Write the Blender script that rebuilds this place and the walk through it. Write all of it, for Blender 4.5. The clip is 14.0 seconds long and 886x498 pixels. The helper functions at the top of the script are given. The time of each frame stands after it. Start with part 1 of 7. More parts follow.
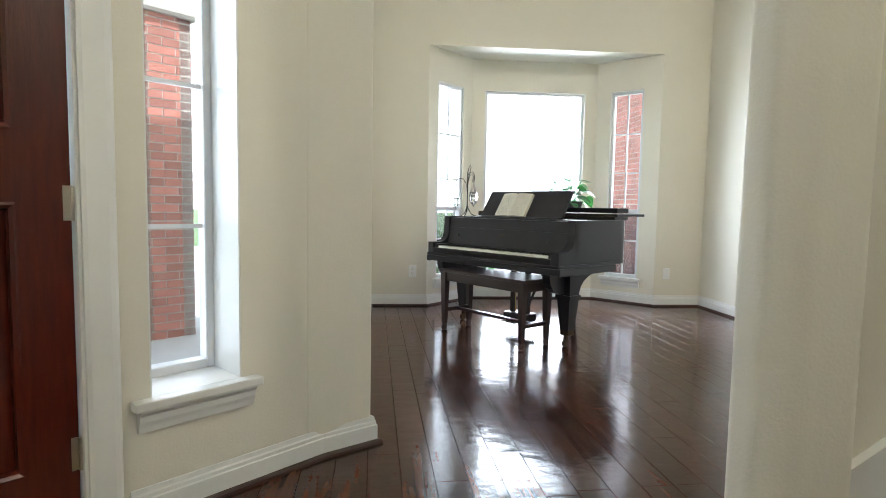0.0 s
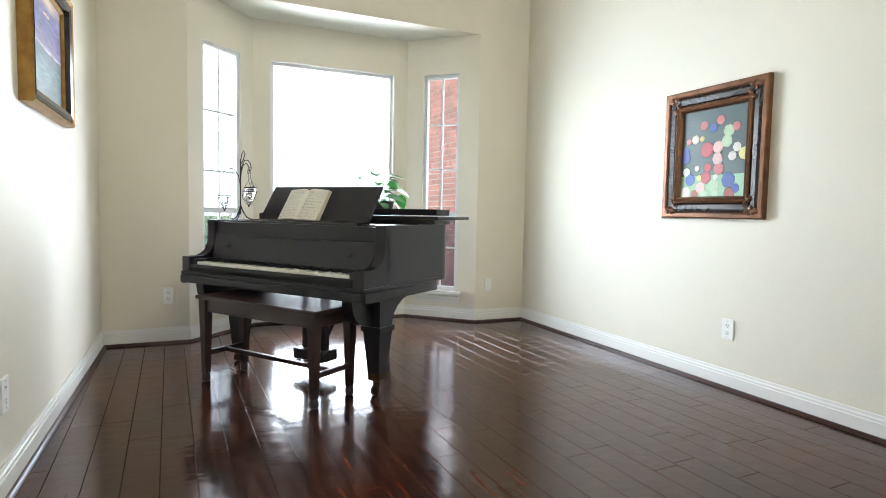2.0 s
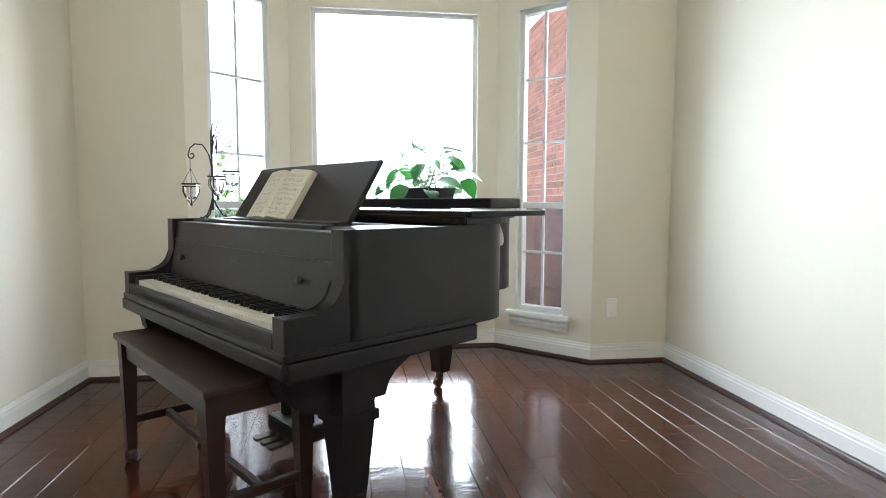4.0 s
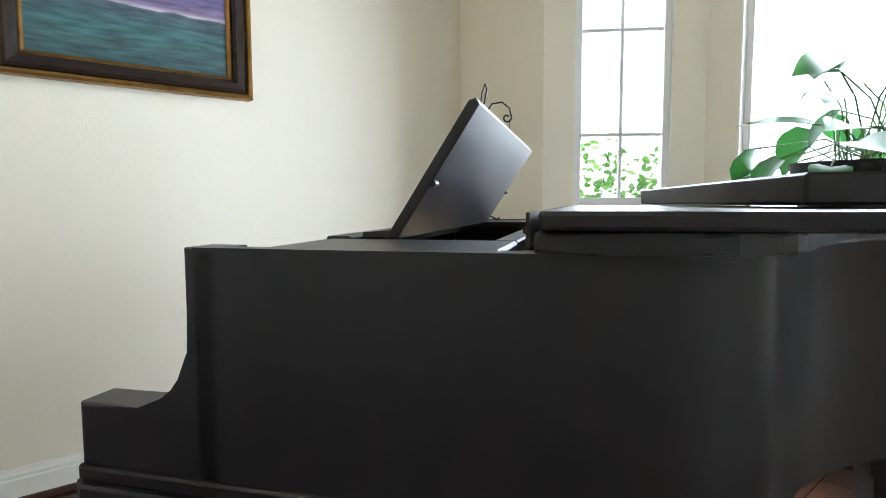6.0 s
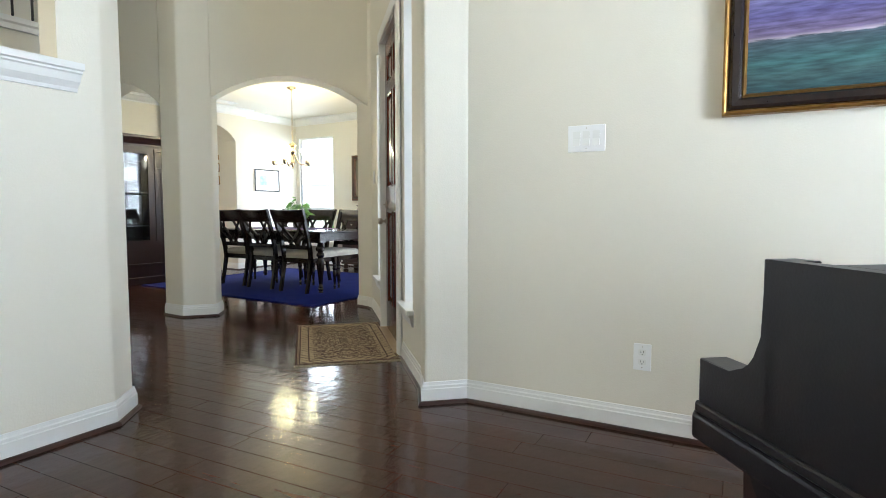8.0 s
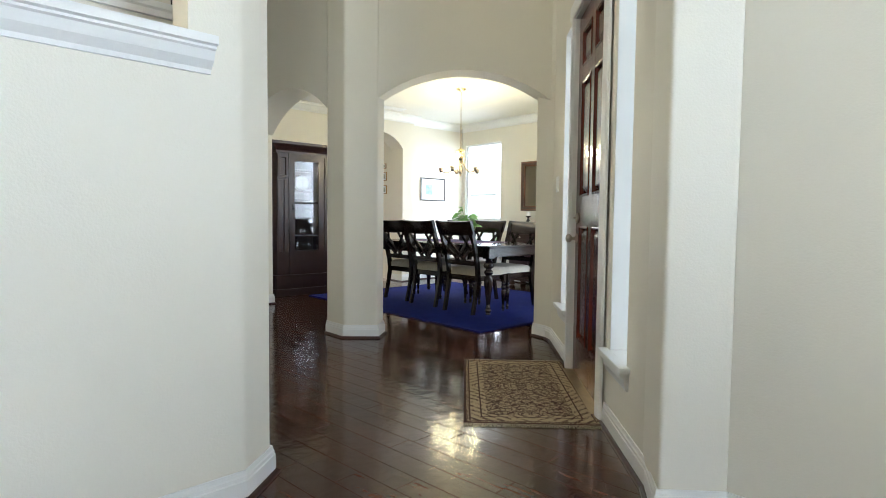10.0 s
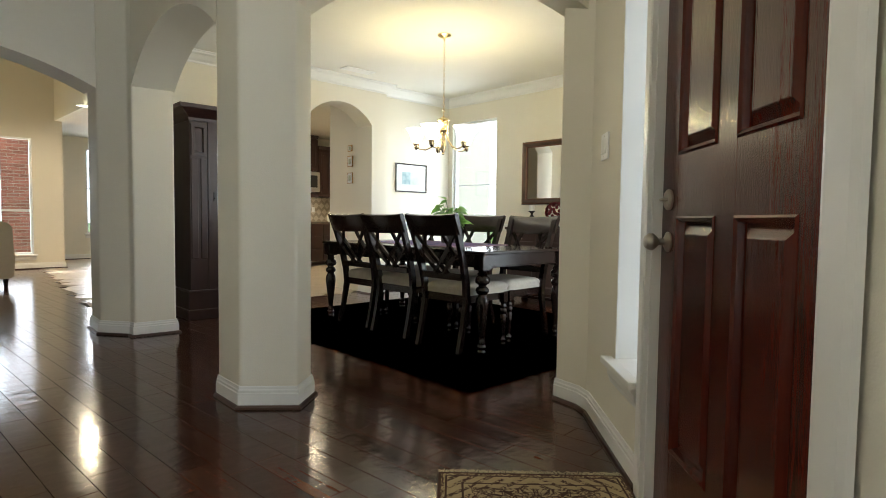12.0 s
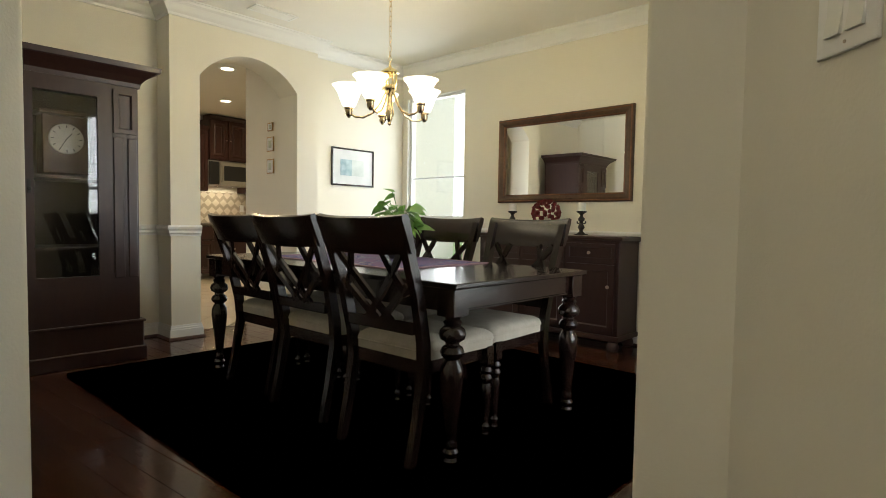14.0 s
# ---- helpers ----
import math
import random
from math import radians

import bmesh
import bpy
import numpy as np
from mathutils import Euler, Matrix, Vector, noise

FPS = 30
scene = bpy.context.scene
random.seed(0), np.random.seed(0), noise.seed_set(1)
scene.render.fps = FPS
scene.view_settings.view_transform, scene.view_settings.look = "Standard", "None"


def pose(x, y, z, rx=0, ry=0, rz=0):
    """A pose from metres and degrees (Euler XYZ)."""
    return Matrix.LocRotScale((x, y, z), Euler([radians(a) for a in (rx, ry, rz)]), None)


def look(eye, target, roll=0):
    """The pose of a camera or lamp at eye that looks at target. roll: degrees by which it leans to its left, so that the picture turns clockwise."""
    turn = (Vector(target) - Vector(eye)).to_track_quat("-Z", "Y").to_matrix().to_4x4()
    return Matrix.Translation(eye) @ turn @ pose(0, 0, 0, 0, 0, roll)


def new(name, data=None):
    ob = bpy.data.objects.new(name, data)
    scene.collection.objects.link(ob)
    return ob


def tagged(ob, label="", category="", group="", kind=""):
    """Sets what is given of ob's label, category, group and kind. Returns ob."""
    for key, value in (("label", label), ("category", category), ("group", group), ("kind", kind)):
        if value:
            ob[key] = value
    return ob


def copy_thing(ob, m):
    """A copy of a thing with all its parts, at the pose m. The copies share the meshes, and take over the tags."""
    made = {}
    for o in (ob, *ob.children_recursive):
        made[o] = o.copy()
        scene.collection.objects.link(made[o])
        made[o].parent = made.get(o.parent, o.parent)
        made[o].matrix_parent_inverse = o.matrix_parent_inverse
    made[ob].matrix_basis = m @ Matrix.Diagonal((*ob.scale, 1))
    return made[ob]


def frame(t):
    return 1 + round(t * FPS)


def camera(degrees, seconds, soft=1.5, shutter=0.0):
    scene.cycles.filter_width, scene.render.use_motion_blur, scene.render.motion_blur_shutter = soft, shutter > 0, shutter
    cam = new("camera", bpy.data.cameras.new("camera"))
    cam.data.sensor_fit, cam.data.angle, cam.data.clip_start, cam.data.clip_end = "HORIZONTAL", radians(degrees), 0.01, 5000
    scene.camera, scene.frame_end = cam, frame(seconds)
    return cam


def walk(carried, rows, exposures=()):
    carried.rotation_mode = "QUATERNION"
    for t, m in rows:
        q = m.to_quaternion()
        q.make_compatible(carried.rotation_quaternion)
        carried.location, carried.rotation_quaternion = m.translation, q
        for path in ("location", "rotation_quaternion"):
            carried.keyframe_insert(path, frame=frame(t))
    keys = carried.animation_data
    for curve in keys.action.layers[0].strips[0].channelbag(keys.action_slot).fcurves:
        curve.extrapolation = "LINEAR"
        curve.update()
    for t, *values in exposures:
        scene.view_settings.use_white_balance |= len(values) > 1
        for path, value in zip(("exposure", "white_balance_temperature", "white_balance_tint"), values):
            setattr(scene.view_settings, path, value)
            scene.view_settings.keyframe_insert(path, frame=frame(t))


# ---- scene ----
cam = camera(76.3, 14.0, soft=0.9)
PATH = [
    (0, (0.244, -5.738, 1.032), (0.417, -3.752, 0.878), 1.0),
    (0.5, (0.304, -5.354, 1.042), (0.597, -3.382, 0.886), 1.1),
    (1, (0.387, -5.079, 1.027), (0.969, -3.171, 0.887), 1.1),
    (1.5, (0.518, -4.828, 1.018), (1.249, -2.972, 0.884), 1.1),
    (2, (0.611, -4.64, 1.016), (1.419, -2.815, 0.886), 1.1),
    (2.2, (0.642, -4.576, 1.019), (1.487, -2.768, 0.887), 1.1),
    (4.3, (1.731, -3.198, 1.016), (1.733, -1.205, 0.849), 0.5),
    (4.5, (1.797, -3.077, 1.005), (1.607, -1.094, 0.837), 0.8),
    (5, (1.951, -2.607, 1.007), (1.368, -0.702, 0.842), 0.4),
    (5.5, (2.138, -2.193, 1.001), (0.971, -0.576, 0.851), 0.5),
    (6, (2.327, -2.017, 0.997), (0.78, -0.759, 0.836), -0.2),
    (6.5, (2.39, -1.865, 1.005), (0.477, -1.303, 0.851), -0.4),
    (7, (2.46, -1.781, 1.027), (0.474, -1.971, 0.88), -0.3),
    (7.5, (2.588, -1.782, 1.018), (0.69, -2.395, 0.88), -0.1),
    (8, (2.672, -1.824, 1.025), (0.93, -2.798, 0.889), -0.0),
    (8.5, (2.635, -1.913, 1.021), (1.045, -3.12, 0.887), 0.2),
    (9, (2.501, -2.048, 1.069), (1.026, -3.391, 0.936), 0.1),
    (9.2, (2.444, -2.113, 1.074), (1.023, -3.516, 0.953), 0.3),
    (11.3, (1.104, -3.379, 0.999), (-0.303, -4.798, 0.9), 0.7),
    (11.5, (0.942, -3.509, 0.993), (-0.48, -4.912, 0.892), 0.7),
    (12, (0.556, -3.832, 1.001), (-0.876, -5.224, 0.896), 0.7),
    (12.5, (0.211, -4.161, 1.007), (-1.261, -5.511, 0.903), 0.8),
    (13, (-0.174, -4.486, 1.014), (-1.659, -5.823, 0.913), 0.7),
    (13.5, (-0.511, -4.783, 1.016), (-2.005, -6.11, 0.916), 1.2),
    (14, (-0.826, -5.057, 1.022), (-2.354, -6.344, 0.921), 0.9),
]
walk(cam, [(t, look(eye, target, roll)) for t, eye, target, roll in PATH],
     [(0.0, 0.74, 5750, 10), (2.0, 0.74, 5850, 10), (4.5, 0.54, 5850, 10), (5.5, 0.48, 5700, 10), (6.5, 0.48, 5950, 10), (7.5, 0.58, 5700, 10), (8.5, 0.68, 5500, 10), (9.0, 0.72, 5400, 10), (11.3, 0.26, 5950, 10), (12.5, 0.16, 6100, 10), (14.0, -0.06, 6450, 10)])


# ---- world and light ----
world = bpy.data.worlds.new("world")
scene.world = world
world.use_nodes = True
wn = world.node_tree.nodes
sky = wn.new("ShaderNodeTexSky")
sky.sky_type, sky.sun_disc, sky.sun_elevation, sky.sun_rotation = "NISHITA", False, radians(57), radians(152)
sky.dust_density = 2.0
wn["Background"].inputs["Strength"].default_value = 0.15
world.node_tree.links.new(sky.outputs[0], wn["Background"].inputs[0])
sun_data = bpy.data.lights.new("sun", "SUN")
sun_data.energy, sun_data.angle, sun_data.color = 4.0, radians(0.5), (1.0, 0.95, 0.88)
sun = new("sun", sun_data)
sun.matrix_world = look((0, 0, 30), (-9.0, 17.0, 0))


def window_light(x, y, z, nx, ny, w, h, power, color=(0.94, 0.98, 1.0)):
    """Sky light entering through a window opening."""
    d = bpy.data.lights.new("window_light", "AREA")
    d.shape, d.size, d.size_y, d.energy, d.color = "RECTANGLE", w, h, power, color
    d.spread = radians(125)
    new("window_light", d).matrix_world = look((x, y, z), (x + nx, y + ny, z))


# lamps in the window openings
window_light(1.817, 0.68, 1.27, 0, -1, 1.05, 1.95, 84)
window_light(0.72, 0.36, 1.31, 0.707, -0.70, 0.36, 1.9, 7)
window_light(2.86, 0.33, 1.29, -0.707, -0.707, 0.30, 1.9, 3)
window_light(-0.56, -3.62, 1.45, 0.672, -0.74, 0.30, 2.0, 1.5)
window_light(-1.74, -4.70, 1.45, 0.672, -0.74, 0.30, 2.0, 1.5)
window_light(-5.78, -9.17, 1.42, 1, 0.05, 0.86, 1.95, 32)
window_light(*(-3.62, -5.22, 1.36, 0, -1), 1.15, 1.85, 18)
window_light(-0.73, -16.62, 1.35, 0, 1, 1.75, 2.05, 17)
window_light(-3.22, -18.82, 1.6, 0, 1, 0.43, 1.65, 20)
upstairs = bpy.data.lights.new("upstairs_lamp", "POINT")
upstairs.energy, upstairs.color, upstairs.shadow_soft_size = 110.0, (1.0, 0.88, 0.70), 0.15
new("upstairs_lamp", upstairs).matrix_world = pose(2.9, -6.4, 4.3)


# ---- materials ----
def mat_base(name):
    m = bpy.data.materials.new(name)
    m.use_nodes = True
    n, l = m.node_tree.nodes, m.node_tree.links
    return m, n, l, n["Principled BSDF"]


def surface(name, c1, c2=None, rough=0.5, metal=0.0, scale=8.0, stretch=(1, 1, 1), bump=0.0, bump_scale=None, rough2=None, coat=0.0,
            per_object=0.0, per_island=0.0, detail=6.0, coords="Object", spec=0.5):
    """A node material with a base colour varied by noise at two scales, bump and roughness variation."""
    m, n, l, p = mat_base(name)
    c2 = c2 or tuple(v * 0.82 for v in c1)
    tc = n.new("ShaderNodeTexCoord")
    mp = n.new("ShaderNodeMapping")
    mp.inputs["Scale"].default_value = stretch
    l.new(tc.outputs[coords], mp.inputs[0])
    n1, n2 = n.new("ShaderNodeTexNoise"), n.new("ShaderNodeTexNoise")
    n1.inputs["Scale"].default_value, n1.inputs["Detail"].default_value = scale, detail
    n2.inputs["Scale"].default_value, n2.inputs["Detail"].default_value = scale * 0.13, 3.0
    l.new(mp.outputs[0], n1.inputs["Vector"]), l.new(mp.outputs[0], n2.inputs["Vector"])
    add = n.new("ShaderNodeMath")
    add.operation = "ADD"
    l.new(n1.outputs["Fac"], add.inputs[0]), l.new(n2.outputs["Fac"], add.inputs[1])
    r = n.new("ShaderNodeMapRange")
    r.inputs["From Min"].default_value, r.inputs["From Max"].default_value = 0.65, 1.35
    l.new(add.outputs[0], r.inputs["Value"])
    mix = n.new("ShaderNodeMix")
    mix.data_type = "RGBA"
    mix.inputs["A"].default_value, mix.inputs["B"].default_value = (*c1, 1), (*c2, 1)
    l.new(r.outputs[0], mix.inputs["Factor"])
    col = mix.outputs["Result"]
    if per_object or per_island:
        src = n.new("ShaderNodeObjectInfo").outputs["Random"] if per_object else n.new("ShaderNodeNewGeometry").outputs["Random Per Island"]
        hs = n.new("ShaderNodeHueSaturation")
        vr = n.new("ShaderNodeMapRange")
        k = per_object or per_island
        vr.inputs["To Min"].default_value, vr.inputs["To Max"].default_value = 1 - k, 1 + k
        l.new(src, vr.inputs["Value"]), l.new(vr.outputs[0], hs.inputs["Value"]), l.new(col, hs.inputs["Color"])
        col = hs.outputs[0]
    l.new(col, p.inputs["Base Color"])
    p.inputs["Roughness"].default_value, p.inputs["Metallic"].default_value = rough, metal
    p.inputs["Coat Weight"].default_value = coat
    p.inputs["Specular IOR Level"].default_value = spec
    if rough2 is not None:
        rr = n.new("ShaderNodeMapRange")
        rr.inputs["To Min"].default_value, rr.inputs["To Max"].default_value = rough, rough2
        l.new(n2.outputs["Fac"], rr.inputs["Value"]), l.new(rr.outputs[0], p.inputs["Roughness"])
    if bump:
        b = n.new("ShaderNodeBump")
        b.inputs["Strength"].default_value, b.inputs["Distance"].default_value = bump, 0.004
        n3 = n.new("ShaderNodeTexNoise")
        n3.inputs["Scale"].default_value, n3.inputs["Detail"].default_value = bump_scale or scale * 3, 3.0
        l.new(mp.outputs[0], n3.inputs["Vector"]), l.new(n3.outputs["Fac"], b.inputs["Height"]), l.new(b.outputs[0], p.inputs["Normal"])
    return m


def glow(name, color, strength):
    m, n, l, p = mat_base(name)
    p.inputs["Base Color"].default_value = (*color, 1)
    p.inputs["Emission Color"].default_value, p.inputs["Emission Strength"].default_value = (*color, 1), strength
    return m


def glass(name, tint=(1, 1, 1), rough=0.0, ior=1.45):
    m, n, l, p = mat_base(name)
    p.inputs["Base Color"].default_value, p.inputs["Roughness"].default_value = (*tint, 1), rough
    p.inputs["Transmission Weight"].default_value, p.inputs["IOR"].default_value = 1.0, ior
    return m


def pane_glass(name):
    """Thin window glass: see-through with a faint mirror."""
    m, n, l, p = mat_base(name)
    out = n["Material Output"]
    n.remove(p)
    t, g, fr, mx = n.new("ShaderNodeBsdfTransparent"), n.new("ShaderNodeBsdfGlossy"), n.new("ShaderNodeLayerWeight"), n.new("ShaderNodeMixShader")
    g.inputs["Roughness"].default_value = 0.0
    pw, ml = n.new("ShaderNodeMath"), n.new("ShaderNodeMath")
    pw.operation, ml.operation = "POWER", "MULTIPLY_ADD"
    pw.inputs[1].default_value, ml.inputs[1].default_value, ml.inputs[2].default_value = 4.5, 0.6, 0.05
    l.new(fr.outputs["Facing"], pw.inputs[0]), l.new(pw.outputs[0], ml.inputs[0]), l.new(ml.outputs[0], mx.inputs[0]), l.new(t.outputs[0], mx.inputs[1]), l.new(g.outputs[0], mx.inputs[2]), l.new(mx.outputs[0], out.inputs[0])
    return m


def mirror_mat(name):
    m, n, l, p = mat_base(name)
    p.inputs["Base Color"].default_value, p.inputs["Metallic"].default_value, p.inputs["Roughness"].default_value = (0.9, 0.91, 0.9, 1), 1.0, 0.01
    return m


def wood_floor(name):
    """Dark red-brown hand-scraped planks with a glossy finish."""
    m, n, l, p = mat_base(name)
    tc, mp, oi, gi = n.new("ShaderNodeTexCoord"), n.new("ShaderNodeMapping"), n.new("ShaderNodeObjectInfo"), n.new("ShaderNodeNewGeometry")
    mp.inputs["Scale"].default_value = (14, 1.1, 14)
    l.new(tc.outputs["Object"], mp.inputs[0])
    rnd = n.new("ShaderNodeMath")
    rnd.operation = "ADD"
    l.new(oi.outputs["Random"], rnd.inputs[0]), l.new(gi.outputs["Random Per Island"], rnd.inputs[1])
    fr = n.new("ShaderNodeMath")
    fr.operation = "FRACT"
    l.new(rnd.outputs[0], fr.inputs[0])
    off = n.new("ShaderNodeVectorMath")
    off.operation = "ADD"
    sc = n.new("ShaderNodeMath")
    sc.operation = "MULTIPLY"
    sc.inputs[1].default_value = 37.0
    l.new(fr.outputs[0], sc.inputs[0]), l.new(mp.outputs[0], off.inputs[0]), l.new(sc.outputs[0], off.inputs[1])
    grain = n.new("ShaderNodeTexNoise")
    grain.inputs["Scale"].default_value, grain.inputs["Detail"].default_value, grain.inputs["Distortion"].default_value = 2.2, 8.0, 0.6
    l.new(off.outputs[0], grain.inputs["Vector"])
    cr = n.new("ShaderNodeValToRGB")
    cr.color_ramp.elements[0].position, cr.color_ramp.elements[0].color = 0.3, (0.024, 0.0075, 0.0045, 1)
    cr.color_ramp.elements[1].position, cr.color_ramp.elements[1].color = 0.75, (0.085, 0.028, 0.014, 1)
    l.new(grain.outputs["Fac"], cr.inputs[0])
    hs, vr = n.new("ShaderNodeHueSaturation"), n.new("ShaderNodeMapRange")
    vr.inputs["To Min"].default_value, vr.inputs["To Max"].default_value = 0.75, 1.2
    l.new(fr.outputs[0], vr.inputs["Value"]), l.new(vr.outputs[0], hs.inputs["Value"]), l.new(cr.outputs[0], hs.inputs["Color"])
    l.new(hs.outputs[0], p.inputs["Base Color"])
    rough = n.new("ShaderNodeMapRange")
    rough.inputs["To Min"].default_value, rough.inputs["To Max"].default_value = 0.08, 0.20
    l.new(grain.outputs["Fac"], rough.inputs["Value"]), l.new(rough.outputs[0], p.inputs["Roughness"])
    p.inputs["Specular IOR Level"].default_value = 0.36
    wav, wm = n.new("ShaderNodeTexNoise"), n.new("ShaderNodeMapping")
    wm.inputs["Scale"].default_value = (9, 16, 9)
    l.new(tc.outputs["Object"], wm.inputs[0])
    wo = n.new("ShaderNodeVectorMath")
    wo.operation = "ADD"
    l.new(wm.outputs[0], wo.inputs[0]), l.new(sc.outputs[0], wo.inputs[1]), l.new(wo.outputs[0], wav.inputs["Vector"])
    wav.inputs["Scale"].default_value, wav.inputs["Detail"].default_value = 1.0, 2.0
    b1, b2 = n.new("ShaderNodeBump"), n.new("ShaderNodeBump")
    b1.inputs["Strength"].default_value, b1.inputs["Distance"].default_value = 0.22, 0.006
    b2.inputs["Strength"].default_value, b2.inputs["Distance"].default_value = 0.12, 0.002
    l.new(wav.outputs["Fac"], b1.inputs["Height"]), l.new(grain.outputs["Fac"], b2.inputs["Height"])
    l.new(b1.outputs[0], b2.inputs["Normal"]), l.new(b2.outputs[0], p.inputs["Normal"])
    return m


PAINT = surface("wall_paint", (0.76, 0.725, 0.62), (0.74, 0.705, 0.60), rough=0.62, scale=3.0, bump=0.22, bump_scale=130)
CEIL = surface("ceiling_paint", (0.80, 0.78, 0.70), (0.77, 0.75, 0.67), rough=0.8, scale=3.0, bump=0.2, bump_scale=120)
WHITE = surface("white_trim_paint", (0.80, 0.80, 0.77), (0.77, 0.77, 0.74), rough=0.32, scale=5.0, bump=0.05, bump_scale=40)
VINYL = surface("white_window_vinyl", (0.78, 0.79, 0.80), (0.75, 0.76, 0.77), rough=0.35, scale=5.0)
PLASTIC = surface("white_plastic", (0.80, 0.80, 0.76), (0.78, 0.78, 0.74), rough=0.3, scale=5.0)
SHOE = surface("dark_shoe_moulding", (0.035, 0.012, 0.008), rough=0.3, scale=12)
FLOOR = wood_floor("dark_plank_floor")
JOINT = surface("floor_joint", (0.03, 0.015, 0.01), rough=0.7)
PIANO = surface("worn_black_lacquer", (0.008, 0.008, 0.012), (0.017, 0.014, 0.016), spec=0.36, rough=0.28, rough2=0.46, scale=14, stretch=(1, 1, 1), bump=0.08, bump_scale=160)
IVORY = surface("ivory_keys", (0.84, 0.83, 0.78), (0.80, 0.78, 0.72), rough=0.25, scale=30)
EBONY = surface("black_keys", (0.01, 0.01, 0.01), rough=0.28, scale=20)
BENCH = surface("dark_brown_bench_wood", (0.030, 0.013, 0.010), (0.018, 0.008, 0.007), rough=0.28, rough2=0.45, scale=10, stretch=(1, 6, 6), bump=0.08)
BRASS = surface("brass", (0.55, 0.40, 0.18), (0.42, 0.30, 0.14), rough=0.3, metal=1.0, scale=30)
NICKEL = surface("brushed_nickel", (0.55, 0.50, 0.42), (0.45, 0.41, 0.34), rough=0.3, metal=1.0, scale=30)
IRON = surface("black_wrought_iron", (0.02, 0.02, 0.022), (0.035, 0.033, 0.033), rough=0.5, metal=0.6, scale=40, bump=0.1)
PAGE = surface("printed_page", (0.80, 0.78, 0.69), (0.74, 0.71, 0.61), rough=0.8, scale=10)
INK = surface("ink", (0.05, 0.05, 0.055), rough=0.8)
LEAF = surface("pothos_leaf", (0.025, 0.10, 0.04), (0.06, 0.17, 0.05), rough=0.4, scale=18, per_island=0.35)
def translucent(m, amount, color):
    """Lets light through a thin leaf, petal or shade."""
    n, l = m.node_tree.nodes, m.node_tree.links
    t, mx = n.new("ShaderNodeBsdfTranslucent"), n.new("ShaderNodeMixShader")
    t.inputs["Color"].default_value, mx.inputs[0].default_value = (*color, 1), amount
    l.new(n["Principled BSDF"].outputs[0], mx.inputs[1]), l.new(t.outputs[0], mx.inputs[2]), l.new(mx.outputs[0], n["Material Output"].inputs[0])
    return m


translucent(LEAF, 0.14, (0.08, 0.34, 0.06))
STEM = surface("plant_stem", (0.10, 0.20, 0.05), rough=0.5)
WICKER = surface("dark_woven_pot", (0.02, 0.018, 0.02), (0.04, 0.035, 0.035), rough=0.6, scale=60, bump=0.5)
SOIL = surface("potting_soil", (0.03, 0.02, 0.014), rough=0.95, scale=60, bump=0.6)
DOORWOOD = surface("mahogany_door", (0.095, 0.016, 0.008), (0.045, 0.008, 0.005), rough=0.15, rough2=0.26, scale=9, stretch=(7, 7, 0.7), bump=0.12, bump_scale=30)
DINEWOOD = surface("espresso_wood", (0.011, 0.006, 0.005), (0.019, 0.009, 0.007), rough=0.15, rough2=0.26, scale=9, stretch=(1, 5, 5), bump=0.05)
CABWOOD = surface("dark_cabinet_wood", (0.026, 0.010, 0.009), (0.038, 0.016, 0.012), rough=0.3, rough2=0.45, scale=9, stretch=(5, 5, 0.8), bump=0.05)
SEAT = surface("woven_beige_upholstery", (0.50, 0.46, 0.38), (0.40, 0.37, 0.30), rough=0.9, scale=140, bump=0.5, bump_scale=220)
RUG = surface("navy_rug_pile", (0.014, 0.024, 0.17), (0.009, 0.015, 0.12), rough=1.0, scale=30, bump=0.6, bump_scale=260, spec=0.1)
PANE = pane_glass("window_glass")


def mesh_screen(name):
    """A fine dark weave that lets most of the view through."""
    m, n, l, p = mat_base(name)
    t, mx = n.new("ShaderNodeBsdfTransparent"), n.new("ShaderNodeMixShader")
    p.inputs["Base Color"].default_value, p.inputs["Roughness"].default_value = (0.09, 0.09, 0.11, 1), 0.7
    mx.inputs[0].default_value = 0.42
    l.new(t.outputs[0], mx.inputs[1]), l.new(p.outputs[0], mx.inputs[2]), l.new(mx.outputs[0], n["Material Output"].inputs[0])
    return m


SCREEN = mesh_screen("insect_screen_weave")
MIRROR = mirror_mat("mirror_silver")
BRICKM = surface("red_brick", (0.42, 0.17, 0.13), (0.33, 0.13, 0.10), rough=0.85, scale=25, bump=0.4, per_island=0.25)
MORTAR = surface("mortar", (0.52, 0.48, 0.43), rough=0.9, scale=30, bump=0.3)
GRASS = surface("lawn", (0.07, 0.14, 0.03), (0.12, 0.18, 0.05), rough=0.95, scale=12, bump=0.5)
CONCRETE = surface("porch_concrete", (0.48, 0.46, 0.42), (0.42, 0.40, 0.37), rough=0.85, scale=14, bump=0.3)
TILE = surface("beige_floor_tile", (0.52, 0.44, 0.33), (0.46, 0.38, 0.28), rough=0.35, scale=9, per_island=0.06)
GROUT = surface("tile_grout", (0.36, 0.31, 0.24), rough=0.9)


# ---- geometry helpers ----
def mesh_of(name, bm, mat, smooth=False):
    me = bpy.data.meshes.new(name)
    bmesh.ops.recalc_face_normals(bm, faces=bm.faces[:])
    bm.to_mesh(me)
    bm.free()
    for mt in mat if isinstance(mat, (list, tuple)) else [mat]:
        me.materials.append(mt)
    if smooth:
        me.shade_smooth()
        me.set_sharp_from_angle(angle=radians(38))
    return me


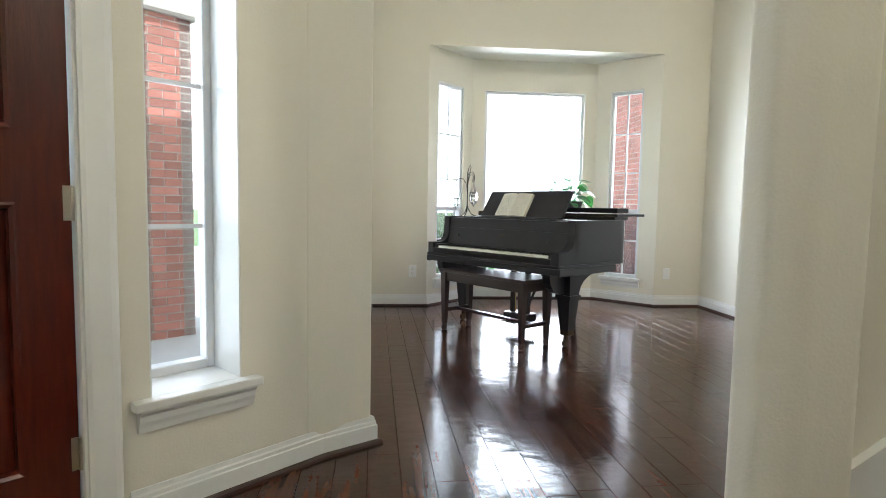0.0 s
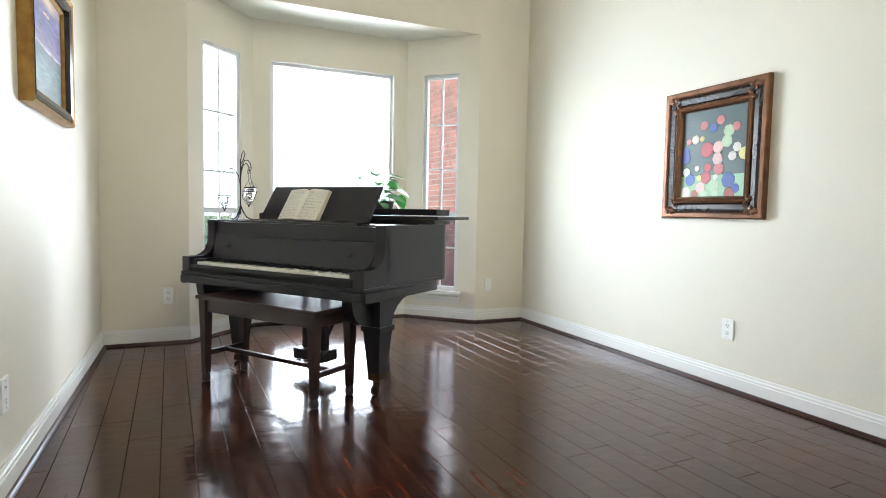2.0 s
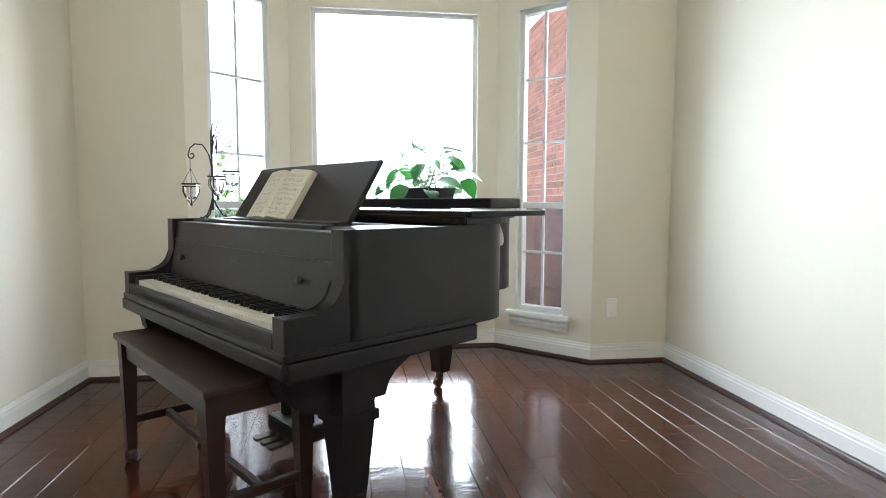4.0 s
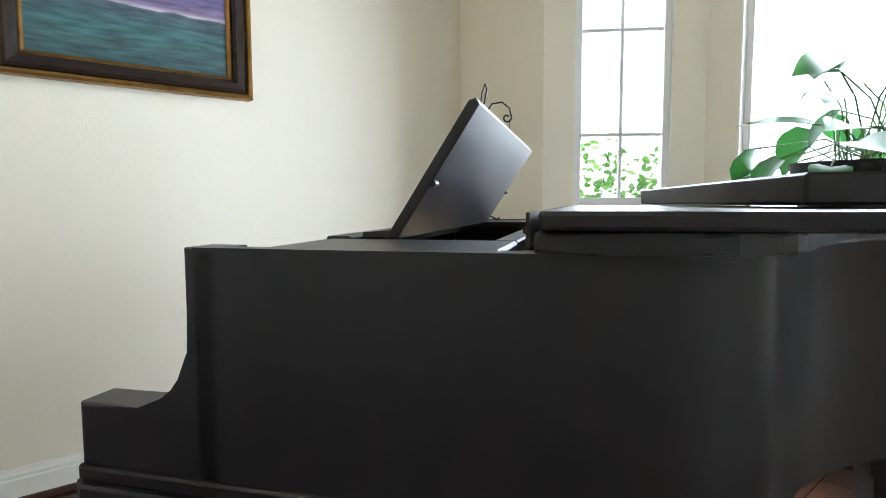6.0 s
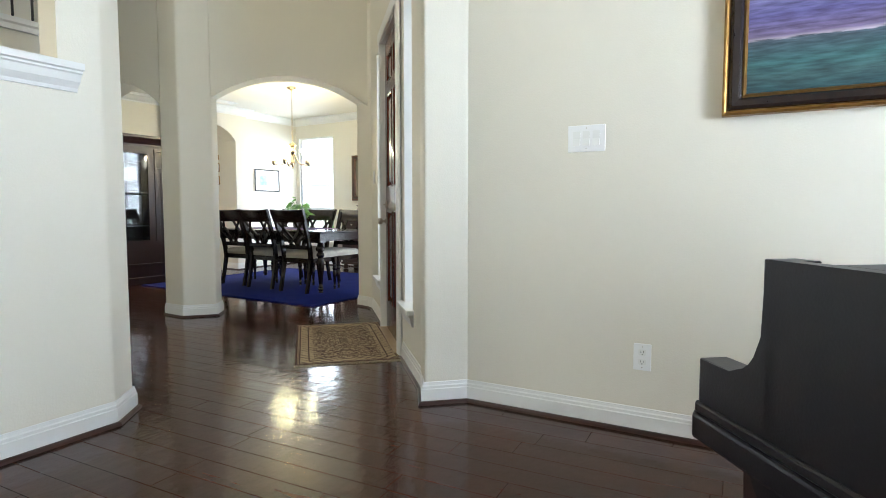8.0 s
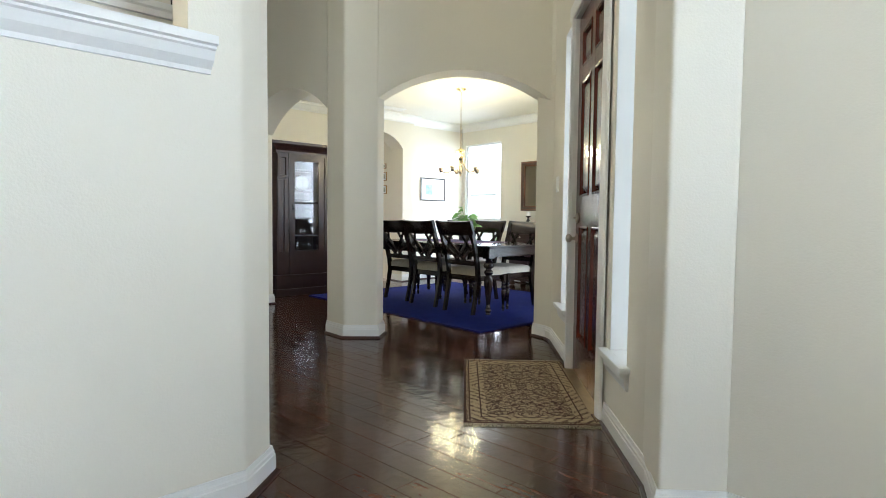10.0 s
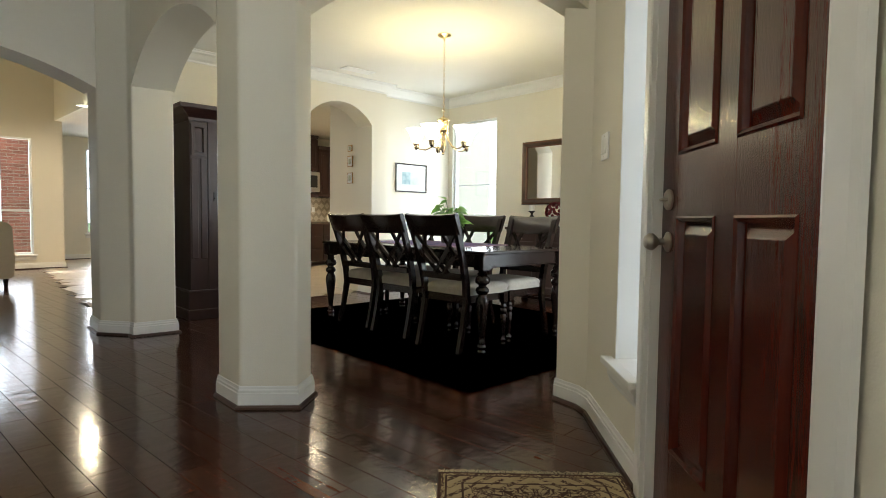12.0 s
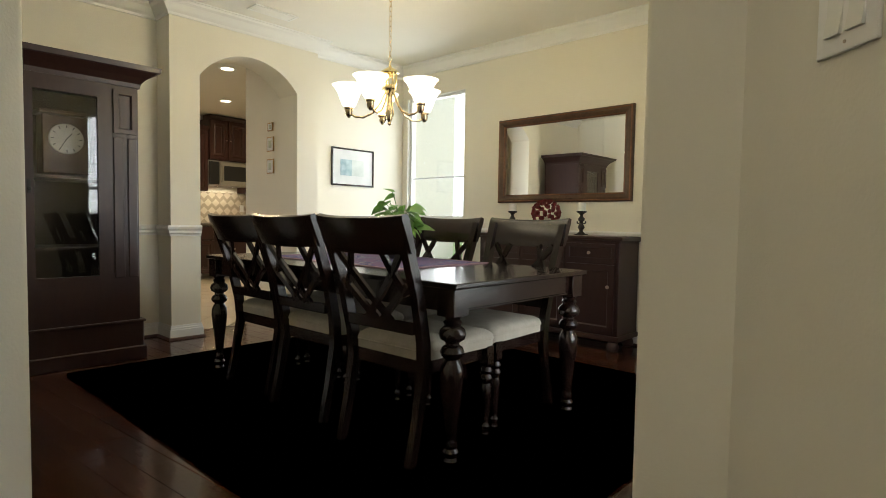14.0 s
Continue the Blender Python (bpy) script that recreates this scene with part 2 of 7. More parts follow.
def part(name, bm, mat, parent=None, label="", smooth=False, m=None):
    ob = new(name, mesh_of(name, bm, mat, smooth))
    if parent:
        ob.parent = parent
    if m:
        ob.matrix_basis = m
    if label:
        ob["label"] = label
    return ob


def thing(name, label, category, m=None, group="", kind=""):
    ob = new(name)
    ob.empty_display_size = 0.1
    if m:
        ob.matrix_basis = m
    return tagged(ob, label, category, group, kind)


def B():
    return bmesh.new()


def box(bm, x0, x1, y0, y1, z0, z1, bevel=0.0, m=None, seg=1):
    r = bmesh.ops.create_cube(bm, size=1.0, matrix=Matrix.Translation(((x0 + x1) / 2, (y0 + y1) / 2, (z0 + z1) / 2)) @ Matrix.Diagonal((abs(x1 - x0), abs(y1 - y0), abs(z1 - z0), 1)))
    vs = r["verts"]
    if bevel:
        es = list({e for v in vs for e in v.link_edges})
        q = bmesh.ops.bevel(bm, geom=es, offset=bevel, segments=seg, profile=0.6, affect="EDGES")
        vs = list({v for f in q["faces"] for v in f.verts} | {v for v in vs if v.is_valid})
    if m:
        bmesh.ops.transform(bm, matrix=m, verts=vs)
    return vs


def prism(bm, poly, z0, z1, m=None, bevel=0.0):
    """A plan polygon raised from z0 to z1."""
    lo = [bm.verts.new((x, y, z0)) for x, y in poly]
    hi = [bm.verts.new((x, y, z1)) for x, y in poly]
    k = len(poly)
    fs = [bm.faces.new(lo[::-1]), bm.faces.new(hi)]
    fs += [bm.faces.new((lo[i], lo[(i + 1) % k], hi[(i + 1) % k], hi[i])) for i in range(k)]
    vs = lo + hi
    if bevel:
        es = [e for f in fs[:2] for e in f.edges]
        q = bmesh.ops.bevel(bm, geom=es, offset=bevel, segments=2, profile=0.6, affect="EDGES")
        vs = list({v for f in q["faces"] for v in f.verts} | {v for v in vs if v.is_valid})
    if m:
        bmesh.ops.transform(bm, matrix=m, verts=vs)
    return vs


def lathe(bm, prof, n=20, m=None, caps=True):
    """A profile of (radius, z) turned round the z axis."""
    rings = [[bm.verts.new((r * math.cos(2 * math.pi * i / n), r * math.sin(2 * math.pi * i / n), z)) for i in range(n)] for r, z in prof]
    for a, b in zip(rings, rings[1:]):
        for i in range(n):
            bm.faces.new((a[i], a[(i + 1) % n], b[(i + 1) % n], b[i]))
    if caps:
        bm.faces.new(rings[0][::-1]), bm.faces.new(rings[-1])
    vs = [v for r in rings for v in r]
    if m:
        bmesh.ops.transform(bm, matrix=m, verts=vs)
    return vs


def tube(bm, pts, r, n=8, m=None, r1=None):
    """A round bar along points; r1: the radius at its end."""
    pts = [Vector(p) for p in pts]
    rings, up = [], Vector((0.13, 0.21, 0.97)).normalized()
    for i, p in enumerate(pts):
        d = (pts[min(i + 1, len(pts) - 1)] - pts[max(i - 1, 0)]).normalized()
        a = d.cross(up)
        if a.length < 0.05:
            a = d.cross(Vector((1, 0, 0)))
        a.normalize()
        b = d.cross(a)
        rr = r if r1 is None else r + (r1 - r) * i / (len(pts) - 1)
        rings.append([bm.verts.new(p + (a * math.cos(2 * math.pi * k / n) + b * math.sin(2 * math.pi * k / n)) * rr) for k in range(n)])
    for a, b in zip(rings, rings[1:]):
        for k in range(n):
            bm.faces.new((a[k], a[(k + 1) % n], b[(k + 1) % n], b[k]))
    bm.faces.new(rings[0][::-1]), bm.faces.new(rings[-1])
    vs = [v for q in rings for v in q]
    if m:
        bmesh.ops.transform(bm, matrix=m, verts=vs)
    return vs


def sweep(bm, path, prof, closed=False, m=None):
    """A moulding profile of (distance to the left of the path, z) drawn along a plan path, mitred at the corners."""
    P2 = [Vector(p) for p in path]
    k = len(P2)
    rings = []
    for i, p in enumerate(P2):
        a = P2[(i - 1) % k] if (i or closed) else None
        b = P2[(i + 1) % k] if (i < k - 1 or closed) else None
        d1 = (p - a).normalized() if a is not None else (b - p).normalized()
        d2 = (b - p).normalized() if b is not None else d1
        n1, n2 = Vector((-d1.y, d1.x)), Vector((-d2.y, d2.x))
        mm = n1 + n2
        mm = mm / max(mm.length_squared / 2, 0.3)
        rings.append([bm.verts.new((p.x + mm.x * o, p.y + mm.y * o, z)) for o, z in prof])
    q = len(prof)
    for i in range(k if closed else k - 1):
        a, b = rings[i], rings[(i + 1) % k]
        for j in range(q):
            bm.faces.new((a[j], a[(j + 1) % q], b[(j + 1) % q], b[j]))
    if not closed:
        bm.faces.new(rings[0]), bm.faces.new(rings[-1][::-1])
    vs = [v for r in rings for v in r]
    if m:
        bmesh.ops.transform(bm, matrix=m, verts=vs)
    return vs


def slab(bm, a, b, s0, s1, z0, z1, t):
    """A stretch of wall along a-b, from s0 to s1 along it, t thick to its left."""
    a, b = Vector(a), Vector(b)
    d = (b - a).normalized()
    nn = Vector((-d.y, d.x)) * t
    p, q = a + d * s0, a + d * s1
    prism(bm, [p, q, q + nn, p + nn], z0, z1)


def wall(name, a, b, z1, t, holes=(), z0=0.0, mat=PAINT, label="cream painted plaster wall"):
    """A wall with openings that go through it. holes: (s0, s1, bottom, top, rise of the arch)."""
    bm = B()
    A, E = Vector(a), Vector(b)
    d = (E - A).normalized()
    L = (E - A).length
    nn = Vector((-d.y, d.x)) * t
    s = 0.0
    for s0, s1, hz0, hz1, rise in sorted(holes):
        if s0 > s:
            slab(bm, a, b, s, s0, z0, z1, t)
        if hz0 > z0:
            slab(bm, a, b, s0, s1, z0, hz0, t)
        pts = [(s0, hz1)]
        if rise:
            w = (s1 - s0) / 2
            R = (w * w + rise * rise) / (2 * rise)
            for i in range(1, 24):
                x = -w + 2 * w * i / 24
                pts.append((s0 + w + x, hz1 + rise - R + math.sqrt(R * R - x * x)))
        pts.append((s1, hz1))
        ring = pts + [(s1, z1), (s0, z1)]
        f, g = [], []
        for x, z in ring:
            p = A + d * x
            f.append(bm.verts.new((p.x, p.y, z))), g.append(bm.verts.new((p.x + nn.x, p.y + nn.y, z)))
        bm.faces.new(f), bm.faces.new(g[::-1])
        for i in range(len(ring)):
            j = (i + 1) % len(ring)
            bm.faces.new((f[i], g[i], g[j], f[j]))
        s = s1
    if s < L:
        slab(bm, a, b, s, L, z0, z1, t)
    return tagged(part(name, bm, mat), label, "wall", kind="structure")


def rounded(poly, r, n=5):
    """A plan polygon with its corners rounded."""
    out, k = [], len(poly)
    for i in range(k):
        p, a, b = Vector(poly[i]), Vector(poly[i - 1]), Vector(poly[(i + 1) % k])
        da, db = (a - p), (b - p)
        rr = min(r, da.length * 0.45, db.length * 0.45)
        p0, p1 = p + da.normalized() * rr, p + db.normalized() * rr
        for j in range(n + 1):
            f = j / n
            out.append(tuple((p0 * (1 - f) ** 2 + p * 2 * f * (1 - f) + p1 * f * f)))
    return out


def post(name, poly, z1, r=0.02, z0=0.0, label="cream painted plaster wall end with rounded corners"):
    bm = B()
    prism(bm, rounded(poly, r), z0, z1)
    return tagged(part(name, bm, PAINT, smooth=True), label, "wall", kind="structure")


BASE = [(0, 0), (0.016, 0), (0.016, 0.080), (0.012, 0.084), (0.012, 0.096), (0.008, 0.102), (0.006, 0.117), (0, 0.117)]
SHOEP = [(0.016, 0), (0.033, 0), (0.031, 0.010), (0.025, 0.017), (0.016, 0.019)]


def skirting(name, path, shoe=True):
    bm = B()
    sweep(bm, path, BASE)
    ob = tagged(part(name, bm, WHITE), "white painted baseboard with a stepped top", "baseboard", kind="structure")
    if shoe:
        bm = B()
        sweep(bm, path, SHOEP)
        part("shoe_moulding", bm, SHOE, ob, "dark brown shoe moulding")
    return ob


# ---- the plan ----
H = 5.0
W = 3.51
C0, J0 = Vector((-0.04, -3.47)), Vector((-2.045, -5.29))
DD = (J0 - C0).normalized()
DN = Vector((-DD.y, DD.x))
DL = (J0 - C0).length
CD = Vector((-3.2, -7.6))
DROT = Matrix.Translation((CD.x + 0.05, CD.y + 0.09, 0)) @ Matrix.Rotation(radians(-2.8), 4, "Z") @ Matrix.Translation((-CD.x, -CD.y, 0))


def D(x, y):
    """The dining room stands slightly turned to the music room."""
    v = DROT @ Vector((x, y, 0))
    return (v.x, v.y)


def door_wall(s, n=0.0):
    p = C0 + DD * s + DN * n
    return (p.x, p.y)


# music room
wall("wall_west", (0, -3.167), (0, 0.0), H, 0.14)
wall("wall_north", (0, 0), (W, 0), H, 0.12, [(0.578, 3.0, 0, 2.625, 0)], label="cream wall with a bay opening for the windows")
BAY = [(0.578, 0.0), (1.085, 0.507), (2.49, 0.507), (3.0, 0.0)]
wall("wall_bay_left", BAY[0], BAY[1], 2.75, 0.13, [(0.14, 0.57, 0.275, 2.30, 0)])
wall("wall_bay_middle", BAY[1], BAY[2], 2.75, 0.13, [(0.14, 1.272, 0.275, 2.30, 0)])
wall("wall_bay_right", BAY[2], BAY[3], 2.75, 0.13, [(0.16, 0.53, 0.275, 2.30, 0)])
bm = B()
prism(bm, [(0.45, 0.10), (1.0, 0.67), (2.57, 0.67), (3.13, 0.10)], 2.63, 2.80)
tagged(part("ceiling_bay", bm, CEIL), "pale painted bay ceiling", "ceiling", kind="structure")
wall("wall_east", (W, 0.12), (W, -4.60), H, 0.12)
wall("wall_south", (W, -4.48), (1.16, -4.48), H, 0.14, [(0, 2.19, 1.62, 4.2, 0)], label="cream half wall with an open ledge to the stairs")
post("wall_south_end", [(1.18, -4.48), (1.135, -4.481), (0.957, -4.618), (0.975, -4.68), (1.06, -4.71), (1.18, -4.71)], H)
post("wall_stub", [(0.0, -3.167), (0.157, -3.344), (-0.10, -3.525), (-0.25, -3.30), (-0.14, -3.10)], H)
# entrance hall
wall("wall_front", J0 + DD * 0.11, C0 - DD * 0.07, H, 0.30, [(DL - 0.545, DL - 0.235, 0.405, 2.47, 0), (DL - 1.69, DL - 0.68, 0, 2.47, 0), (DL - 2.135, DL - 1.825, 0.405, 2.47, 0)],
     label="cream entrance wall with the front door and two sidelights")
A1, J1 = Vector((-1.012, -6.417)), Vector((-2.105, -5.385))
L1 = (J1 - A1).length
wall("wall_dining_arch", A1, J1, H, 0.25, [(0.0, L1, 0.0, 2.10, 0.25)], label="cream wall over a wide arch to the dining room")
post("wall_jamb", [(-2.105, -5.385), (-2.09, -5.25), (-2.38, -5.45), (-2.30, -5.60), (-2.145, -5.56)], H)
post("wall_pillar", [(-0.795, -6.615), (-1.012, -6.417), (-1.185, -6.548), (-1.185, -6.92), (-0.812, -6.905)], H, label="cream painted corner pillar between two arches")
wall("wall_hall_arch", (-0.985, -8.868), (-0.815, -6.905), H, 0.33, [(0.0, 1.97, 0.0, 2.045, 0.32)], label="cream wall over a narrow arch to the dining room")
post("wall_pillar_2", [(-0.815, -9.185), (-0.982, -8.945), (-0.985, -8.868), (-1.305, -8.835), (-1.36, -9.56), (-0.84, -9.54)], H, label="cream painted corner pillar between two arches")
wall("wall_living_arch", (1.30, -9.185), (-0.817, -9.185), H, 0.35, [(0.0, 2.117, 0.0, 2.05, 0.24)], label="cream wall over a wide arch to the living room")
wall("wall_hall_east", (1.30, -9.54), (1.30, -6.3), H, -0.12)
wall("wall_stairs", (3.6, -5.60), (0.75, -5.60), 2.08, 0.12)
wall("wall_stairs_end", (0.75, -5.72), (0.75, -9.38), H, 0.12, [(0.0, 0.7, 0.0, 4.9, 0)])
wall("wall_stairs_back", (4.6, -7.4), (0.75, -7.4), H, 0.1, z0=2.0)
wall("wall_stairs_east", (4.6, -4.5), (4.6, -7.4), H, 0.1)
bm = B()
prism(bm, [(-2.7, -5.2), (-0.3, -2.9), (-0.2, 0.2), (4.8, 0.2), (4.8, -9.8), (-2.7, -9.8)], H, H + 0.12)
tagged(part("ceiling_hall", bm, CEIL), "high pale painted ceiling", "ceiling", kind="structure")
# dining room
ZD = 2.77
wall("wall_dining_west", D(-5.54, -10.05), D(-5.54, -5.5), 3.1, 0.15, [(0.20, 1.08, 0.42, 2.41, 0)], label="warm cream dining room wall with a tall window")
wall("wall_dining_north", D(-5.6, -5.55), D(-2.35, -5.55), 3.1, 0.15, [(1.25, 2.45, 0.42, 2.30, 0)], label="warm cream dining room wall with a wide window")
wall("wall_dining_back_left", D(-1.2, -10.07), D(-2.86, -10.07), 3.1, 0.15, label="warm cream dining room wall")
wall("wall_dining_back_middle", D(-2.86, -9.81), D(-4.28, -9.81), 3.1, 0.32, [(0.245, 1.185, 0.0, 2.21, 0.24)], label="cream wall with an arch to the kitchen")
wall("wall_dining_back_right", D(-4.28, -9.93), D(-5.6, -9.93), 3.1, 0.15, label="warm cream dining room wall")
bm = B()
prism(bm, [D(-5.7, -5.4), D(-5.7, -10.2), D(-1.25, -10.2), (-1.15, -8.9), (-0.98, -6.9), (-1.10, -6.50), (-2.10, -5.45), (-2.3,-5.4)], ZD, ZD + 0.12)
tagged(part("ceiling_dining", bm, CEIL), "pale painted dining room ceiling", "ceiling", kind="structure")
# living room, breakfast nook and kitchen
wall("wall_living_far", (4.5, -16.4), (-2.097, -16.4), 4.2, 0.15, [(4.33, 6.12, 0.27, 2.38, 0)], label="warm cream living room wall with a tall window")
wall("wall_living_east", (4.5, -9.5), (4.5, -16.4), 4.2, 0.15)
wall("wall_living_north", (4.6, -9.54), (1.30, -9.54), 4.2, -0.12)
wall("wall_nook_side", (-2.10, -16.56), (-2.10, -18.6), 3.0, 0.12)
wall("wall_nook_far", (-2.10, -18.6), (-7.0, -18.6), 3.0, 0.15, [(0.90, 1.35, 0.58, 2.5, 0)])
wall("wall_kitchen_west", (-7.0, -18.6), (-7.0, -10.2), 3.0, 0.15)
wall("wall_kitchen_north", (-7.0, -10.25), (-5.6, -10.25), 3.0, 0.12)
wall("wall_dining_back_corner", (-1.30, -9.5), (-1.30, -10.6), 3.1, 0.14)
wall("wall_passage", D(-4.12, -10.95), D(-4.12, -10.13), 2.75, 0.12)
bm = B()
prism(bm, [(4.6, -9.6), (4.6, -16.6), (-2.10, -16.6), (-2.10, -10.0), (-1.3, -9.6)], 3.9, 4.0)
tagged(part("ceiling_living", bm, CEIL), "pale living room ceiling", "ceiling", kind="structure")
bm = B()
prism(bm, [(-2.10, -10.05), (-2.10, -18.8), (-7.1, -18.8), (-7.1, -10.15)], 2.74, 2.84)
tagged(part("ceiling_kitchen", bm, CEIL), "pale kitchen ceiling", "ceiling", kind="structure")
bm = B()
prism(bm, [(-2.10, -10.05), (-1.98, -10.05), (-1.98, -16.4), (-2.10, -16.4)], 2.74, 4.0)
tagged(part("wall_soffit", bm, PAINT), "cream header wall between living room and kitchen", "wall", kind="structure")

# baseboards, the room to the left of each path
skirting("baseboard_music_west", [(-0.04, -3.47), (0.157, -3.344), (0.0, -3.167), (0, 0), BAY[0], BAY[1], BAY[2], BAY[3], (W, 0), (W, -4.48), (1.135, -4.48), (0.957, -4.618), (0.975, -4.68), (1.06, -4.71)][::-1])
skirting("baseboard_front_near", [door_wall(0.72), door_wall(0.0)][::-1])
skirting("baseboard_front_far", [door_wall(1.87), J0, J1, (-2.145, -5.56)])
skirting("baseboard_pillar", [(-1.185, -6.92), (-1.185, -6.548), (-1.012, -6.417), (-0.795, -6.615), (-0.812, -6.905)])
skirting("baseboard_pillar_far", [(-1.36, -9.56), (-1.305, -8.835), (-0.985, -8.868), (-0.982, -8.945), (-0.815, -9.185), (-0.84, -9.54), (-1.16, -9.56), (-1.16, -10.6)])
skirting("baseboard_dining_left", [D(-2.86 - 0.245, -10.1), D(-2.86 - 0.245, -9.81), D(-2.86, -9.81), D(-2.86, -10.07), D(-1.3, -10.07)])
skirting("baseboard_dining_west", [D(-5.54, -5.57), D(-5.54, -9.93), D(-4.28, -9.93), D(-4.28, -9.81), D(-4.045, -9.81), D(-4.045, -10.1)])
skirting("baseboard_living", [(-2.10, -18.6), (-2.10, -16.4), (4.5, -16.4)])
skirting("baseboard_nook", [(-7.0, -18.6), (-2.10, -18.6)])

# crown moulding and chair rail in the dining room
CROWN = [(0, ZD - 0.125), (0.012, ZD - 0.125), (0.016, ZD - 0.105), (0.035, ZD - 0.085), (0.065, ZD - 0.045), (0.085, ZD - 0.03), (0.09, ZD - 0.012), (0.10, ZD - 0.01), (0.10, ZD), (0, ZD)]
dining_ring = [D(-2.35, -5.55), D(-5.54, -5.55), D(-5.54, -9.93), D(-4.28, -9.93), D(-4.28, -9.81), D(-2.86, -9.81), D(-2.86, -10.07), D(-1.3, -10.07)]
bm = B()
sweep(bm, dining_ring, CROWN)
tagged(part("trim_crown", bm, WHITE), "white crown moulding round the dining room ceiling", "moulding", kind="structure")
RAIL = [(0, 0.86), (0.012, 0.86), (0.014, 0.875), (0.022, 0.885), (0.022, 0.905), (0.034, 0.915), (0.038, 0.935), (0.030, 0.95), (0, 0.95)]
for nm, pa in (("trim_rail", dining_ring[:2] + [D(-5.54, -8.90)]), ("trim_rail_left", [D(-3.105, -9.81), D(-2.86, -9.81), D(-2.86, -10.07), D(-1.3, -10.07)]),
               ("trim_rail_corner", [D(-5.54, -9.81), D(-5.54, -9.93), D(-4.28, -9.93), D(-4.28, -9.81), D(-4.045, -9.81)])):
    bm = B()
    sweep(bm, pa, RAIL)
    tagged(part(nm, bm, WHITE), "white painted chair rail", "moulding", kind="structure")
# ledge on the half wall
bm = B()
sweep(bm, [(1.25, -4.48), (W, -4.48)], [(0, 1.545), (0.012, 1.545), (0.016, 1.56), (0.04, 1.585), (0.052, 1.615), (0.062, 1.62), (0.062, 1.628), (0.078, 1.632), (0.078, 1.66), (-0.16, 1.66), (-0.16, 1.622), (0, 1.622)])
tagged(part("trim_ledge", bm, WHITE), "white moulded ledge on the half wall", "ledge", kind="structure")


def window(name, a, d, w, z0, z1, sill_out, rails, label, depth=0.07, muntins=(), sill=True, over=0.05, screen=False):
    """A white framed window from the opening's corner a along d; the room lies to the right of d."""
    d = Vector(d).normalized()
    m = Matrix(((d.x, -d.y, 0, a[0]), (d.y, d.x, 0, a[1]), (0, 0, 1, 0), (0, 0, 0, 1)))
    win = thing(name, label, "window", m, kind="structure")
    f = 0.035
    bm = B()
    for x0, x1, zz0, zz1 in ((0, f, z0, z1), (w - f, w, z0, z1), (f, w - f, z0, z0 + f), (f, w - f, z1 - f, z1)):
        box(bm, x0, x1, depth - 0.03, depth + 0.03, zz0, zz1, 0.004)
    part("window_frame", bm, VINYL, win)
    bm = B()
    for x0, x1, zz0, zz1 in ((0, 0.006, z0, z1), (w - 0.006, w, z0, z1), (0.006, w - 0.006, z1 - 0.006, z1)):
        box(bm, x0, x1, 0.002, depth - 0.031, zz0, zz1)
    part("reveal", bm, WHITE, win, "white painted reveal")
    for zr in rails:
        bm = B()
        box(bm, f, w - f, depth - 0.024, depth + 0.024, zr - 0.022, zr + 0.022, 0.004)
        part("meeting_rail", bm, VINYL, win)
    for k in muntins:
        bm = B()
        if k[0] == "v":
            box(bm, k[1] - 0.008, k[1] + 0.008, depth - 0.008, depth + 0.008, z0 + f, z1 - f)
        else:
            box(bm, f, w - f, depth - 0.008, depth + 0.008, k[1] - 0.008, k[1] + 0.008)
        part("muntin", bm, VINYL, win)
    cuts = [z0 + f] + list(rails) + [z1 - f]
    for za, zb in zip(cuts, cuts[1:]):
        bm = B()
        box(bm, f, w - f, depth - 0.003, depth + 0.003, za, zb)
        p = part("pane", bm, PANE, win)
        p.visible_shadow = False
    if screen:
        bm = B()
        box(bm, f, w - f, depth + 0.026, depth + 0.028, z0 + f, rails[0])
        part("insect_screen", bm, SCREEN, win, "fine grey insect screen").visible_shadow = False
    if sill:
        bm = B()
        box(bm, -over, w + over, -sill_out, 0.0, z0 - 0.028, z0 + 0.002, 0.006, seg=2)
        box(bm, 0.002, w - 0.002, -0.004, depth - 0.03, z0 - 0.022, z0 + 0.002)
        part("window_sill", bm, WHITE, win)
        bm = B()
        sweep(bm, [(w + over - 0.02, -0.0), (-over + 0.02, -0.0)], [(0, z0 - 0.105), (0.012, z0 - 0.105), (0.016, z0 - 0.085), (0.022, z0 - 0.07), (0.024, z0 - 0.05), (0.04, z0 - 0.035), (0.042, z0 - 0.028), (0, z0 - 0.028)])
        part("apron", bm, WHITE, win)
    return win


def along(a, b, s):
    a, b = Vector(a), Vector(b)
    return a + (b - a).normalized() * s


window("window_1", along(BAY[0], BAY[1], 0.14), Vector(BAY[1]) - Vector(BAY[0]), 0.43, 0.275, 2.30, 0.045, (1.0,), "narrow white double-hung bay window", 0.045, screen=True, muntins=(("v", 0.215), ("h", 0.68), ("h", 1.31), ("h", 1.78)))
window("window_2", along(BAY[1], BAY[2], 0.14), (1, 0), 1.132, 0.275, 2.30, 0.045, (), "wide white middle bay window")
window("window_3", along(BAY[2], BAY[3], 0.16), Vector(BAY[3]) - Vector(BAY[2]), 0.37, 0.275, 2.30, 0.045, (1.0,), "narrow white double-hung bay window", 0.06, screen=True, muntins=(("v", 0.18), ("h", 0.68), ("h", 1.42), ("h", 1.84)))
window("window_4", door_wall(0.655), -DD, 0.31, 0.405, 2.47, 0.05, (), "narrow sidelight window beside the front door", 0.23, muntins=(("h", 0.94), ("h", 1.45), ("h", 1.96)), over=0.06)
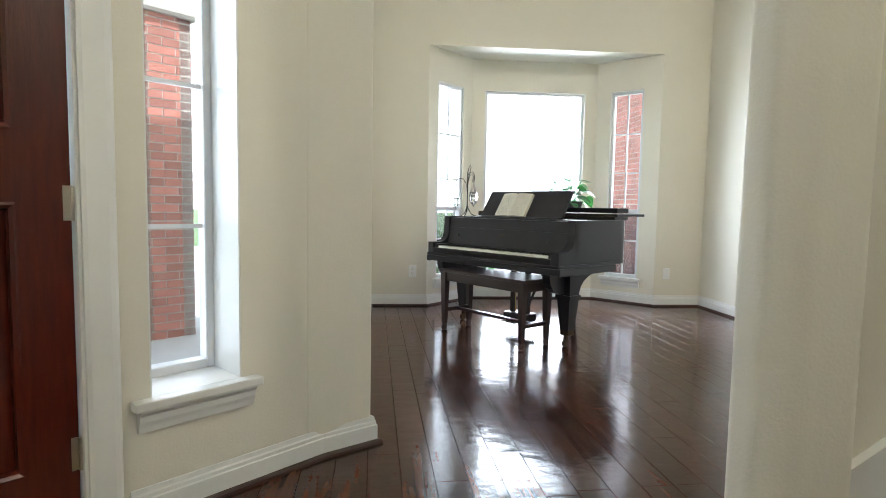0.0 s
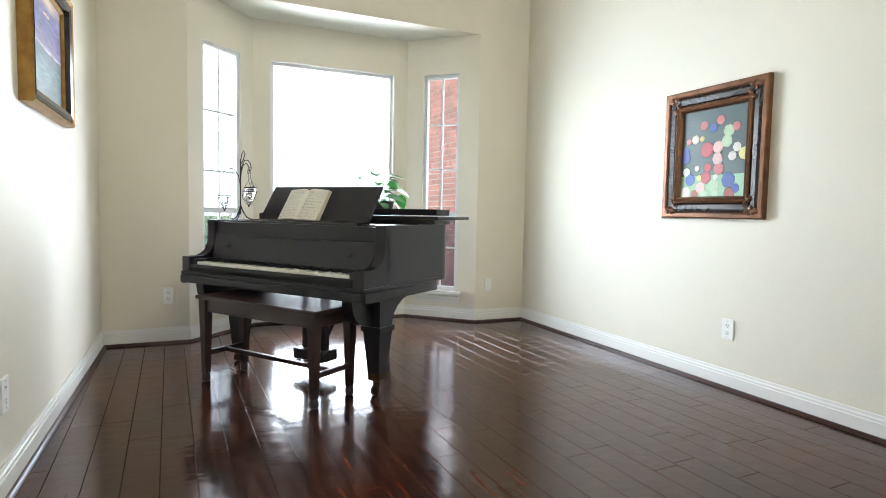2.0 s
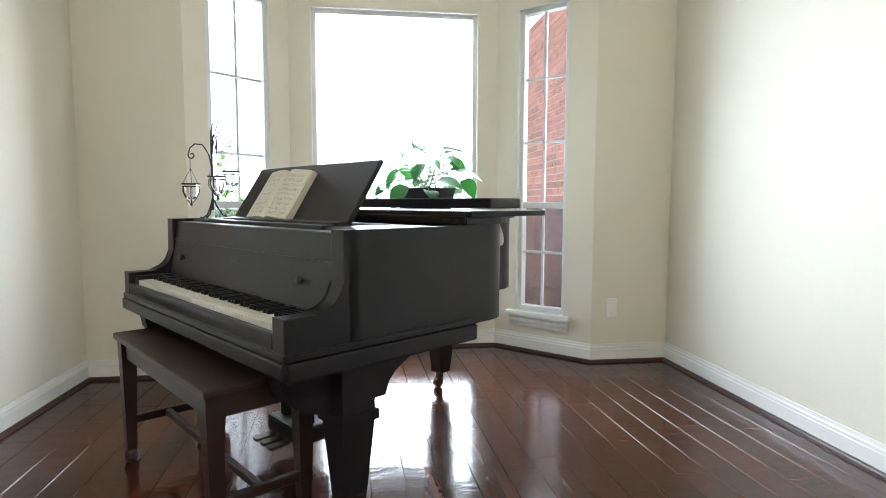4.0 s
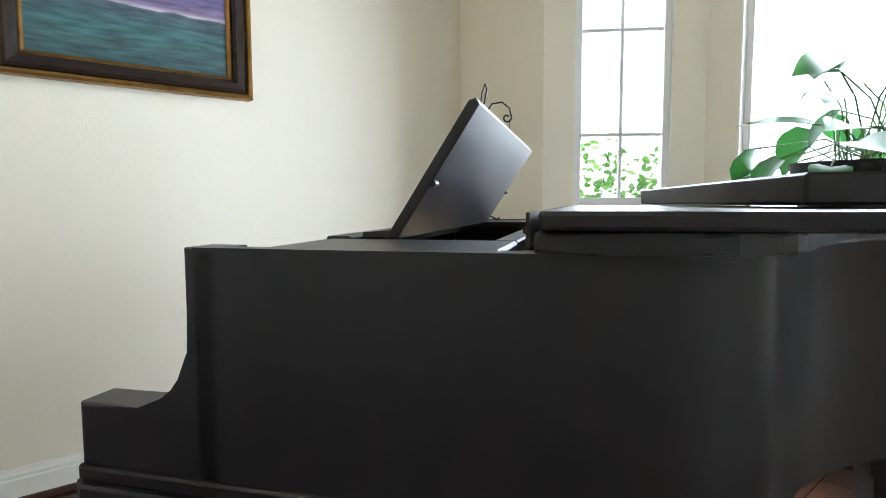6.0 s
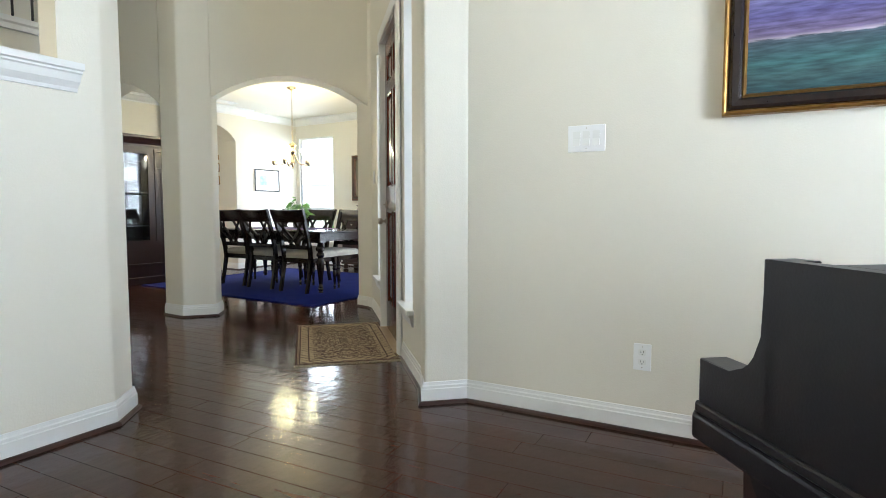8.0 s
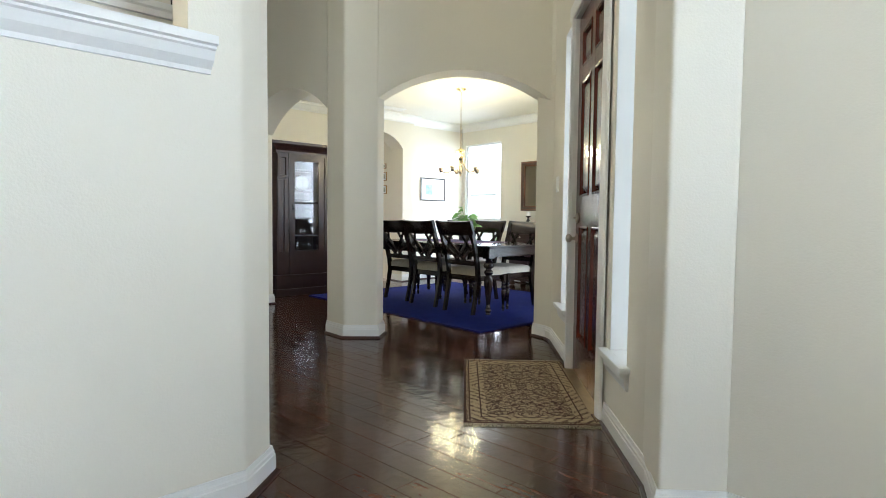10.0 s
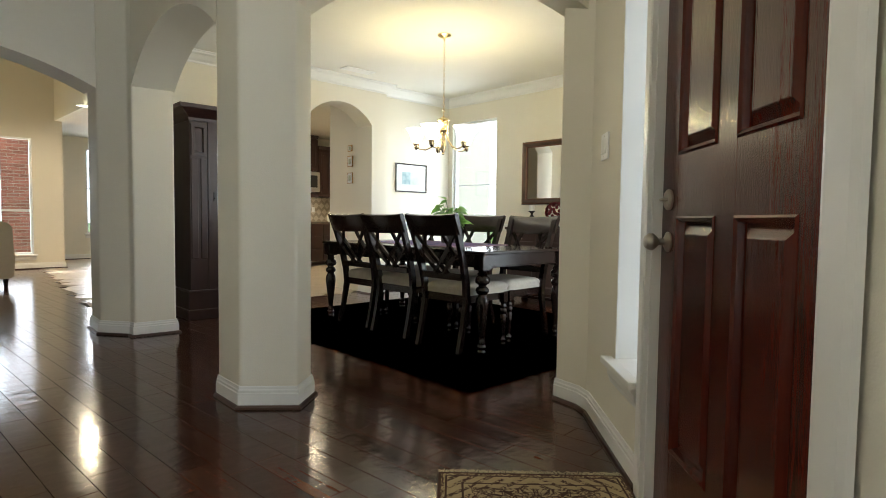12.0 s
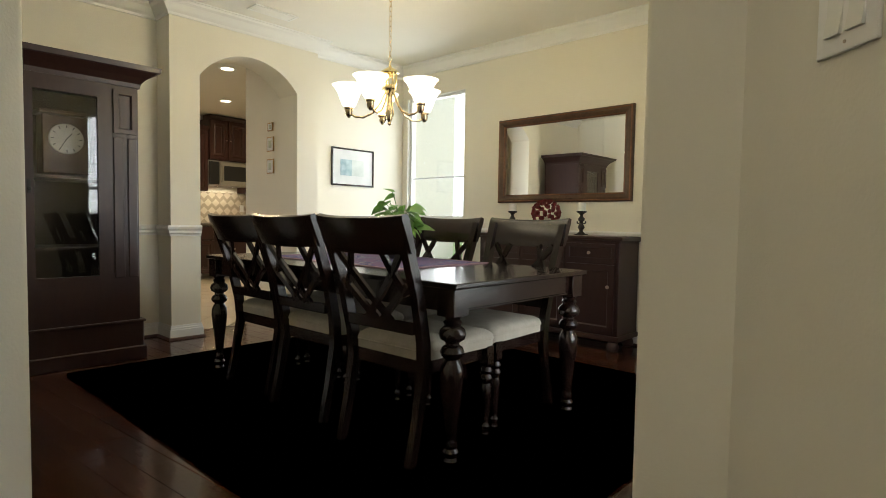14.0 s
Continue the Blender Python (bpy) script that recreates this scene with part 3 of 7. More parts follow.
window("window_5", door_wall(2.245), -DD, 0.31, 0.405, 2.47, 0.05, (), "narrow sidelight window beside the front door", 0.23, muntins=(("h", 0.94), ("h", 1.45), ("h", 1.96)), over=0.06)
window("window_6", D(-5.54, -9.85), Vector(D(-5.54, -8.97)) - Vector(D(-5.54, -9.85)), 0.88, 0.42, 2.41, 0.045, (1.05,), "tall white double-hung dining room window", muntins=(("h", 1.50),))
window("window_9", D(-4.35, -5.55), Vector(D(-3.15, -5.55)) - Vector(D(-4.35, -5.55)), 1.20, 0.42, 2.30, 0.045, (1.36,), "wide white dining room window with a muntin grid", muntins=(("v", 0.30), ("v", 0.60), ("v", 0.90), ("h", 0.74), ("h", 1.05), ("h", 1.67), ("h", 1.98)))
window("window_7", (0.17, -16.4), (-1, 0), 1.79, 0.27, 2.38, 0.05, (1.07,), "wide white living room window", muntins=(("v", 0.9),))
window("window_8", (-3.0, -18.6), (-1, 0), 0.45, 0.58, 2.5, 0.05, (1.6,), "white breakfast nook window")

# bright hazy distance all round
bm = B()
n = 48
ring = [[bm.verts.new((120 * math.cos(2 * math.pi * i / n), -8 + 120 * math.sin(2 * math.pi * i / n), z)) for i in range(n)] for z in (-0.6, 75.0)]
for i in range(n):
    bm.faces.new((ring[0][i], ring[0][(i + 1) % n], ring[1][(i + 1) % n], ring[1][i]))
tagged(part("backdrop", bm, glow("bright_haze", (0.93, 0.97, 1.0), 1.8)), "bright hazy sky at the horizon", "sky", kind="structure")
# the ground outside and the porch slab
bm = B()
prism(bm, [(-1500, -1500), (1500, -1500), (1500, 1500), (-1500, 1500)], -0.75, -0.45)
tagged(part("ground", bm, GRASS), "lawn round the house", "ground", kind="structure")
bm = B()
prism(bm, [door_wall(-0.55, -0.21), door_wall(4.4, -0.21), door_wall(4.4, -11.0), door_wall(-1.0, -11.0), door_wall(-1.0, -2.4), door_wall(-0.55, -2.0)], -0.46, -0.06, bevel=0.02)
tagged(part("pavement_porch", bm, CONCRETE), "pale concrete porch slab", "porch", kind="structure")
bm = B()
prism(bm, [door_wall(-0.8, -2.7), door_wall(-0.8, -16), door_wall(-14, -16), door_wall(-14, -7.0), door_wall(-2.4, -4.2)], -0.46, -0.40)
tagged(part("pavement_drive", bm, CONCRETE), "pale concrete drive beside the porch", "pavement", kind="structure")


def bricks(bm_b, bm_m, a, b, z0, z1, t=0.1):
    """Courses of bricks, proud of their mortar, on the right-hand face of a-b."""
    a, b = Vector(a), Vector(b)
    d = (b - a).normalized()
    L = (b - a).length
    m = Matrix(((d.x, -d.y, 0, a.x), (d.y, d.x, 0, a.y), (0, 0, 1, 0), (0, 0, 0, 1)))
    box(bm_m, 0, L, 0.006, t, z0, z1, m=m)
    z, row = z0, 0
    while z < z1:
        x = -0.1 if row % 2 else 0.0
        while x < L:
            x0, x1 = max(x, 0), min(x + 0.193, L)
            if x1 - x0 > 0.03:
                box(bm_b, x0, x1, 0, t * 0.9, z, min(z + 0.057, z1), m=m)
            x += 0.203
        z, row = z + 0.067, row + 1


bm, bm2 = B(), B()
bricks(bm, bm2, (3.35, 3.4), (3.35, 0.75), -0.45, 2.9)
ob = tagged(part("wall_brick_outside", bm2, MORTAR), "red brick outside wall with pale mortar", "wall", kind="structure")
part("brick", bm, BRICKM, ob)["kind"] = "stuff"
for k, (s, n) in enumerate(((-0.46, -2.94), (3.3, -2.94))):
    p = Vector(door_wall(s, n))
    ob = thing("porch_column", "square red brick porch column with a pale cap", "column", Matrix.Translation((p.x, p.y, 0)) @ Matrix.Rotation(math.atan2(DD.y, DD.x), 4, "Z"))
    bm, bm2 = B(), B()
    h = 0.21
    for q in range(4):
        cs = [(-h, -h), (h, -h), (h, h), (-h, h)]
        bricks(bm, bm2, cs[q], cs[(q + 1) % 4], -0.06, 2.45, 0.09)
    part("mortar", bm2, MORTAR, ob)
    part("brick", bm, BRICKM, ob)["kind"] = "stuff"
    bm = B()
    box(bm, -0.27, 0.27, -0.27, 0.27, 2.45, 2.60, 0.02)
    part("cap", bm, CONCRETE, ob)

# ---- music room: the grand piano ----
def arc(cx, cy, r, a0, a1, n=8):
    return [(cx + r * math.cos(radians(a0 + (a1 - a0) * i / n)), cy + r * math.sin(radians(a0 + (a1 - a0) * i / n))) for i in range(n + 1)]


def side_poly(bm, poly, x0, x1, m=None, bevel=0.0):
    """A side outline of (y, z) given thickness along x."""
    T = Matrix(((0, 0, 1, 0), (1, 0, 0, 0), (0, 1, 0, 0), (0, 0, 0, 1)))
    return prism(bm, poly, x0, x1, (m or Matrix()) @ T, bevel)


def front_poly(bm, poly, y0, y1, m=None, bevel=0.0):
    """A front outline of (x, z) given thickness along y."""
    T = Matrix(((1, 0, 0, 0), (0, 0, -1, 0), (0, 1, 0, 0), (0, 0, 0, 1)))
    return prism(bm, poly, -y1, -y0, (m or Matrix()) @ T, bevel)


def bent_side(x_in=0.0):
    """The outer line of the case from its treble front corner round the tail to the bass front corner."""
    pts = [(0.73, 0.20), (0.73, 0.79)] + arc(0.60, 0.80, 0.13, 0, 72, 7)
    pts += [(0.575, 0.955), (0.51, 0.995), (0.45, 1.045), (0.395, 1.11), (0.345, 1.19), (0.295, 1.28)] + arc(0.07, 1.35, 0.215, 10, 88, 8)
    pts += [(-0.30, 1.562)] + arc(-0.50, 1.33, 0.23, 90, 178, 8) + [(-0.73, 0.20)]
    return pts


def inset(poly, t):
    out, k = [], len(poly)
    for i in range(k):
        p, a, b = Vector(poly[i]), Vector(poly[i - 1]), Vector(poly[(i + 1) % k])
        d1, d2 = (p - a).normalized(), (b - p).normalized()
        nn = Vector((-d1.y, d1.x)) + Vector((-d2.y, d2.x))
        out.append(tuple(p + nn.normalized() * t))
    return out


TARN = surface("tarnished_brass", (0.10, 0.075, 0.04), (0.05, 0.035, 0.02), rough=0.4, metal=1.0, scale=40)
PM = pose(0.962, -1.358, 0, 0, 0, -53.5) @ Matrix.Diagonal((0.965, 1.0, 1.0, 1))
piano = thing("grand_piano", "worn black grand piano with its lid front folded back", "piano", PM)
outer = bent_side()
inner = inset(outer, 0.045)
bm = B()
k = len(outer)
zz = (0.60, 0.94)
ov = [[bm.verts.new((x, y, z)) for x, y in outer] for z in zz]
iv = [[bm.verts.new((x, y, z)) for x, y in inner] for z in zz]
for i in range(k - 1):
    bm.faces.new((ov[0][i], ov[0][i + 1], ov[1][i + 1], ov[1][i])), bm.faces.new((iv[0][i + 1], iv[0][i], iv[1][i], iv[1][i + 1]))
    bm.faces.new((ov[1][i], ov[1][i + 1], iv[1][i + 1], iv[1][i])), bm.faces.new((ov[0][i + 1], ov[0][i], iv[0][i], iv[0][i + 1]))
for e in (0, k - 1):
    bm.faces.new((ov[0][e], ov[1][e], iv[1][e], iv[0][e]))
part("rim", bm, PIANO, piano, "black lacquered curved rim with worn edges", smooth=True)
for sx in (-1, 1):
    bm = B()
    prof = [(0.0, 0.555), (0.0, 0.714), (0.10, 0.714)] + [(0.10 + 0.085 * math.sin(radians(a)), 0.799 - 0.085 * math.cos(radians(a))) for a in (15, 30, 45, 60, 75, 90)]
    prof += [(0.185, 0.94), (0.24, 0.94), (0.24, 0.555)]
    side_poly(bm, prof, sx * 0.73 - (0.07 if sx > 0 else 0), sx * 0.73 + (0.07 if sx < 0 else 0), bevel=0.006)
    part("arm", bm, PIANO, piano)
bm = B()
prism(bm, inset(outer, 0.03), 0.62, 0.635)
part("soundboard", bm, surface("piano_soundboard", (0.30, 0.20, 0.09), (0.22, 0.14, 0.06), rough=0.4, scale=10, stretch=(1, 8, 1)), piano)
bm = B()
prism(bm, inset([p for p in outer if p[1] > 0.1], 0.055), 0.80, 0.815)
part("iron_plate", bm, BRASS, piano, "bronze coloured iron plate")
for x in (-0.45, -0.15, 0.15, 0.42):
    bm = B()
    box(bm, x - 0.02, x + 0.02, 0.36, 0.85, 0.81, 0.85, 0.006)
    part("plate_bar", bm, BRASS, piano)
bm = B()
box(bm, -0.66, 0.66, 0.0, 0.34, 0.565, 0.655, 0.006)
part("keybed", bm, PIANO, piano)
bm = B()
box(bm, -0.735, 0.735, -0.012, 0.05, 0.553, 0.60, 0.008, seg=2)
box(bm, -0.735, 0.735, -0.006, 0.05, 0.60, 0.622, 0.004)
part("key_slip_moulding", bm, PIANO, piano)
bm = B()
box(bm, -0.66, 0.66, 0.0, 0.022, 0.622, 0.668, 0.004)
part("key_slip", bm, PIANO, piano)
for x0, x1 in ((0.715, 0.745), (-0.745, -0.715)):
    bm = B()
    box(bm, x0, x1, 0.0, 0.72, 0.545, 0.60, 0.008, seg=2)
    box(bm, x0, x1 - math.copysign(0.006, x1) * (x1 > 0), 0.0, 0.72, 0.60, 0.622, 0.004)
    part("side_moulding", bm, PIANO, piano)
bm = B()
box(bm, -0.70, 0.70, 0.24, 0.72, 0.56, 0.60, 0.006)
part("bottom_frame", bm, PIANO, piano)
for x0, x1 in ((-0.66, -0.62), (0.62, 0.66)):
    bm = B()
    box(bm, x0, x1, 0.02, 0.20, 0.655, 0.70, 0.008, seg=2)
    part("key_block", bm, PIANO, piano)
# keys
KW = 1.236 / 52
bm = B()
box(bm, -KW / 2 + 0.0006, KW / 2 - 0.0006, 0.026, 0.17, 0.655, 0.684, 0.0012)
wkey = mesh_of("white_key", bm, IVORY)
bm = B()
front_poly(bm, [(-0.0055, 0.684), (0.0055, 0.684), (0.0042, 0.697), (-0.0042, 0.697)], 0.078, 0.175)
bkey = mesh_of("black_key", bm, EBONY)
for i in range(52):
    ob = new("white_key", wkey)
    ob.parent = piano
    ob.location.x = -0.618 + KW * (i + 0.5)
    if i < 51 and (i % 7) in (0, 2, 3, 5, 6) or (i % 7) == 0 and i < 51:
        ob = new("black_key", bkey)
        ob.parent = piano
        ob.location.x = -0.618 + KW * (i + 1)
bm = B()
side_poly(bm, [(0.168, 0.69), (0.178, 0.69), (0.215, 0.85), (0.222, 0.925), (0.205, 0.925), (0.198, 0.855)], -0.66, 0.66)
part("fallboard", bm, PIANO, piano)
bm = B()
side_poly(bm, [(0.192, 0.845), (0.200, 0.842), (0.203, 0.852), (0.195, 0.855)], -0.66, 0.66)
part("fallboard_seam", bm, PIANO, piano)
for x in (-0.52, 0.50):
    bm = B()
    lathe(bm, [(0.005, 0), (0.006, 0.006), (0.013, 0.010), (0.015, 0.018), (0.010, 0.024), (0.0, 0.025)], 14, pose(x, 0.186, 0.775, 90 - 13, 0, 0), caps=False)
    part("fallboard_knob", bm, EBONY, piano)
bm = B()
front_poly(bm, [(-0.04, 0.792), (0.04, 0.792), (0.03, 0.805), (-0.03, 0.805)], 0.187, 0.193)
part("maker_badge", bm, TARN, piano)
bm = B()
box(bm, -0.66, 0.66, 0.205, 0.30, 0.905, 0.928, 0.004)
part("stretcher", bm, PIANO, piano)
for x0, x1 in ((-0.68, -0.47), (0.47, 0.68)):
    bm = B()
    box(bm, x0, x1, 0.28, 0.60, 0.915, 0.938, 0.005)
    part("desk_shelf", bm, PIANO, piano)
bm = B()
box(bm, -0.47, 0.47, 0.27, 0.315, 0.925, 0.942, 0.003)
box(bm, -0.47, 0.47, 0.56, 0.60, 0.915, 0.938, 0.003)
part("desk_rail", bm, PIANO, piano)
bm = B()
side_poly(bm, [(0.372, 0.938), (0.394, 0.938), (0.535, 1.155), (0.529, 1.166), (0.517, 1.163)], -0.455, 0.455, bevel=0.003)
part("music_desk", bm, PIANO, piano, "plain black sloping music desk")
bm = B()
side_poly(bm, [(0.33, 0.94), (0.382, 0.94), (0.382, 0.952), (0.33, 0.948)], -0.45, 0.45)
part("desk_lip", bm, PIANO, piano)
for x in (-0.44, 0.44):
    bm = B()
    lathe(bm, [(0.006, -0.012), (0.006, 0.012)], 12, pose(x, 0.455, 1.03, 0, 90, 0))
    part("desk_pivot", bm, EBONY, piano)
# lid
lid_line = [(0.757, 0.65), (0.757, 0.77)] + arc(0.60, 0.80, 0.157, 0, 70, 7) + [(0.585, 0.98), (0.52, 1.02), (0.465, 1.065), (0.41, 1.13), (0.365, 1.20), (0.315, 1.29)]
lid_line += arc(0.07, 1.35, 0.24, 8, 88, 8) + [(-0.30, 1.587)] + arc(-0.50, 1.33, 0.257, 90, 178, 8) + [(-0.757, 0.65)]
bm = B()
prism(bm, lid_line, 0.942, 0.966, bevel=0.005)
part("main_lid", bm, PIANO, piano)
bm = B()
box(bm, -0.76, 0.775, 0.655, 1.06, 0.968, 0.989, 0.005, seg=2)
part("folded_lid_flap", bm, PIANO, piano, "folded back front flap of the lid")
bm = B()
box(bm, -0.55, 0.43, 0.0, 0.22, 0.993, 1.034, 0.004, m=pose(0.15, 0.915, 0, 0, 0, 6.5))
part("lid_panel", bm, PIANO, piano, "flat black panel lying on the lid")
bm = B()
box(bm, -0.755, 0.755, 0.6405, 0.6445, 0.948, 0.987)
tube(bm, [(-0.755, 0.641, 0.967), (0.755, 0.641, 0.967)], 0.004, 8)
part("lid_hinge", bm, surface("aged_hinge", (0.035, 0.028, 0.02), rough=0.45, metal=0.5), piano, "long tarnished brass lid hinge")
for i in range(24):
    for z in (0.957, 0.981):
        bm = B()
        lathe(bm, [(0.0045, 0), (0.0035, 0.0018)], 8, pose(-0.72 + i * 0.0625, 0.6405, z, 90, 0, 0))
        part("hinge_screw", bm, TARN, piano)


def piano_leg(x, y, turn):
    leg = B()
    m = pose(x, y, 0, 0, 0, turn)
    for z0, w0, z1, w1 in ((0.085, 0.036, 0.36, 0.058), (0.36, 0.068, 0.39, 0.068), (0.39, 0.058, 0.56, 0.060)):
        lo = [leg.verts.new(m @ Vector((a * w0, b * w0, z0))) for a, b in ((-1, -1), (1, -1), (1, 1), (-1, 1))]
        hi = [leg.verts.new(m @ Vector((a * w1, b * w1, z1))) for a, b in ((-1, -1), (1, -1), (1, 1), (-1, 1))]
        leg.faces.new(lo[::-1]), leg.faces.new(hi)
        for i in range(4):
            leg.faces.new((lo[i], lo[(i + 1) % 4], hi[(i + 1) % 4], hi[i]))
    ob = part("leg", leg, PIANO, piano)
    bm = B()
    box(bm, -0.040, 0.040, -0.040, 0.040, 0.085, 0.13, 0.004, m)
    part("leg_ferrule", bm, TARN, ob, "tarnished brass ferrule")
    bm = B()
    box(bm, -0.012, 0.012, -0.03, 0.012, 0.04, 0.088, 0.004, m)
    lathe(bm, [(0.012, -0.012), (0.027, -0.012), (0.027, 0.012), (0.012, 0.012)], 18, m @ pose(0, -0.02, 0.0275, 0, 90, 0))
    part("caster", bm, TARN, ob, "brass caster wheel")
    return ob


for x, y, t in ((0.63, 0.26, 0), (-0.60, 0.34, 0), (-0.20, 1.42, 0)):
    piano_leg(x, y, t)
for sx in (1, -1):
    bm = B()
    prof = [(0.03, 0.56), (0.03, 0.53)] + [(0.03 + 0.14 * (1 - math.cos(radians(a))), 0.53 - 0.13 * math.sin(radians(a))) for a in (20, 40, 60, 80, 90)]
    prof += [(0.40, 0.40)] + [(0.40 + 0.34 - 0.34 * math.cos(radians(a)), 0.40 + 0.15 * math.sin(radians(a))) for a in (15, 30, 45, 60, 75, 90)] + [(0.84, 0.56)]
    side_poly(bm, prof, sx * 0.60 - 0.035, sx * 0.60 + 0.035)
    part("leg_bracket", bm, PIANO, piano, "curved bracket above the leg")
lyre = B()
for x in (-0.09, 0.07):
    box(lyre, x, x + 0.035, 0.40, 0.45, 0.14, 0.57, 0.005)
lyre_ob = part("pedal_lyre", lyre, PIANO, piano)
bm = B()
box(bm, -0.13, 0.13, 0.36, 0.50, 0.075, 0.145, 0.012, seg=2)
part("pedal_box", bm, PIANO, lyre_ob)
for x in (-0.06, 0.0, 0.06):
    bm = B()
    prism(bm, rounded([(x - 0.012, 0.36), (x - 0.022, 0.27), (x + 0.022, 0.27), (x + 0.012, 0.36)], 0.012), 0.075, 0.087)
    part("pedal", bm, TARN, lyre_ob, "dark worn brass pedal")
for x in (-0.05, 0.0, 0.05):
    bm = B()
    tube(bm, [(x, 0.43, 0.14), (x, 0.43, 0.56)], 0.004, 6)
    part("pedal_rod", bm, BRASS, lyre_ob)
bm = B()
tube(bm, [(0.0, 0.49, 0.12), (0.0, 0.80, 0.56)], 0.012, 8)
part("lyre_brace", bm, PIANO, lyre_ob)

# music book on the desk
book = thing("music_book", "open music book with yellowed pages on the desk", "book", PM @ pose(-0.085, 0.352, 0.949, 56.5, 0, 1) @ Matrix.Diagonal((0.84, 0.84, 1.0, 1)))
for sx in (-1, 1):
    bm = B()
    pts = [(0, 0.006), (sx * 0.02, 0.020), (sx * 0.06, 0.024), (sx * 0.12, 0.018), (sx * 0.19, 0.010), (sx * 0.19, 0.002), (0, 0.0)]
    front = [bm.verts.new((x, 0.0, z)) for x, z in pts]
    back = [bm.verts.new((x, 0.265, z)) for x, z in pts]
    bm.faces.new(front), bm.faces.new(back[::-1])
    for i in range(len(pts)):
        j = (i + 1) % len(pts)
        bm.faces.new((front[i], back[i], back[j], front[j]))
    part("page_block", bm, PAGE, book, "yellowed printed pages", smooth=True)
    rb = random.Random(5 + sx)
    for line in range(9):
        y = 0.235 - line * 0.026
        bm = B()
        for q in range(4):
            for c in range(14):
                x0 = 0.022 + c * 0.0112
                if rb.random() < 0.6:
                    x1 = x0 + 0.0085
                    def zt(x):
                        return 0.0215 + 0.0035 * math.sin(min(x, 0.12) * 20) - max(0, x - 0.06) * 0.095 + (0.0006 if x < 0.05 else 0)
                    vs = [bm.verts.new((sx * x, yy, zt(x) + 0.0016)) for x, yy in ((x0, y - q * 0.0042), (x1, y - q * 0.0042), (x1, y - q * 0.0042 - 0.0011), (x0, y - q * 0.0042 - 0.0011))]
                    bm.faces.new(vs)
        part("stave", bm, INK, book)
bm = B()
box(bm, -0.195, 0.195, -0.003, 0.268, -0.020, 0.0)
part("cover", bm, surface("book_cover", (0.62, 0.58, 0.48), (0.5, 0.46, 0.38), rough=0.8), book)

# bench
bench = thing("piano_bench", "dark brown wooden piano bench pushed under the keyboard", "bench", pose(1.03, -1.375, 0, 0, 0, -54.5) @ Matrix.Diagonal((1.0, 1.0, 1.05, 1)))
bm = B()
box(bm, -0.47, 0.47, -0.175, 0.175, 0.465, 0.487, 0.005, seg=2)
part("seat", bm, BENCH, bench)
bm = B()
for y in (-0.148, 0.128):
    box(bm, -0.42, 0.42, y, y + 0.02, 0.395, 0.465, 0.003)
for x in (-0.43, 0.41):
    box(bm, x, x + 0.02, -0.14, 0.14, 0.395, 0.465, 0.003)
part("apron", bm, BENCH, bench)
for x in (-0.425, 0.425):
    for y in (-0.138, 0.138):
        bm = B()
        for z0, w0, z1, w1 in ((0.05, 0.017, 0.40, 0.026), (0.40, 0.027, 0.465, 0.027)):
            lo = [bm.verts.new((x + a * w0, y + b * w0, z0)) for a, b in ((-1, -1), (1, -1), (1, 1), (-1, 1))]
            hi = [bm.verts.new((x + a * w1, y + b * w1, z1)) for a, b in ((-1, -1), (1, -1), (1, 1), (-1, 1))]
            bm.faces.new(lo[::-1]), bm.faces.new(hi)
            for i in range(4):
                bm.faces.new((lo[i], lo[(i + 1) % 4], hi[(i + 1) % 4], hi[i]))
        lathe(bm, [(0.012, 0.0), (0.022, 0.004), (0.027, 0.02), (0.024, 0.038), (0.017, 0.052)], 14, pose(x, y, 0))
        part("leg", bm, BENCH, bench)
bm = B()
for x in (-0.425, 0.425):
    box(bm, x - 0.012, x + 0.012, -0.125, 0.125, 0.145, 0.175, 0.003)
box(bm, -0.42, 0.42, -0.012, 0.012, 0.148, 0.172, 0.003)
part("stretcher", bm, BENCH, bench)


def spiral(cx, cz, r0, r1, a0, a1, n=18):
    return [(cx + (r0 + (r1 - r0) * i / n) * math.cos(radians(a0 + (a1 - a0) * i / n)), 0, cz + (r0 + (r1 - r0) * i / n) * math.sin(radians(a0 + (a1 - a0) * i / n))) for i in range(n + 1)]


CLEAR = glass("clear_glass")
holder = thing("candle_holder", "black wrought iron stand with three hanging glass votive cups", "candle holder", PM @ pose(-0.60, 0.345, 0.938, 0, 0, 60))
bm = B()
tube(bm, [(0, 0, 0.04), (0, 0, 0.40)], 0.0045, 8)
tube(bm, [(0, 0, 0.38), (0.008, 0, 0.43), (0.022, 0, 0.46), (0.030, 0, 0.44), (0.02, 0, 0.40), (0, 0, 0.36)], 0.003, 6)
part("stem", bm, IRON, holder)
for k in range(3):
    bm = B()
    tube(bm, [(0, 0, 0.10), (0.015, 0, 0.06), (0.04, 0, 0.02), (0.075, 0, 0.004), (0.085, 0, 0.010)], 0.0038, 6, pose(0, 0, 0, 0, 0, k * 120))
    part("foot", bm, IRON, holder)
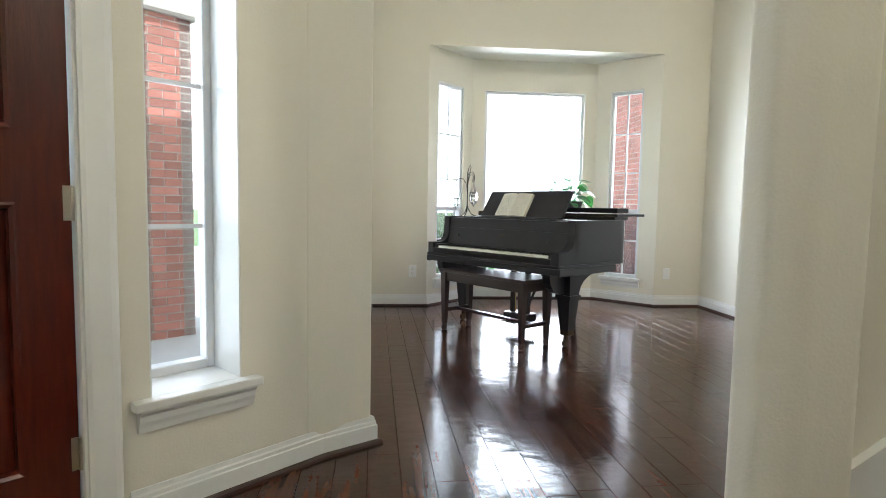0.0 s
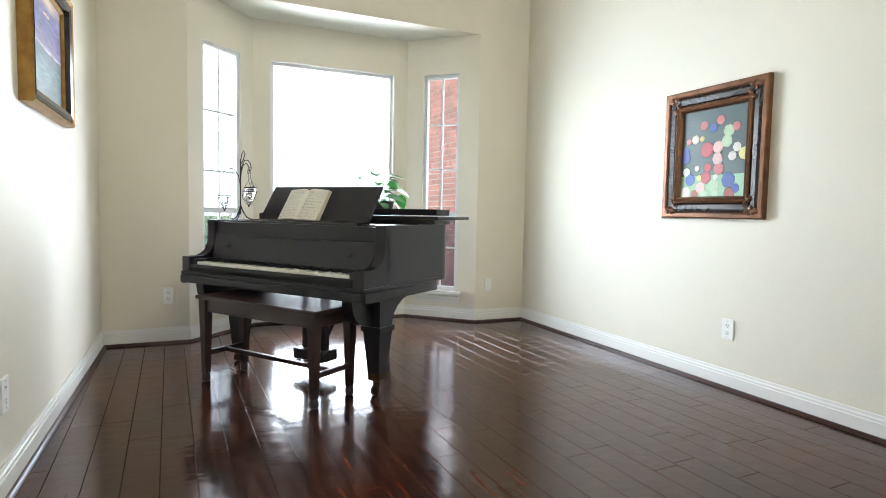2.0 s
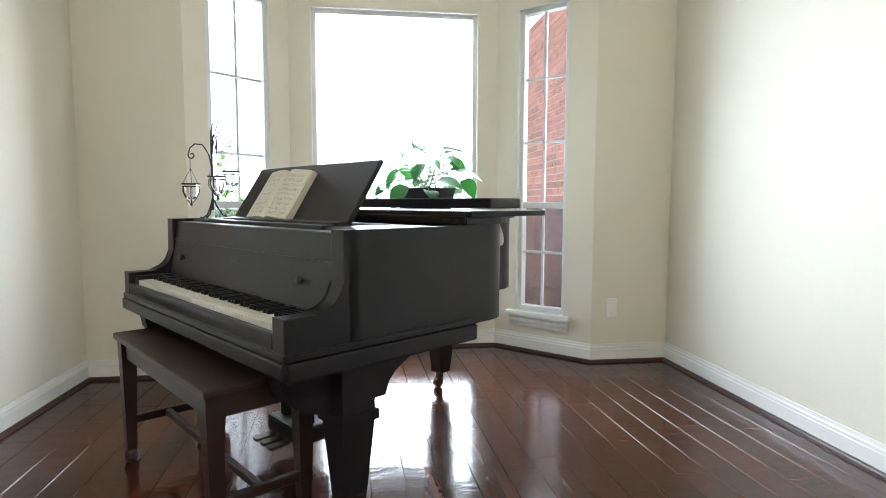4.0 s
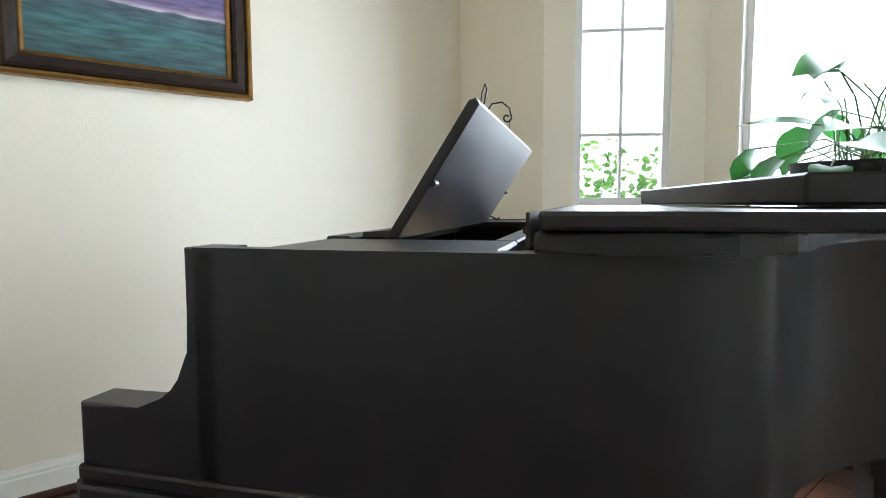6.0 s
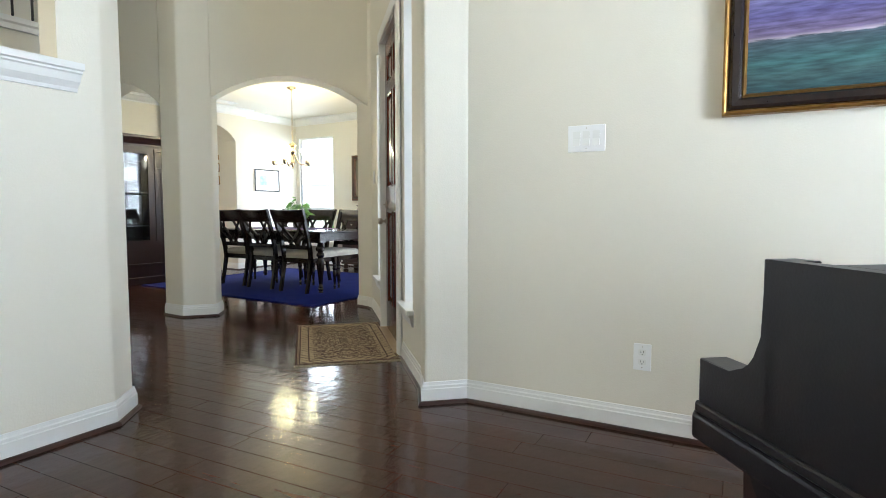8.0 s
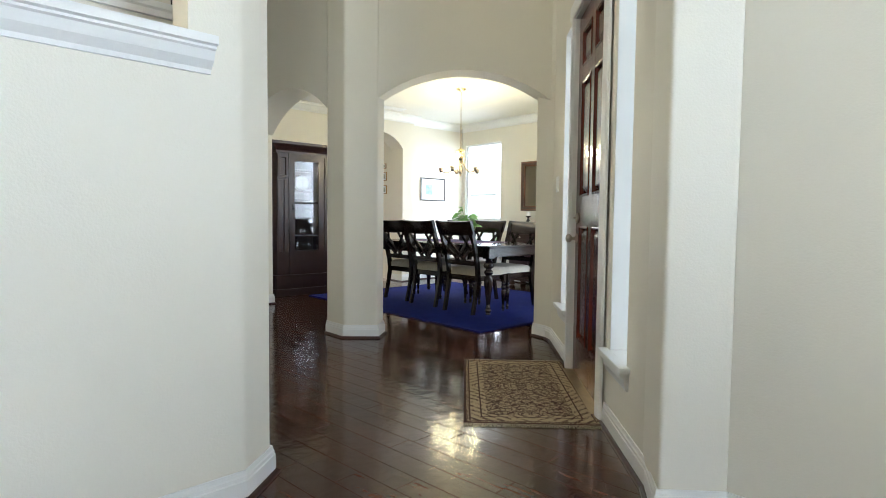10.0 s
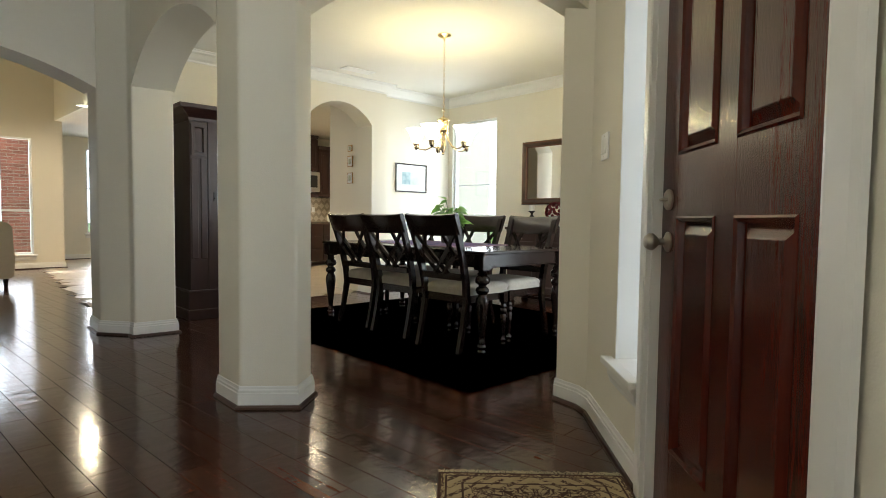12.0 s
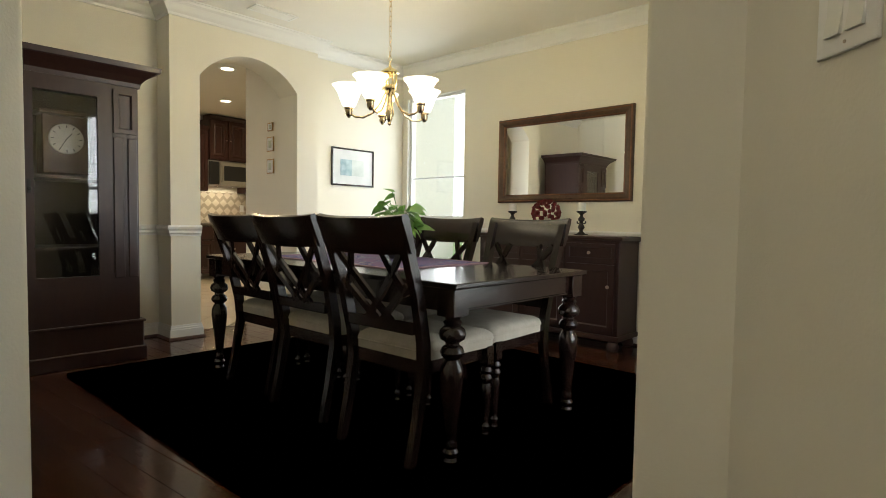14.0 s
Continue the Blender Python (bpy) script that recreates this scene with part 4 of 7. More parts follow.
for k, h in ((0, 0.33), (1, 0.27), (2, 0.30)):
    rr = pose(0, 0, 0, 0, 0, 40 + k * 125)
    bm = B()
    top = [(0, 0, h - 0.05), (0.012, 0, h + 0.02), (0.04, 0, h + 0.065), (0.075, 0, h + 0.07), (0.10, 0, h + 0.05), (0.108, 0, h + 0.02)]
    tube(bm, top + spiral(0.092, h + 0.018, 0.016, 0.006, 0, -330), 0.003, 6, rr)
    part("arm", bm, IRON, holder)
    hang = rr @ pose(0.100, 0, h - 0.115)
    cup = B()
    tube(cup, [(0, 0, 0.118), (0.001, 0, 0.07)], 0.0016, 5, hang)
    for a in range(3):
        tube(cup, [(0, 0, 0.075), (0.038, 0, 0.005)], 0.0012, 5, hang @ pose(0, 0, 0, 0, 0, a * 120))
    ring = [(0.040 * math.cos(radians(a)), 0.040 * math.sin(radians(a)), 0.004) for a in range(0, 361, 20)]
    tube(cup, ring, 0.003, 6, hang), tube(cup, [(x * 0.9, y * 0.9, -0.008) for x, y, z in ring], 0.002, 6, hang)
    for a in range(6):
        tube(cup, [(0.036, 0, -0.006), (0.040, 0, -0.03), (0.026, 0, -0.06), (0.004, 0, -0.085)], 0.0018, 5, hang @ pose(0, 0, 0, 0, 0, a * 60))
    lathe(cup, [(0.002, -0.098), (0.006, -0.09), (0.002, -0.083)], 8, hang)
    ob = part("basket", cup, IRON, holder)
    bm = B()
    lathe(bm, [(0.008, -0.070), (0.022, -0.058), (0.033, -0.03), (0.031, 0.0), (0.028, 0.0), (0.030, -0.03), (0.020, -0.052), (0.006, -0.062)], 18, hang, caps=False)
    part("votive_cup", bm, CLEAR, ob, "clear glass votive cup", smooth=True)


def leaf(bm, m, L, w, curl=0.25):
    """A heart-shaped leaf, folded along its rib and drooping at its tip."""
    rows = [(0.0, 0.02), (0.06, 0.62), (0.2, 0.95), (0.38, 1.0), (0.58, 0.82), (0.78, 0.48), (0.93, 0.16), (1.0, 0.01)]
    prev = None
    for f, g in rows:
        z = -curl * L * f * f
        y = f * L - (0.10 * L if 0 < f < 0.1 else 0)
        cur = [bm.verts.new(m @ Vector((s * w * g, y, z + abs(s) * w * g * 0.22))) for s in (-1, 0, 1)]
        if prev:
            for q in range(2):
                bm.faces.new((prev[q], prev[q + 1], cur[q + 1], cur[q]))
        prev = cur


def pothos(pot_r, pot_h, z0, n, spread, seed, m, name, label, size=0.085, hang=True, leaf_mat=None, pot_mat=None, height=0.16):
    rp = random.Random(seed)
    pl = thing(name, label, "plant", m)
    bm = B()
    lathe(bm, [(pot_r * 0.80, z0), (pot_r * 0.84, z0 + 0.004), (pot_r, z0 + pot_h), (pot_r * 0.93, z0 + pot_h), (pot_r * 0.9, z0 + pot_h - 0.02)], 28)
    part("pot", bm, pot_mat or WICKER, pl, "dark woven pot", smooth=True)
    bm = B()
    lathe(bm, [(0.001, z0 + pot_h - 0.018), (pot_r * 0.92, z0 + pot_h - 0.018)], 24, caps=False)
    part("soil", bm, SOIL, pl)
    lv, st = B(), B()
    for i in range(n):
        a = rp.uniform(0, 360)
        out = spread * rp.uniform(0.2, 1.0) ** 0.7
        up = height * rp.uniform(0.25, 1.0) * (1.15 - 0.6 * out / spread)
        if hang and out > spread * 0.8:
            up = rp.uniform(-0.02, 0.06)
        base = Vector((pot_r * 0.5 * rp.uniform(-1, 1), pot_r * 0.5 * rp.uniform(-1, 1), z0 + pot_h - 0.02))
        tip = Vector((out * math.cos(radians(a)), out * math.sin(radians(a)), z0 + pot_h + up))
        mid = (base + tip) / 2 + Vector((0, 0, 0.05))
        tube(st, [base, mid, tip], 0.0022, 5)
        L = size * rp.uniform(0.65, 1.3)
        lm = Matrix.Translation(tip) @ pose(0, 0, 0, 0, 0, a - 90 + rp.uniform(-50, 50)) @ pose(0, 0, 0, rp.uniform(-55, 25), rp.uniform(-35, 35), 0)
        leaf(lv, lm, L, L * 0.42, rp.uniform(0.1, 0.45))
    part("stem", st, STEM, pl)
    part("foliage", lv, leaf_mat or LEAF, pl, "glossy heart-shaped green leaves", smooth=True)
    return pl


pothos(0.165, 0.125, 0.967, 36, 0.25, 3, PM @ pose(-0.26, 1.36, 0), "potted_plant", "green pothos in a dark woven pot on the piano lid", size=0.115, height=0.27)
tas = thing("crochet_ornament", "white crocheted ornament hanging from the piano lid", "ornament", PM @ pose(0.318, 1.30, 0.945))
bm = B()
tube(bm, [(0, 0, 0.0), (0.004, 0, -0.03)], 0.002, 5)
lathe(bm, [(0.004, -0.03), (0.018, -0.04), (0.030, -0.075), (0.033, -0.11), (0.026, -0.125), (0.012, -0.13)], 12)
part("tassel", bm, surface("white_crochet", (0.70, 0.68, 0.62), (0.5, 0.48, 0.44), rough=0.95, scale=160, bump=1.0), tas)


# ---- pictures, outlets and switches ----
PLATE = surface("white_plate_plastic", (0.86, 0.86, 0.84), (0.83, 0.83, 0.81), rough=0.3)
def wall_plate(name, label, m, w, h, gangs, kind):
    """A plate on a wall; local y points out of the wall, x along it."""
    ob = thing(name, label, "outlet" if kind == "outlet" else "switch", m)
    bm = B()
    box(bm, -w / 2, w / 2, 0.0, 0.008, -h / 2, h / 2, 0.003, seg=2)
    part("cover_plate", bm, PLATE, ob)
    if kind == "outlet":
        for z in (-0.022, 0.022):
            bm = B()
            front_poly(bm, rounded([(-0.017, z - 0.014), (0.017, z - 0.014), (0.017, z + 0.014), (-0.017, z + 0.014)], 0.008), 0.004, 0.0085)
            soc = part("socket", bm, PLASTIC, ob)
            bm = B()
            for x in (-0.006, 0.006):
                box(bm, x - 0.001, x + 0.001, 0.008, 0.0089, z - 0.002, z + 0.007)
            box(bm, -0.002, 0.002, 0.008, 0.0089, z - 0.011, z - 0.007)
            part("slots", bm, INK, soc)
    elif kind == "switch":
        for g in range(gangs):
            x = (g - (gangs - 1) / 2) * 0.046
            bm = B()
            side_poly(bm, [(0.004, -0.034), (0.015, -0.034), (0.0095, 0.0), (0.009, 0.034), (0.004, 0.034)], x - 0.0165, x + 0.0165)
            part("rocker", bm, PLASTIC, ob)
    for z in ((-0.048, 0.048) if kind != "blank" else (-0.03, 0.03)):
        bm = B()
        lathe(bm, [(0.003, 0.0), (0.0025, 0.0015)], 8, pose(0, 0.008, z, -90, 0, 0))
        part("screw", bm, NICKEL, ob)
    return ob


def facing(x, y, z, nx, ny):
    return pose(x, y, z, 0, 0, math.degrees(math.atan2(ny, nx)) - 90)


wall_plate("light_switch", "white triple rocker switch plate on the cream wall", facing(0, -2.543, 1.363, 1, 0), 0.176, 0.124, 3, "switch")
wall_plate("power_outlet", "white double wall outlet above the baseboard", facing(0, -2.269, 0.355, 1, 0), 0.078, 0.124, 1, "outlet")
wall_plate("power_outlet", "white double wall outlet above the baseboard", facing(0.434, 0, 0.358, 0, -1), 0.078, 0.124, 1, "outlet")
wall_plate("power_outlet", "white double wall outlet above the baseboard", facing(W, -2.299, 0.355, -1, 0), 0.078, 0.124, 1, "outlet")
wall_plate("blank_plate", "white blank wall plate near the bay corner", facing(3.13, 0, 0.35, 0, -1), 0.074, 0.120, 1, "blank")
wall_plate("light_switch", "white double switch plate beside the sidelight", facing(*door_wall(2.50), 1.352, DN.x, DN.y), 0.125, 0.124, 2, "switch")


def mitred(bm, w, h, prof):
    """A picture frame: a profile of (distance in from the edge, distance out of the wall) round a w by h outline."""
    rings = []
    for sx, sz in ((-1, -1), (1, -1), (1, 1), (-1, 1)):
        rings.append([bm.verts.new((sx * (w / 2 - i), o, sz * (h / 2 - i))) for i, o in prof])
    for a in range(4):
        p, q = rings[a], rings[(a + 1) % 4]
        for i in range(len(prof)):
            j = (i + 1) % len(prof)
            bm.faces.new((p[i], q[i], q[j], p[j]))


GOLD = surface("aged_gold_leaf", (0.42, 0.25, 0.07), (0.22, 0.11, 0.03), rough=0.38, metal=0.8, scale=25, bump=0.3)
BRONZE = surface("bronze_frame", (0.22, 0.10, 0.045), (0.09, 0.04, 0.02), rough=0.35, metal=0.6, scale=22, bump=0.4)
FRAMEB = surface("black_frame_lacquer", (0.012, 0.010, 0.012), (0.03, 0.02, 0.016), rough=0.22, scale=20)


def seascape():
    """An oil painting: violet sky, a pale cloud and horizon, green sea."""
    m, n, l, p = mat_base("seascape_canvas")
    tc, sep = n.new("ShaderNodeTexCoord"), n.new("ShaderNodeSeparateXYZ")
    l.new(tc.outputs["Object"], sep.inputs[0])
    nz, mp = n.new("ShaderNodeTexNoise"), n.new("ShaderNodeMapping")
    mp.inputs["Scale"].default_value = (3, 1, 22)
    nz.inputs["Scale"].default_value, nz.inputs["Detail"].default_value = 3.0, 8.0
    l.new(tc.outputs["Object"], mp.inputs[0]), l.new(mp.outputs[0], nz.inputs["Vector"])
    mad = n.new("ShaderNodeMath")
    mad.operation = "MULTIPLY_ADD"
    mad.inputs[1].default_value = 0.03
    l.new(nz.outputs["Fac"], mad.inputs[0]), l.new(sep.outputs["Z"], mad.inputs[2])
    r = n.new("ShaderNodeMapRange")
    r.inputs["From Min"].default_value, r.inputs["From Max"].default_value = -0.22, 0.34
    l.new(mad.outputs[0], r.inputs["Value"])
    cr = n.new("ShaderNodeValToRGB")
    e = cr.color_ramp.elements
    e[0].position, e[0].color = 0.0, (0.02, 0.06, 0.07, 1)
    e[1].position, e[1].color = 1.0, (0.26, 0.24, 0.34, 1)
    for pos, c in ((0.12, (0.045, 0.095, 0.10)), (0.22, (0.045, 0.12, 0.125)), (0.33, (0.05, 0.09, 0.11)), (0.375, (0.07, 0.10, 0.13)), (0.385, (0.42, 0.36, 0.42)), (0.41, (0.16, 0.12, 0.22)), (0.55, (0.11, 0.10, 0.26)), (0.72, (0.17, 0.16, 0.32)), (0.80, (0.42, 0.32, 0.27)), (0.86, (0.24, 0.20, 0.33))):
        q = e.new(pos)
        q.color = (*c, 1)
    l.new(r.outputs[0], cr.inputs[0])
    # brush strokes lighten and darken the paint
    br, mx = n.new("ShaderNodeMapRange"), n.new("ShaderNodeMix")
    br.inputs["From Min"].default_value, br.inputs["From Max"].default_value = 0.3, 0.7
    br.inputs["To Min"].default_value, br.inputs["To Max"].default_value = 0.5, 1.55
    l.new(nz.outputs["Fac"], br.inputs["Value"])
    mx.data_type, mx.blend_type = "RGBA", "MULTIPLY"
    mx.inputs["Factor"].default_value = 1.0
    l.new(cr.outputs[0], mx.inputs["A"]), l.new(br.outputs[0], mx.inputs["B"])
    # a pale cloud in the upper sky
    cm, cl, c2 = n.new("ShaderNodeMapping"), n.new("ShaderNodeTexGradient"), n.new("ShaderNodeMix")
    cl.gradient_type = "SPHERICAL"
    cm.inputs["Location"].default_value, cm.inputs["Scale"].default_value = (0.44, 0, -5.2), (5.5, 1, 26)
    l.new(tc.outputs["Object"], cm.inputs[0]), l.new(cm.outputs[0], cl.inputs[0])
    c2.data_type = "RGBA"
    c2.inputs["B"].default_value = (0.75, 0.60, 0.42, 1)
    l.new(cl.outputs["Fac"], c2.inputs["Factor"]), l.new(mx.outputs["Result"], c2.inputs["A"]), l.new(c2.outputs["Result"], p.inputs["Base Color"])
    p.inputs["Roughness"].default_value = 0.4
    b = n.new("ShaderNodeBump")
    b.inputs["Strength"].default_value, b.inputs["Distance"].default_value = 0.6, 0.004
    l.new(nz.outputs["Fac"], b.inputs["Height"]), l.new(b.outputs[0], p.inputs["Normal"])
    return m


def picture(name, label, m, w, h, prof, frame_mat, canvas_mat, inner_prof=None, inner_mat=None, inner_off=0.0, canvas_in=0.08, canvas_out=0.012):
    ob = thing(name, label, "painting", m)
    bm = B()
    mitred(bm, w, h, prof)
    part("frame", bm, frame_mat, ob)
    if inner_prof:
        bm = B()
        mitred(bm, w - 2 * inner_off, h - 2 * inner_off, inner_prof)
        part("inner_frame", bm, inner_mat, ob)
    bm = B()
    box(bm, -w / 2 + canvas_in - 0.006, w / 2 - canvas_in + 0.006, 0.002, canvas_out, -h / 2 + canvas_in - 0.006, h / 2 - canvas_in + 0.006)
    part("canvas", bm, canvas_mat, ob)
    return ob


sea = picture("seascape_painting", "framed oil painting of a green sea under violet clouds", facing(0.0, -1.56, 1.73, 1, 0), 0.825, 0.63,
              [(0, 0.0), (0, 0.046), (0.008, 0.054), (0.016, 0.050), (0.020, 0.042), (0.026, 0.0)], GOLD, seascape(),
              [(0.0, 0.0), (0.0, 0.042), (0.012, 0.052), (0.035, 0.046), (0.045, 0.032), (0.048, 0.018), (0.048, 0.0)], FRAMEB, 0.024, 0.085, 0.010)
bm = B()
mitred(bm, 0.825 - 0.142, 0.63 - 0.142, [(0.0, 0.004), (0.0, 0.022), (0.006, 0.026), (0.016, 0.014), (0.016, 0.004)])
part("gilt_liner", bm, GOLD, sea, "narrow gilt liner")
bm = B()
rc = random.Random(4)
for i in range(5):
    lathe(bm, [(0.001, 0), (0.02, 0.0003)], 10, pose(-0.07 + i * 0.02, 0.0108, 0.14 + rc.uniform(-0.006, 0.006), -90, 0, 0) @ Matrix.Diagonal((1.0, 0.32, 1, 1)))
part("painted_cloud", bm, surface("cloud_paint", (0.72, 0.52, 0.33), (0.6, 0.45, 0.38), rough=0.5), sea)

flower = picture("flower_painting", "painting of a flower bouquet in an ornate bronze and black frame", facing(W, -2.135, 1.409, -1, 0), 0.735, 0.80,
                 [(0, 0.0), (0, 0.030), (0.008, 0.036), (0.030, 0.036), (0.038, 0.028), (0.040, 0.0)], BRONZE,
                 surface("bouquet_ground", (0.035, 0.06, 0.07), (0.06, 0.11, 0.10), rough=0.4, scale=7),
                 [(0.0, 0.0), (0.0, 0.026), (0.02, 0.032), (0.048, 0.030), (0.060, 0.020), (0.060, 0.0)], FRAMEB, 0.036, 0.135, 0.010)
bm = B()
mitred(bm, 0.735 - 0.19, 0.80 - 0.19, [(0.0, 0.0), (0.0, 0.032), (0.010, 0.038), (0.022, 0.030), (0.030, 0.034), (0.040, 0.014), (0.040, 0.0)])
part("inner_moulding", bm, BRONZE, flower, "bronze inner moulding")
for sx in (-1, 1):
    for sz in (-1, 1):
        bm = B()
        rc = random.Random(7)
        for i in range(9):
            a = radians(rc.uniform(-20, 110))
            d = rc.uniform(0.0, 0.10)
            x, z = 0.320 - d * math.cos(a) * 0.9, 0.36 - d * math.sin(a) * 0.9
            lathe(bm, [(0.001, 0.018), (0.014, 0.014), (0.019, 0.004), (0.020, 0.0)], 8, pose(sx * x, 0.026, sz * z, -90, 0, 0) @ Matrix.Diagonal((rc.uniform(0.6, 1.3), rc.uniform(0.5, 1.0), 1, 1)), caps=False)
            tube(bm, [(sx * (x + q[0]), 0.034, sz * (z + q[2])) for q in spiral(0, 0, 0.022, 0.006, 40 * i, 40 * i + 300, 10)], 0.004, 5)
        part("corner_ornament", bm, BRONZE, flower, "carved bronze corner scrolls")
bm = B()
box(bm, -0.255, 0.255, 0.0095, 0.0125, -0.275, -0.135)
part("painted_table", bm, surface("green_table_paint", (0.22, 0.42, 0.24), (0.30, 0.50, 0.32), rough=0.5, scale=8), flower)
FC = {"pink": (0.62, 0.22, 0.22), "rose": (0.50, 0.12, 0.13), "white": (0.74, 0.74, 0.66), "blue": (0.09, 0.14, 0.42), "pale": (0.50, 0.66, 0.44), "yellow": (0.72, 0.68, 0.28), "blush": (0.74, 0.52, 0.48), "rust": (0.36, 0.10, 0.07)}
FM = {c: surface(c + "_paint", v, tuple(q * 0.7 for q in v), rough=0.55, scale=60) for c, v in FC.items()}
spots = [("pink", 0.05, 0.19, 3), ("pink", -0.07, 0.17, 3), ("pink", 0.16, 0.14, 3), ("white", -0.13, 0.09, 3), ("pink", -0.18, 0.08, 2), ("rose", -0.04, 0.02, 5), ("blush", 0.04, 0.03, 4), ("pale", 0.10, 0.06, 4),
         ("pale", 0.11, 0.12, 4), ("white", 0.17, 0.02, 3), ("yellow", 0.22, -0.02, 4), ("white", 0.14, -0.03, 3), ("blush", 0.04, -0.04, 4), ("pink", 0.05, -0.10, 4), ("rose", -0.03, -0.09, 3), ("rose", -0.04, -0.15, 4),
         ("blue", 0.0, 0.15, 3), ("blue", -0.20, -0.02, 4), ("blue", -0.16, -0.16, 4), ("blue", 0.12, -0.17, 5), ("blue", -0.20, 0.02, 3), ("white", -0.19, -0.11, 3), ("white", -0.11, -0.09, 2), ("yellow", -0.08, 0.09, 2),
         ("yellow", -0.09, -0.15, 2), ("blush", -0.08, -0.21, 4), ("white", -0.19, -0.24, 4), ("pale", 0.02, -0.20, 4), ("pale", 0.03, -0.24, 3), ("rust", -0.12, -0.25, 3), ("rust", 0.13, -0.25, 4), ("pale", -0.05, -0.25, 3), ("blue", 0.17, -0.22, 3), ("white", 0.03, -0.15, 2)]
rc = random.Random(11)
for c, x, z, r in spots:
    bm = B()
    R = r * 0.0088
    for q in range(7):
        a = q * 0.9
        lathe(bm, [(0.0005, 0.0016), (R * 0.55, 0.0012), (R * 0.6, 0)], 9, pose(-x + R * 0.5 * math.cos(a), 0.0124, z + R * 0.5 * math.sin(a), -90, 0, 0), caps=False)
    part("painted_flower", bm, FM[c], flower)

# ---- entrance hall ----
MD = Matrix(((-DD.x, DD.y, 0, door_wall(1.77, 0.012)[0]), (-DD.y, -DD.x, 0, door_wall(1.77, 0.012)[1]), (0, 0, 1, 0), (0, 0, 0, 1)))
door = thing("door_1", "closed mahogany six-panel front door with a brass knob", "door", MD, kind="structure")
DW, DH = 0.92, 2.43
rows = [(0.25, 1.02), (1.215, 1.98), (2.08, 2.31)]
cols = [(0.13, 0.405), (0.515, 0.79)]
bm = B()
for x0, x1 in ((0, 0.13), (0.405, 0.515), (0.79, DW)):
    box(bm, x0, x1, 0.03, 0.075, 0.012, DH)
zs = [0.012] + [z for r in rows for z in r] + [DH]
for a in range(0, len(zs), 2):
    for x0, x1 in cols:
        box(bm, x0, x1, 0.0304, 0.0746, zs[a], zs[a + 1])
leafob = part("leaf", bm, DOORWOOD, door)
for z0, z1 in rows:
    for x0, x1 in cols:
        bm = B()
        w, h = x1 - x0, z1 - z0
        m = Matrix.Translation(((x0 + x1) / 2, 0.075, (z0 + z1) / 2)) @ Matrix.Diagonal((1, -1, 1, 1))
        mitred(bm, w, h, [(0.0, 0.0), (0.0, 0.047), (0.006, 0.05), (0.016, 0.044), (0.022, 0.028), (0.022, 0.0)])
        mitred(bm, w - 0.044, h - 0.044, [(0.0, 0.0), (0.0, 0.024), (0.035, 0.040), (0.04, 0.040), (0.04, 0.0)])
        box(bm, -w / 2 + 0.055, w / 2 - 0.055, 0.0, 0.0395, -h / 2 + 0.055, h / 2 - 0.055)
        bmesh.ops.transform(bm, matrix=m, verts=bm.verts[:])
        part("panel", bm, DOORWOOD, leafob)
bm = B()
lathe(bm, [(0.033, 0), (0.034, 0.006), (0.022, 0.012), (0.012, 0.018), (0.011, 0.035), (0.020, 0.042), (0.029, 0.054), (0.029, 0.066), (0.020, 0.078), (0.001, 0.081)], 24, pose(0.065, 0.031, 0.935, 90, 0, 0), caps=False)
part("door_knob", bm, NICKEL, door, "round aged brass door knob", smooth=True)
bm = B()
lathe(bm, [(0.034, 0), (0.035, 0.008), (0.028, 0.014), (0.001, 0.015)], 24, pose(0.065, 0.031, 1.075, 90, 0, 0), caps=False)
box(bm, 0.045, 0.085, 0.0, 0.018, 1.070, 1.080, 0.004)
part("deadbolt", bm, NICKEL, door, "aged brass deadbolt with a thumb turn", smooth=True)
for z in (0.28, 1.02, 1.72, 2.25):
    bm = B()
    lathe(bm, [(0.007, -0.05), (0.007, 0.05)], 10, pose(DW + 0.004, 0.024, z))
    box(bm, DW - 0.02, DW + 0.004, 0.0285, 0.0305, z - 0.05, z + 0.05)
    part("hinge", bm, NICKEL, door)
bm = B()
for x0, x1 in ((-0.045, -0.004), (DW + 0.006, DW + 0.047)):
    box(bm, x0, x1, -0.002, 0.16, 0, DH + 0.035)
box(bm, -0.045, DW + 0.047, -0.002, 0.16, DH + 0.004, DH + 0.042)
part("jamb", bm, WHITE, door)
bm = B()
CAS = [(0, 0), (0, 0.018), (0.012, 0.022), (0.07, 0.016), (0.085, 0.010), (0.095, 0.0)]
for side in (-1, 1):
    e = -0.012 if side < 0 else DW + 0.014
    vs = [[bm.verts.new((e + side * o, -q, z)) for o, q in CAS] for z in (0, DH + 0.012)]
    for i in range(len(CAS)):
        j = (i + 1) % len(CAS)
        bm.faces.new((vs[0][i], vs[0][j], vs[1][j], vs[1][i]))
    bm.faces.new(vs[0]), bm.faces.new(vs[1])
box(bm, -0.107, DW + 0.109, -0.022, 0.0, DH + 0.012, DH + 0.11, 0.006)
part("door_casing", bm, WHITE, door)
bm = B()
box(bm, -0.01, DW + 0.012, -0.04, 0.12, 0.0, 0.011, 0.003)
part("threshold", bm, BRASS, door)


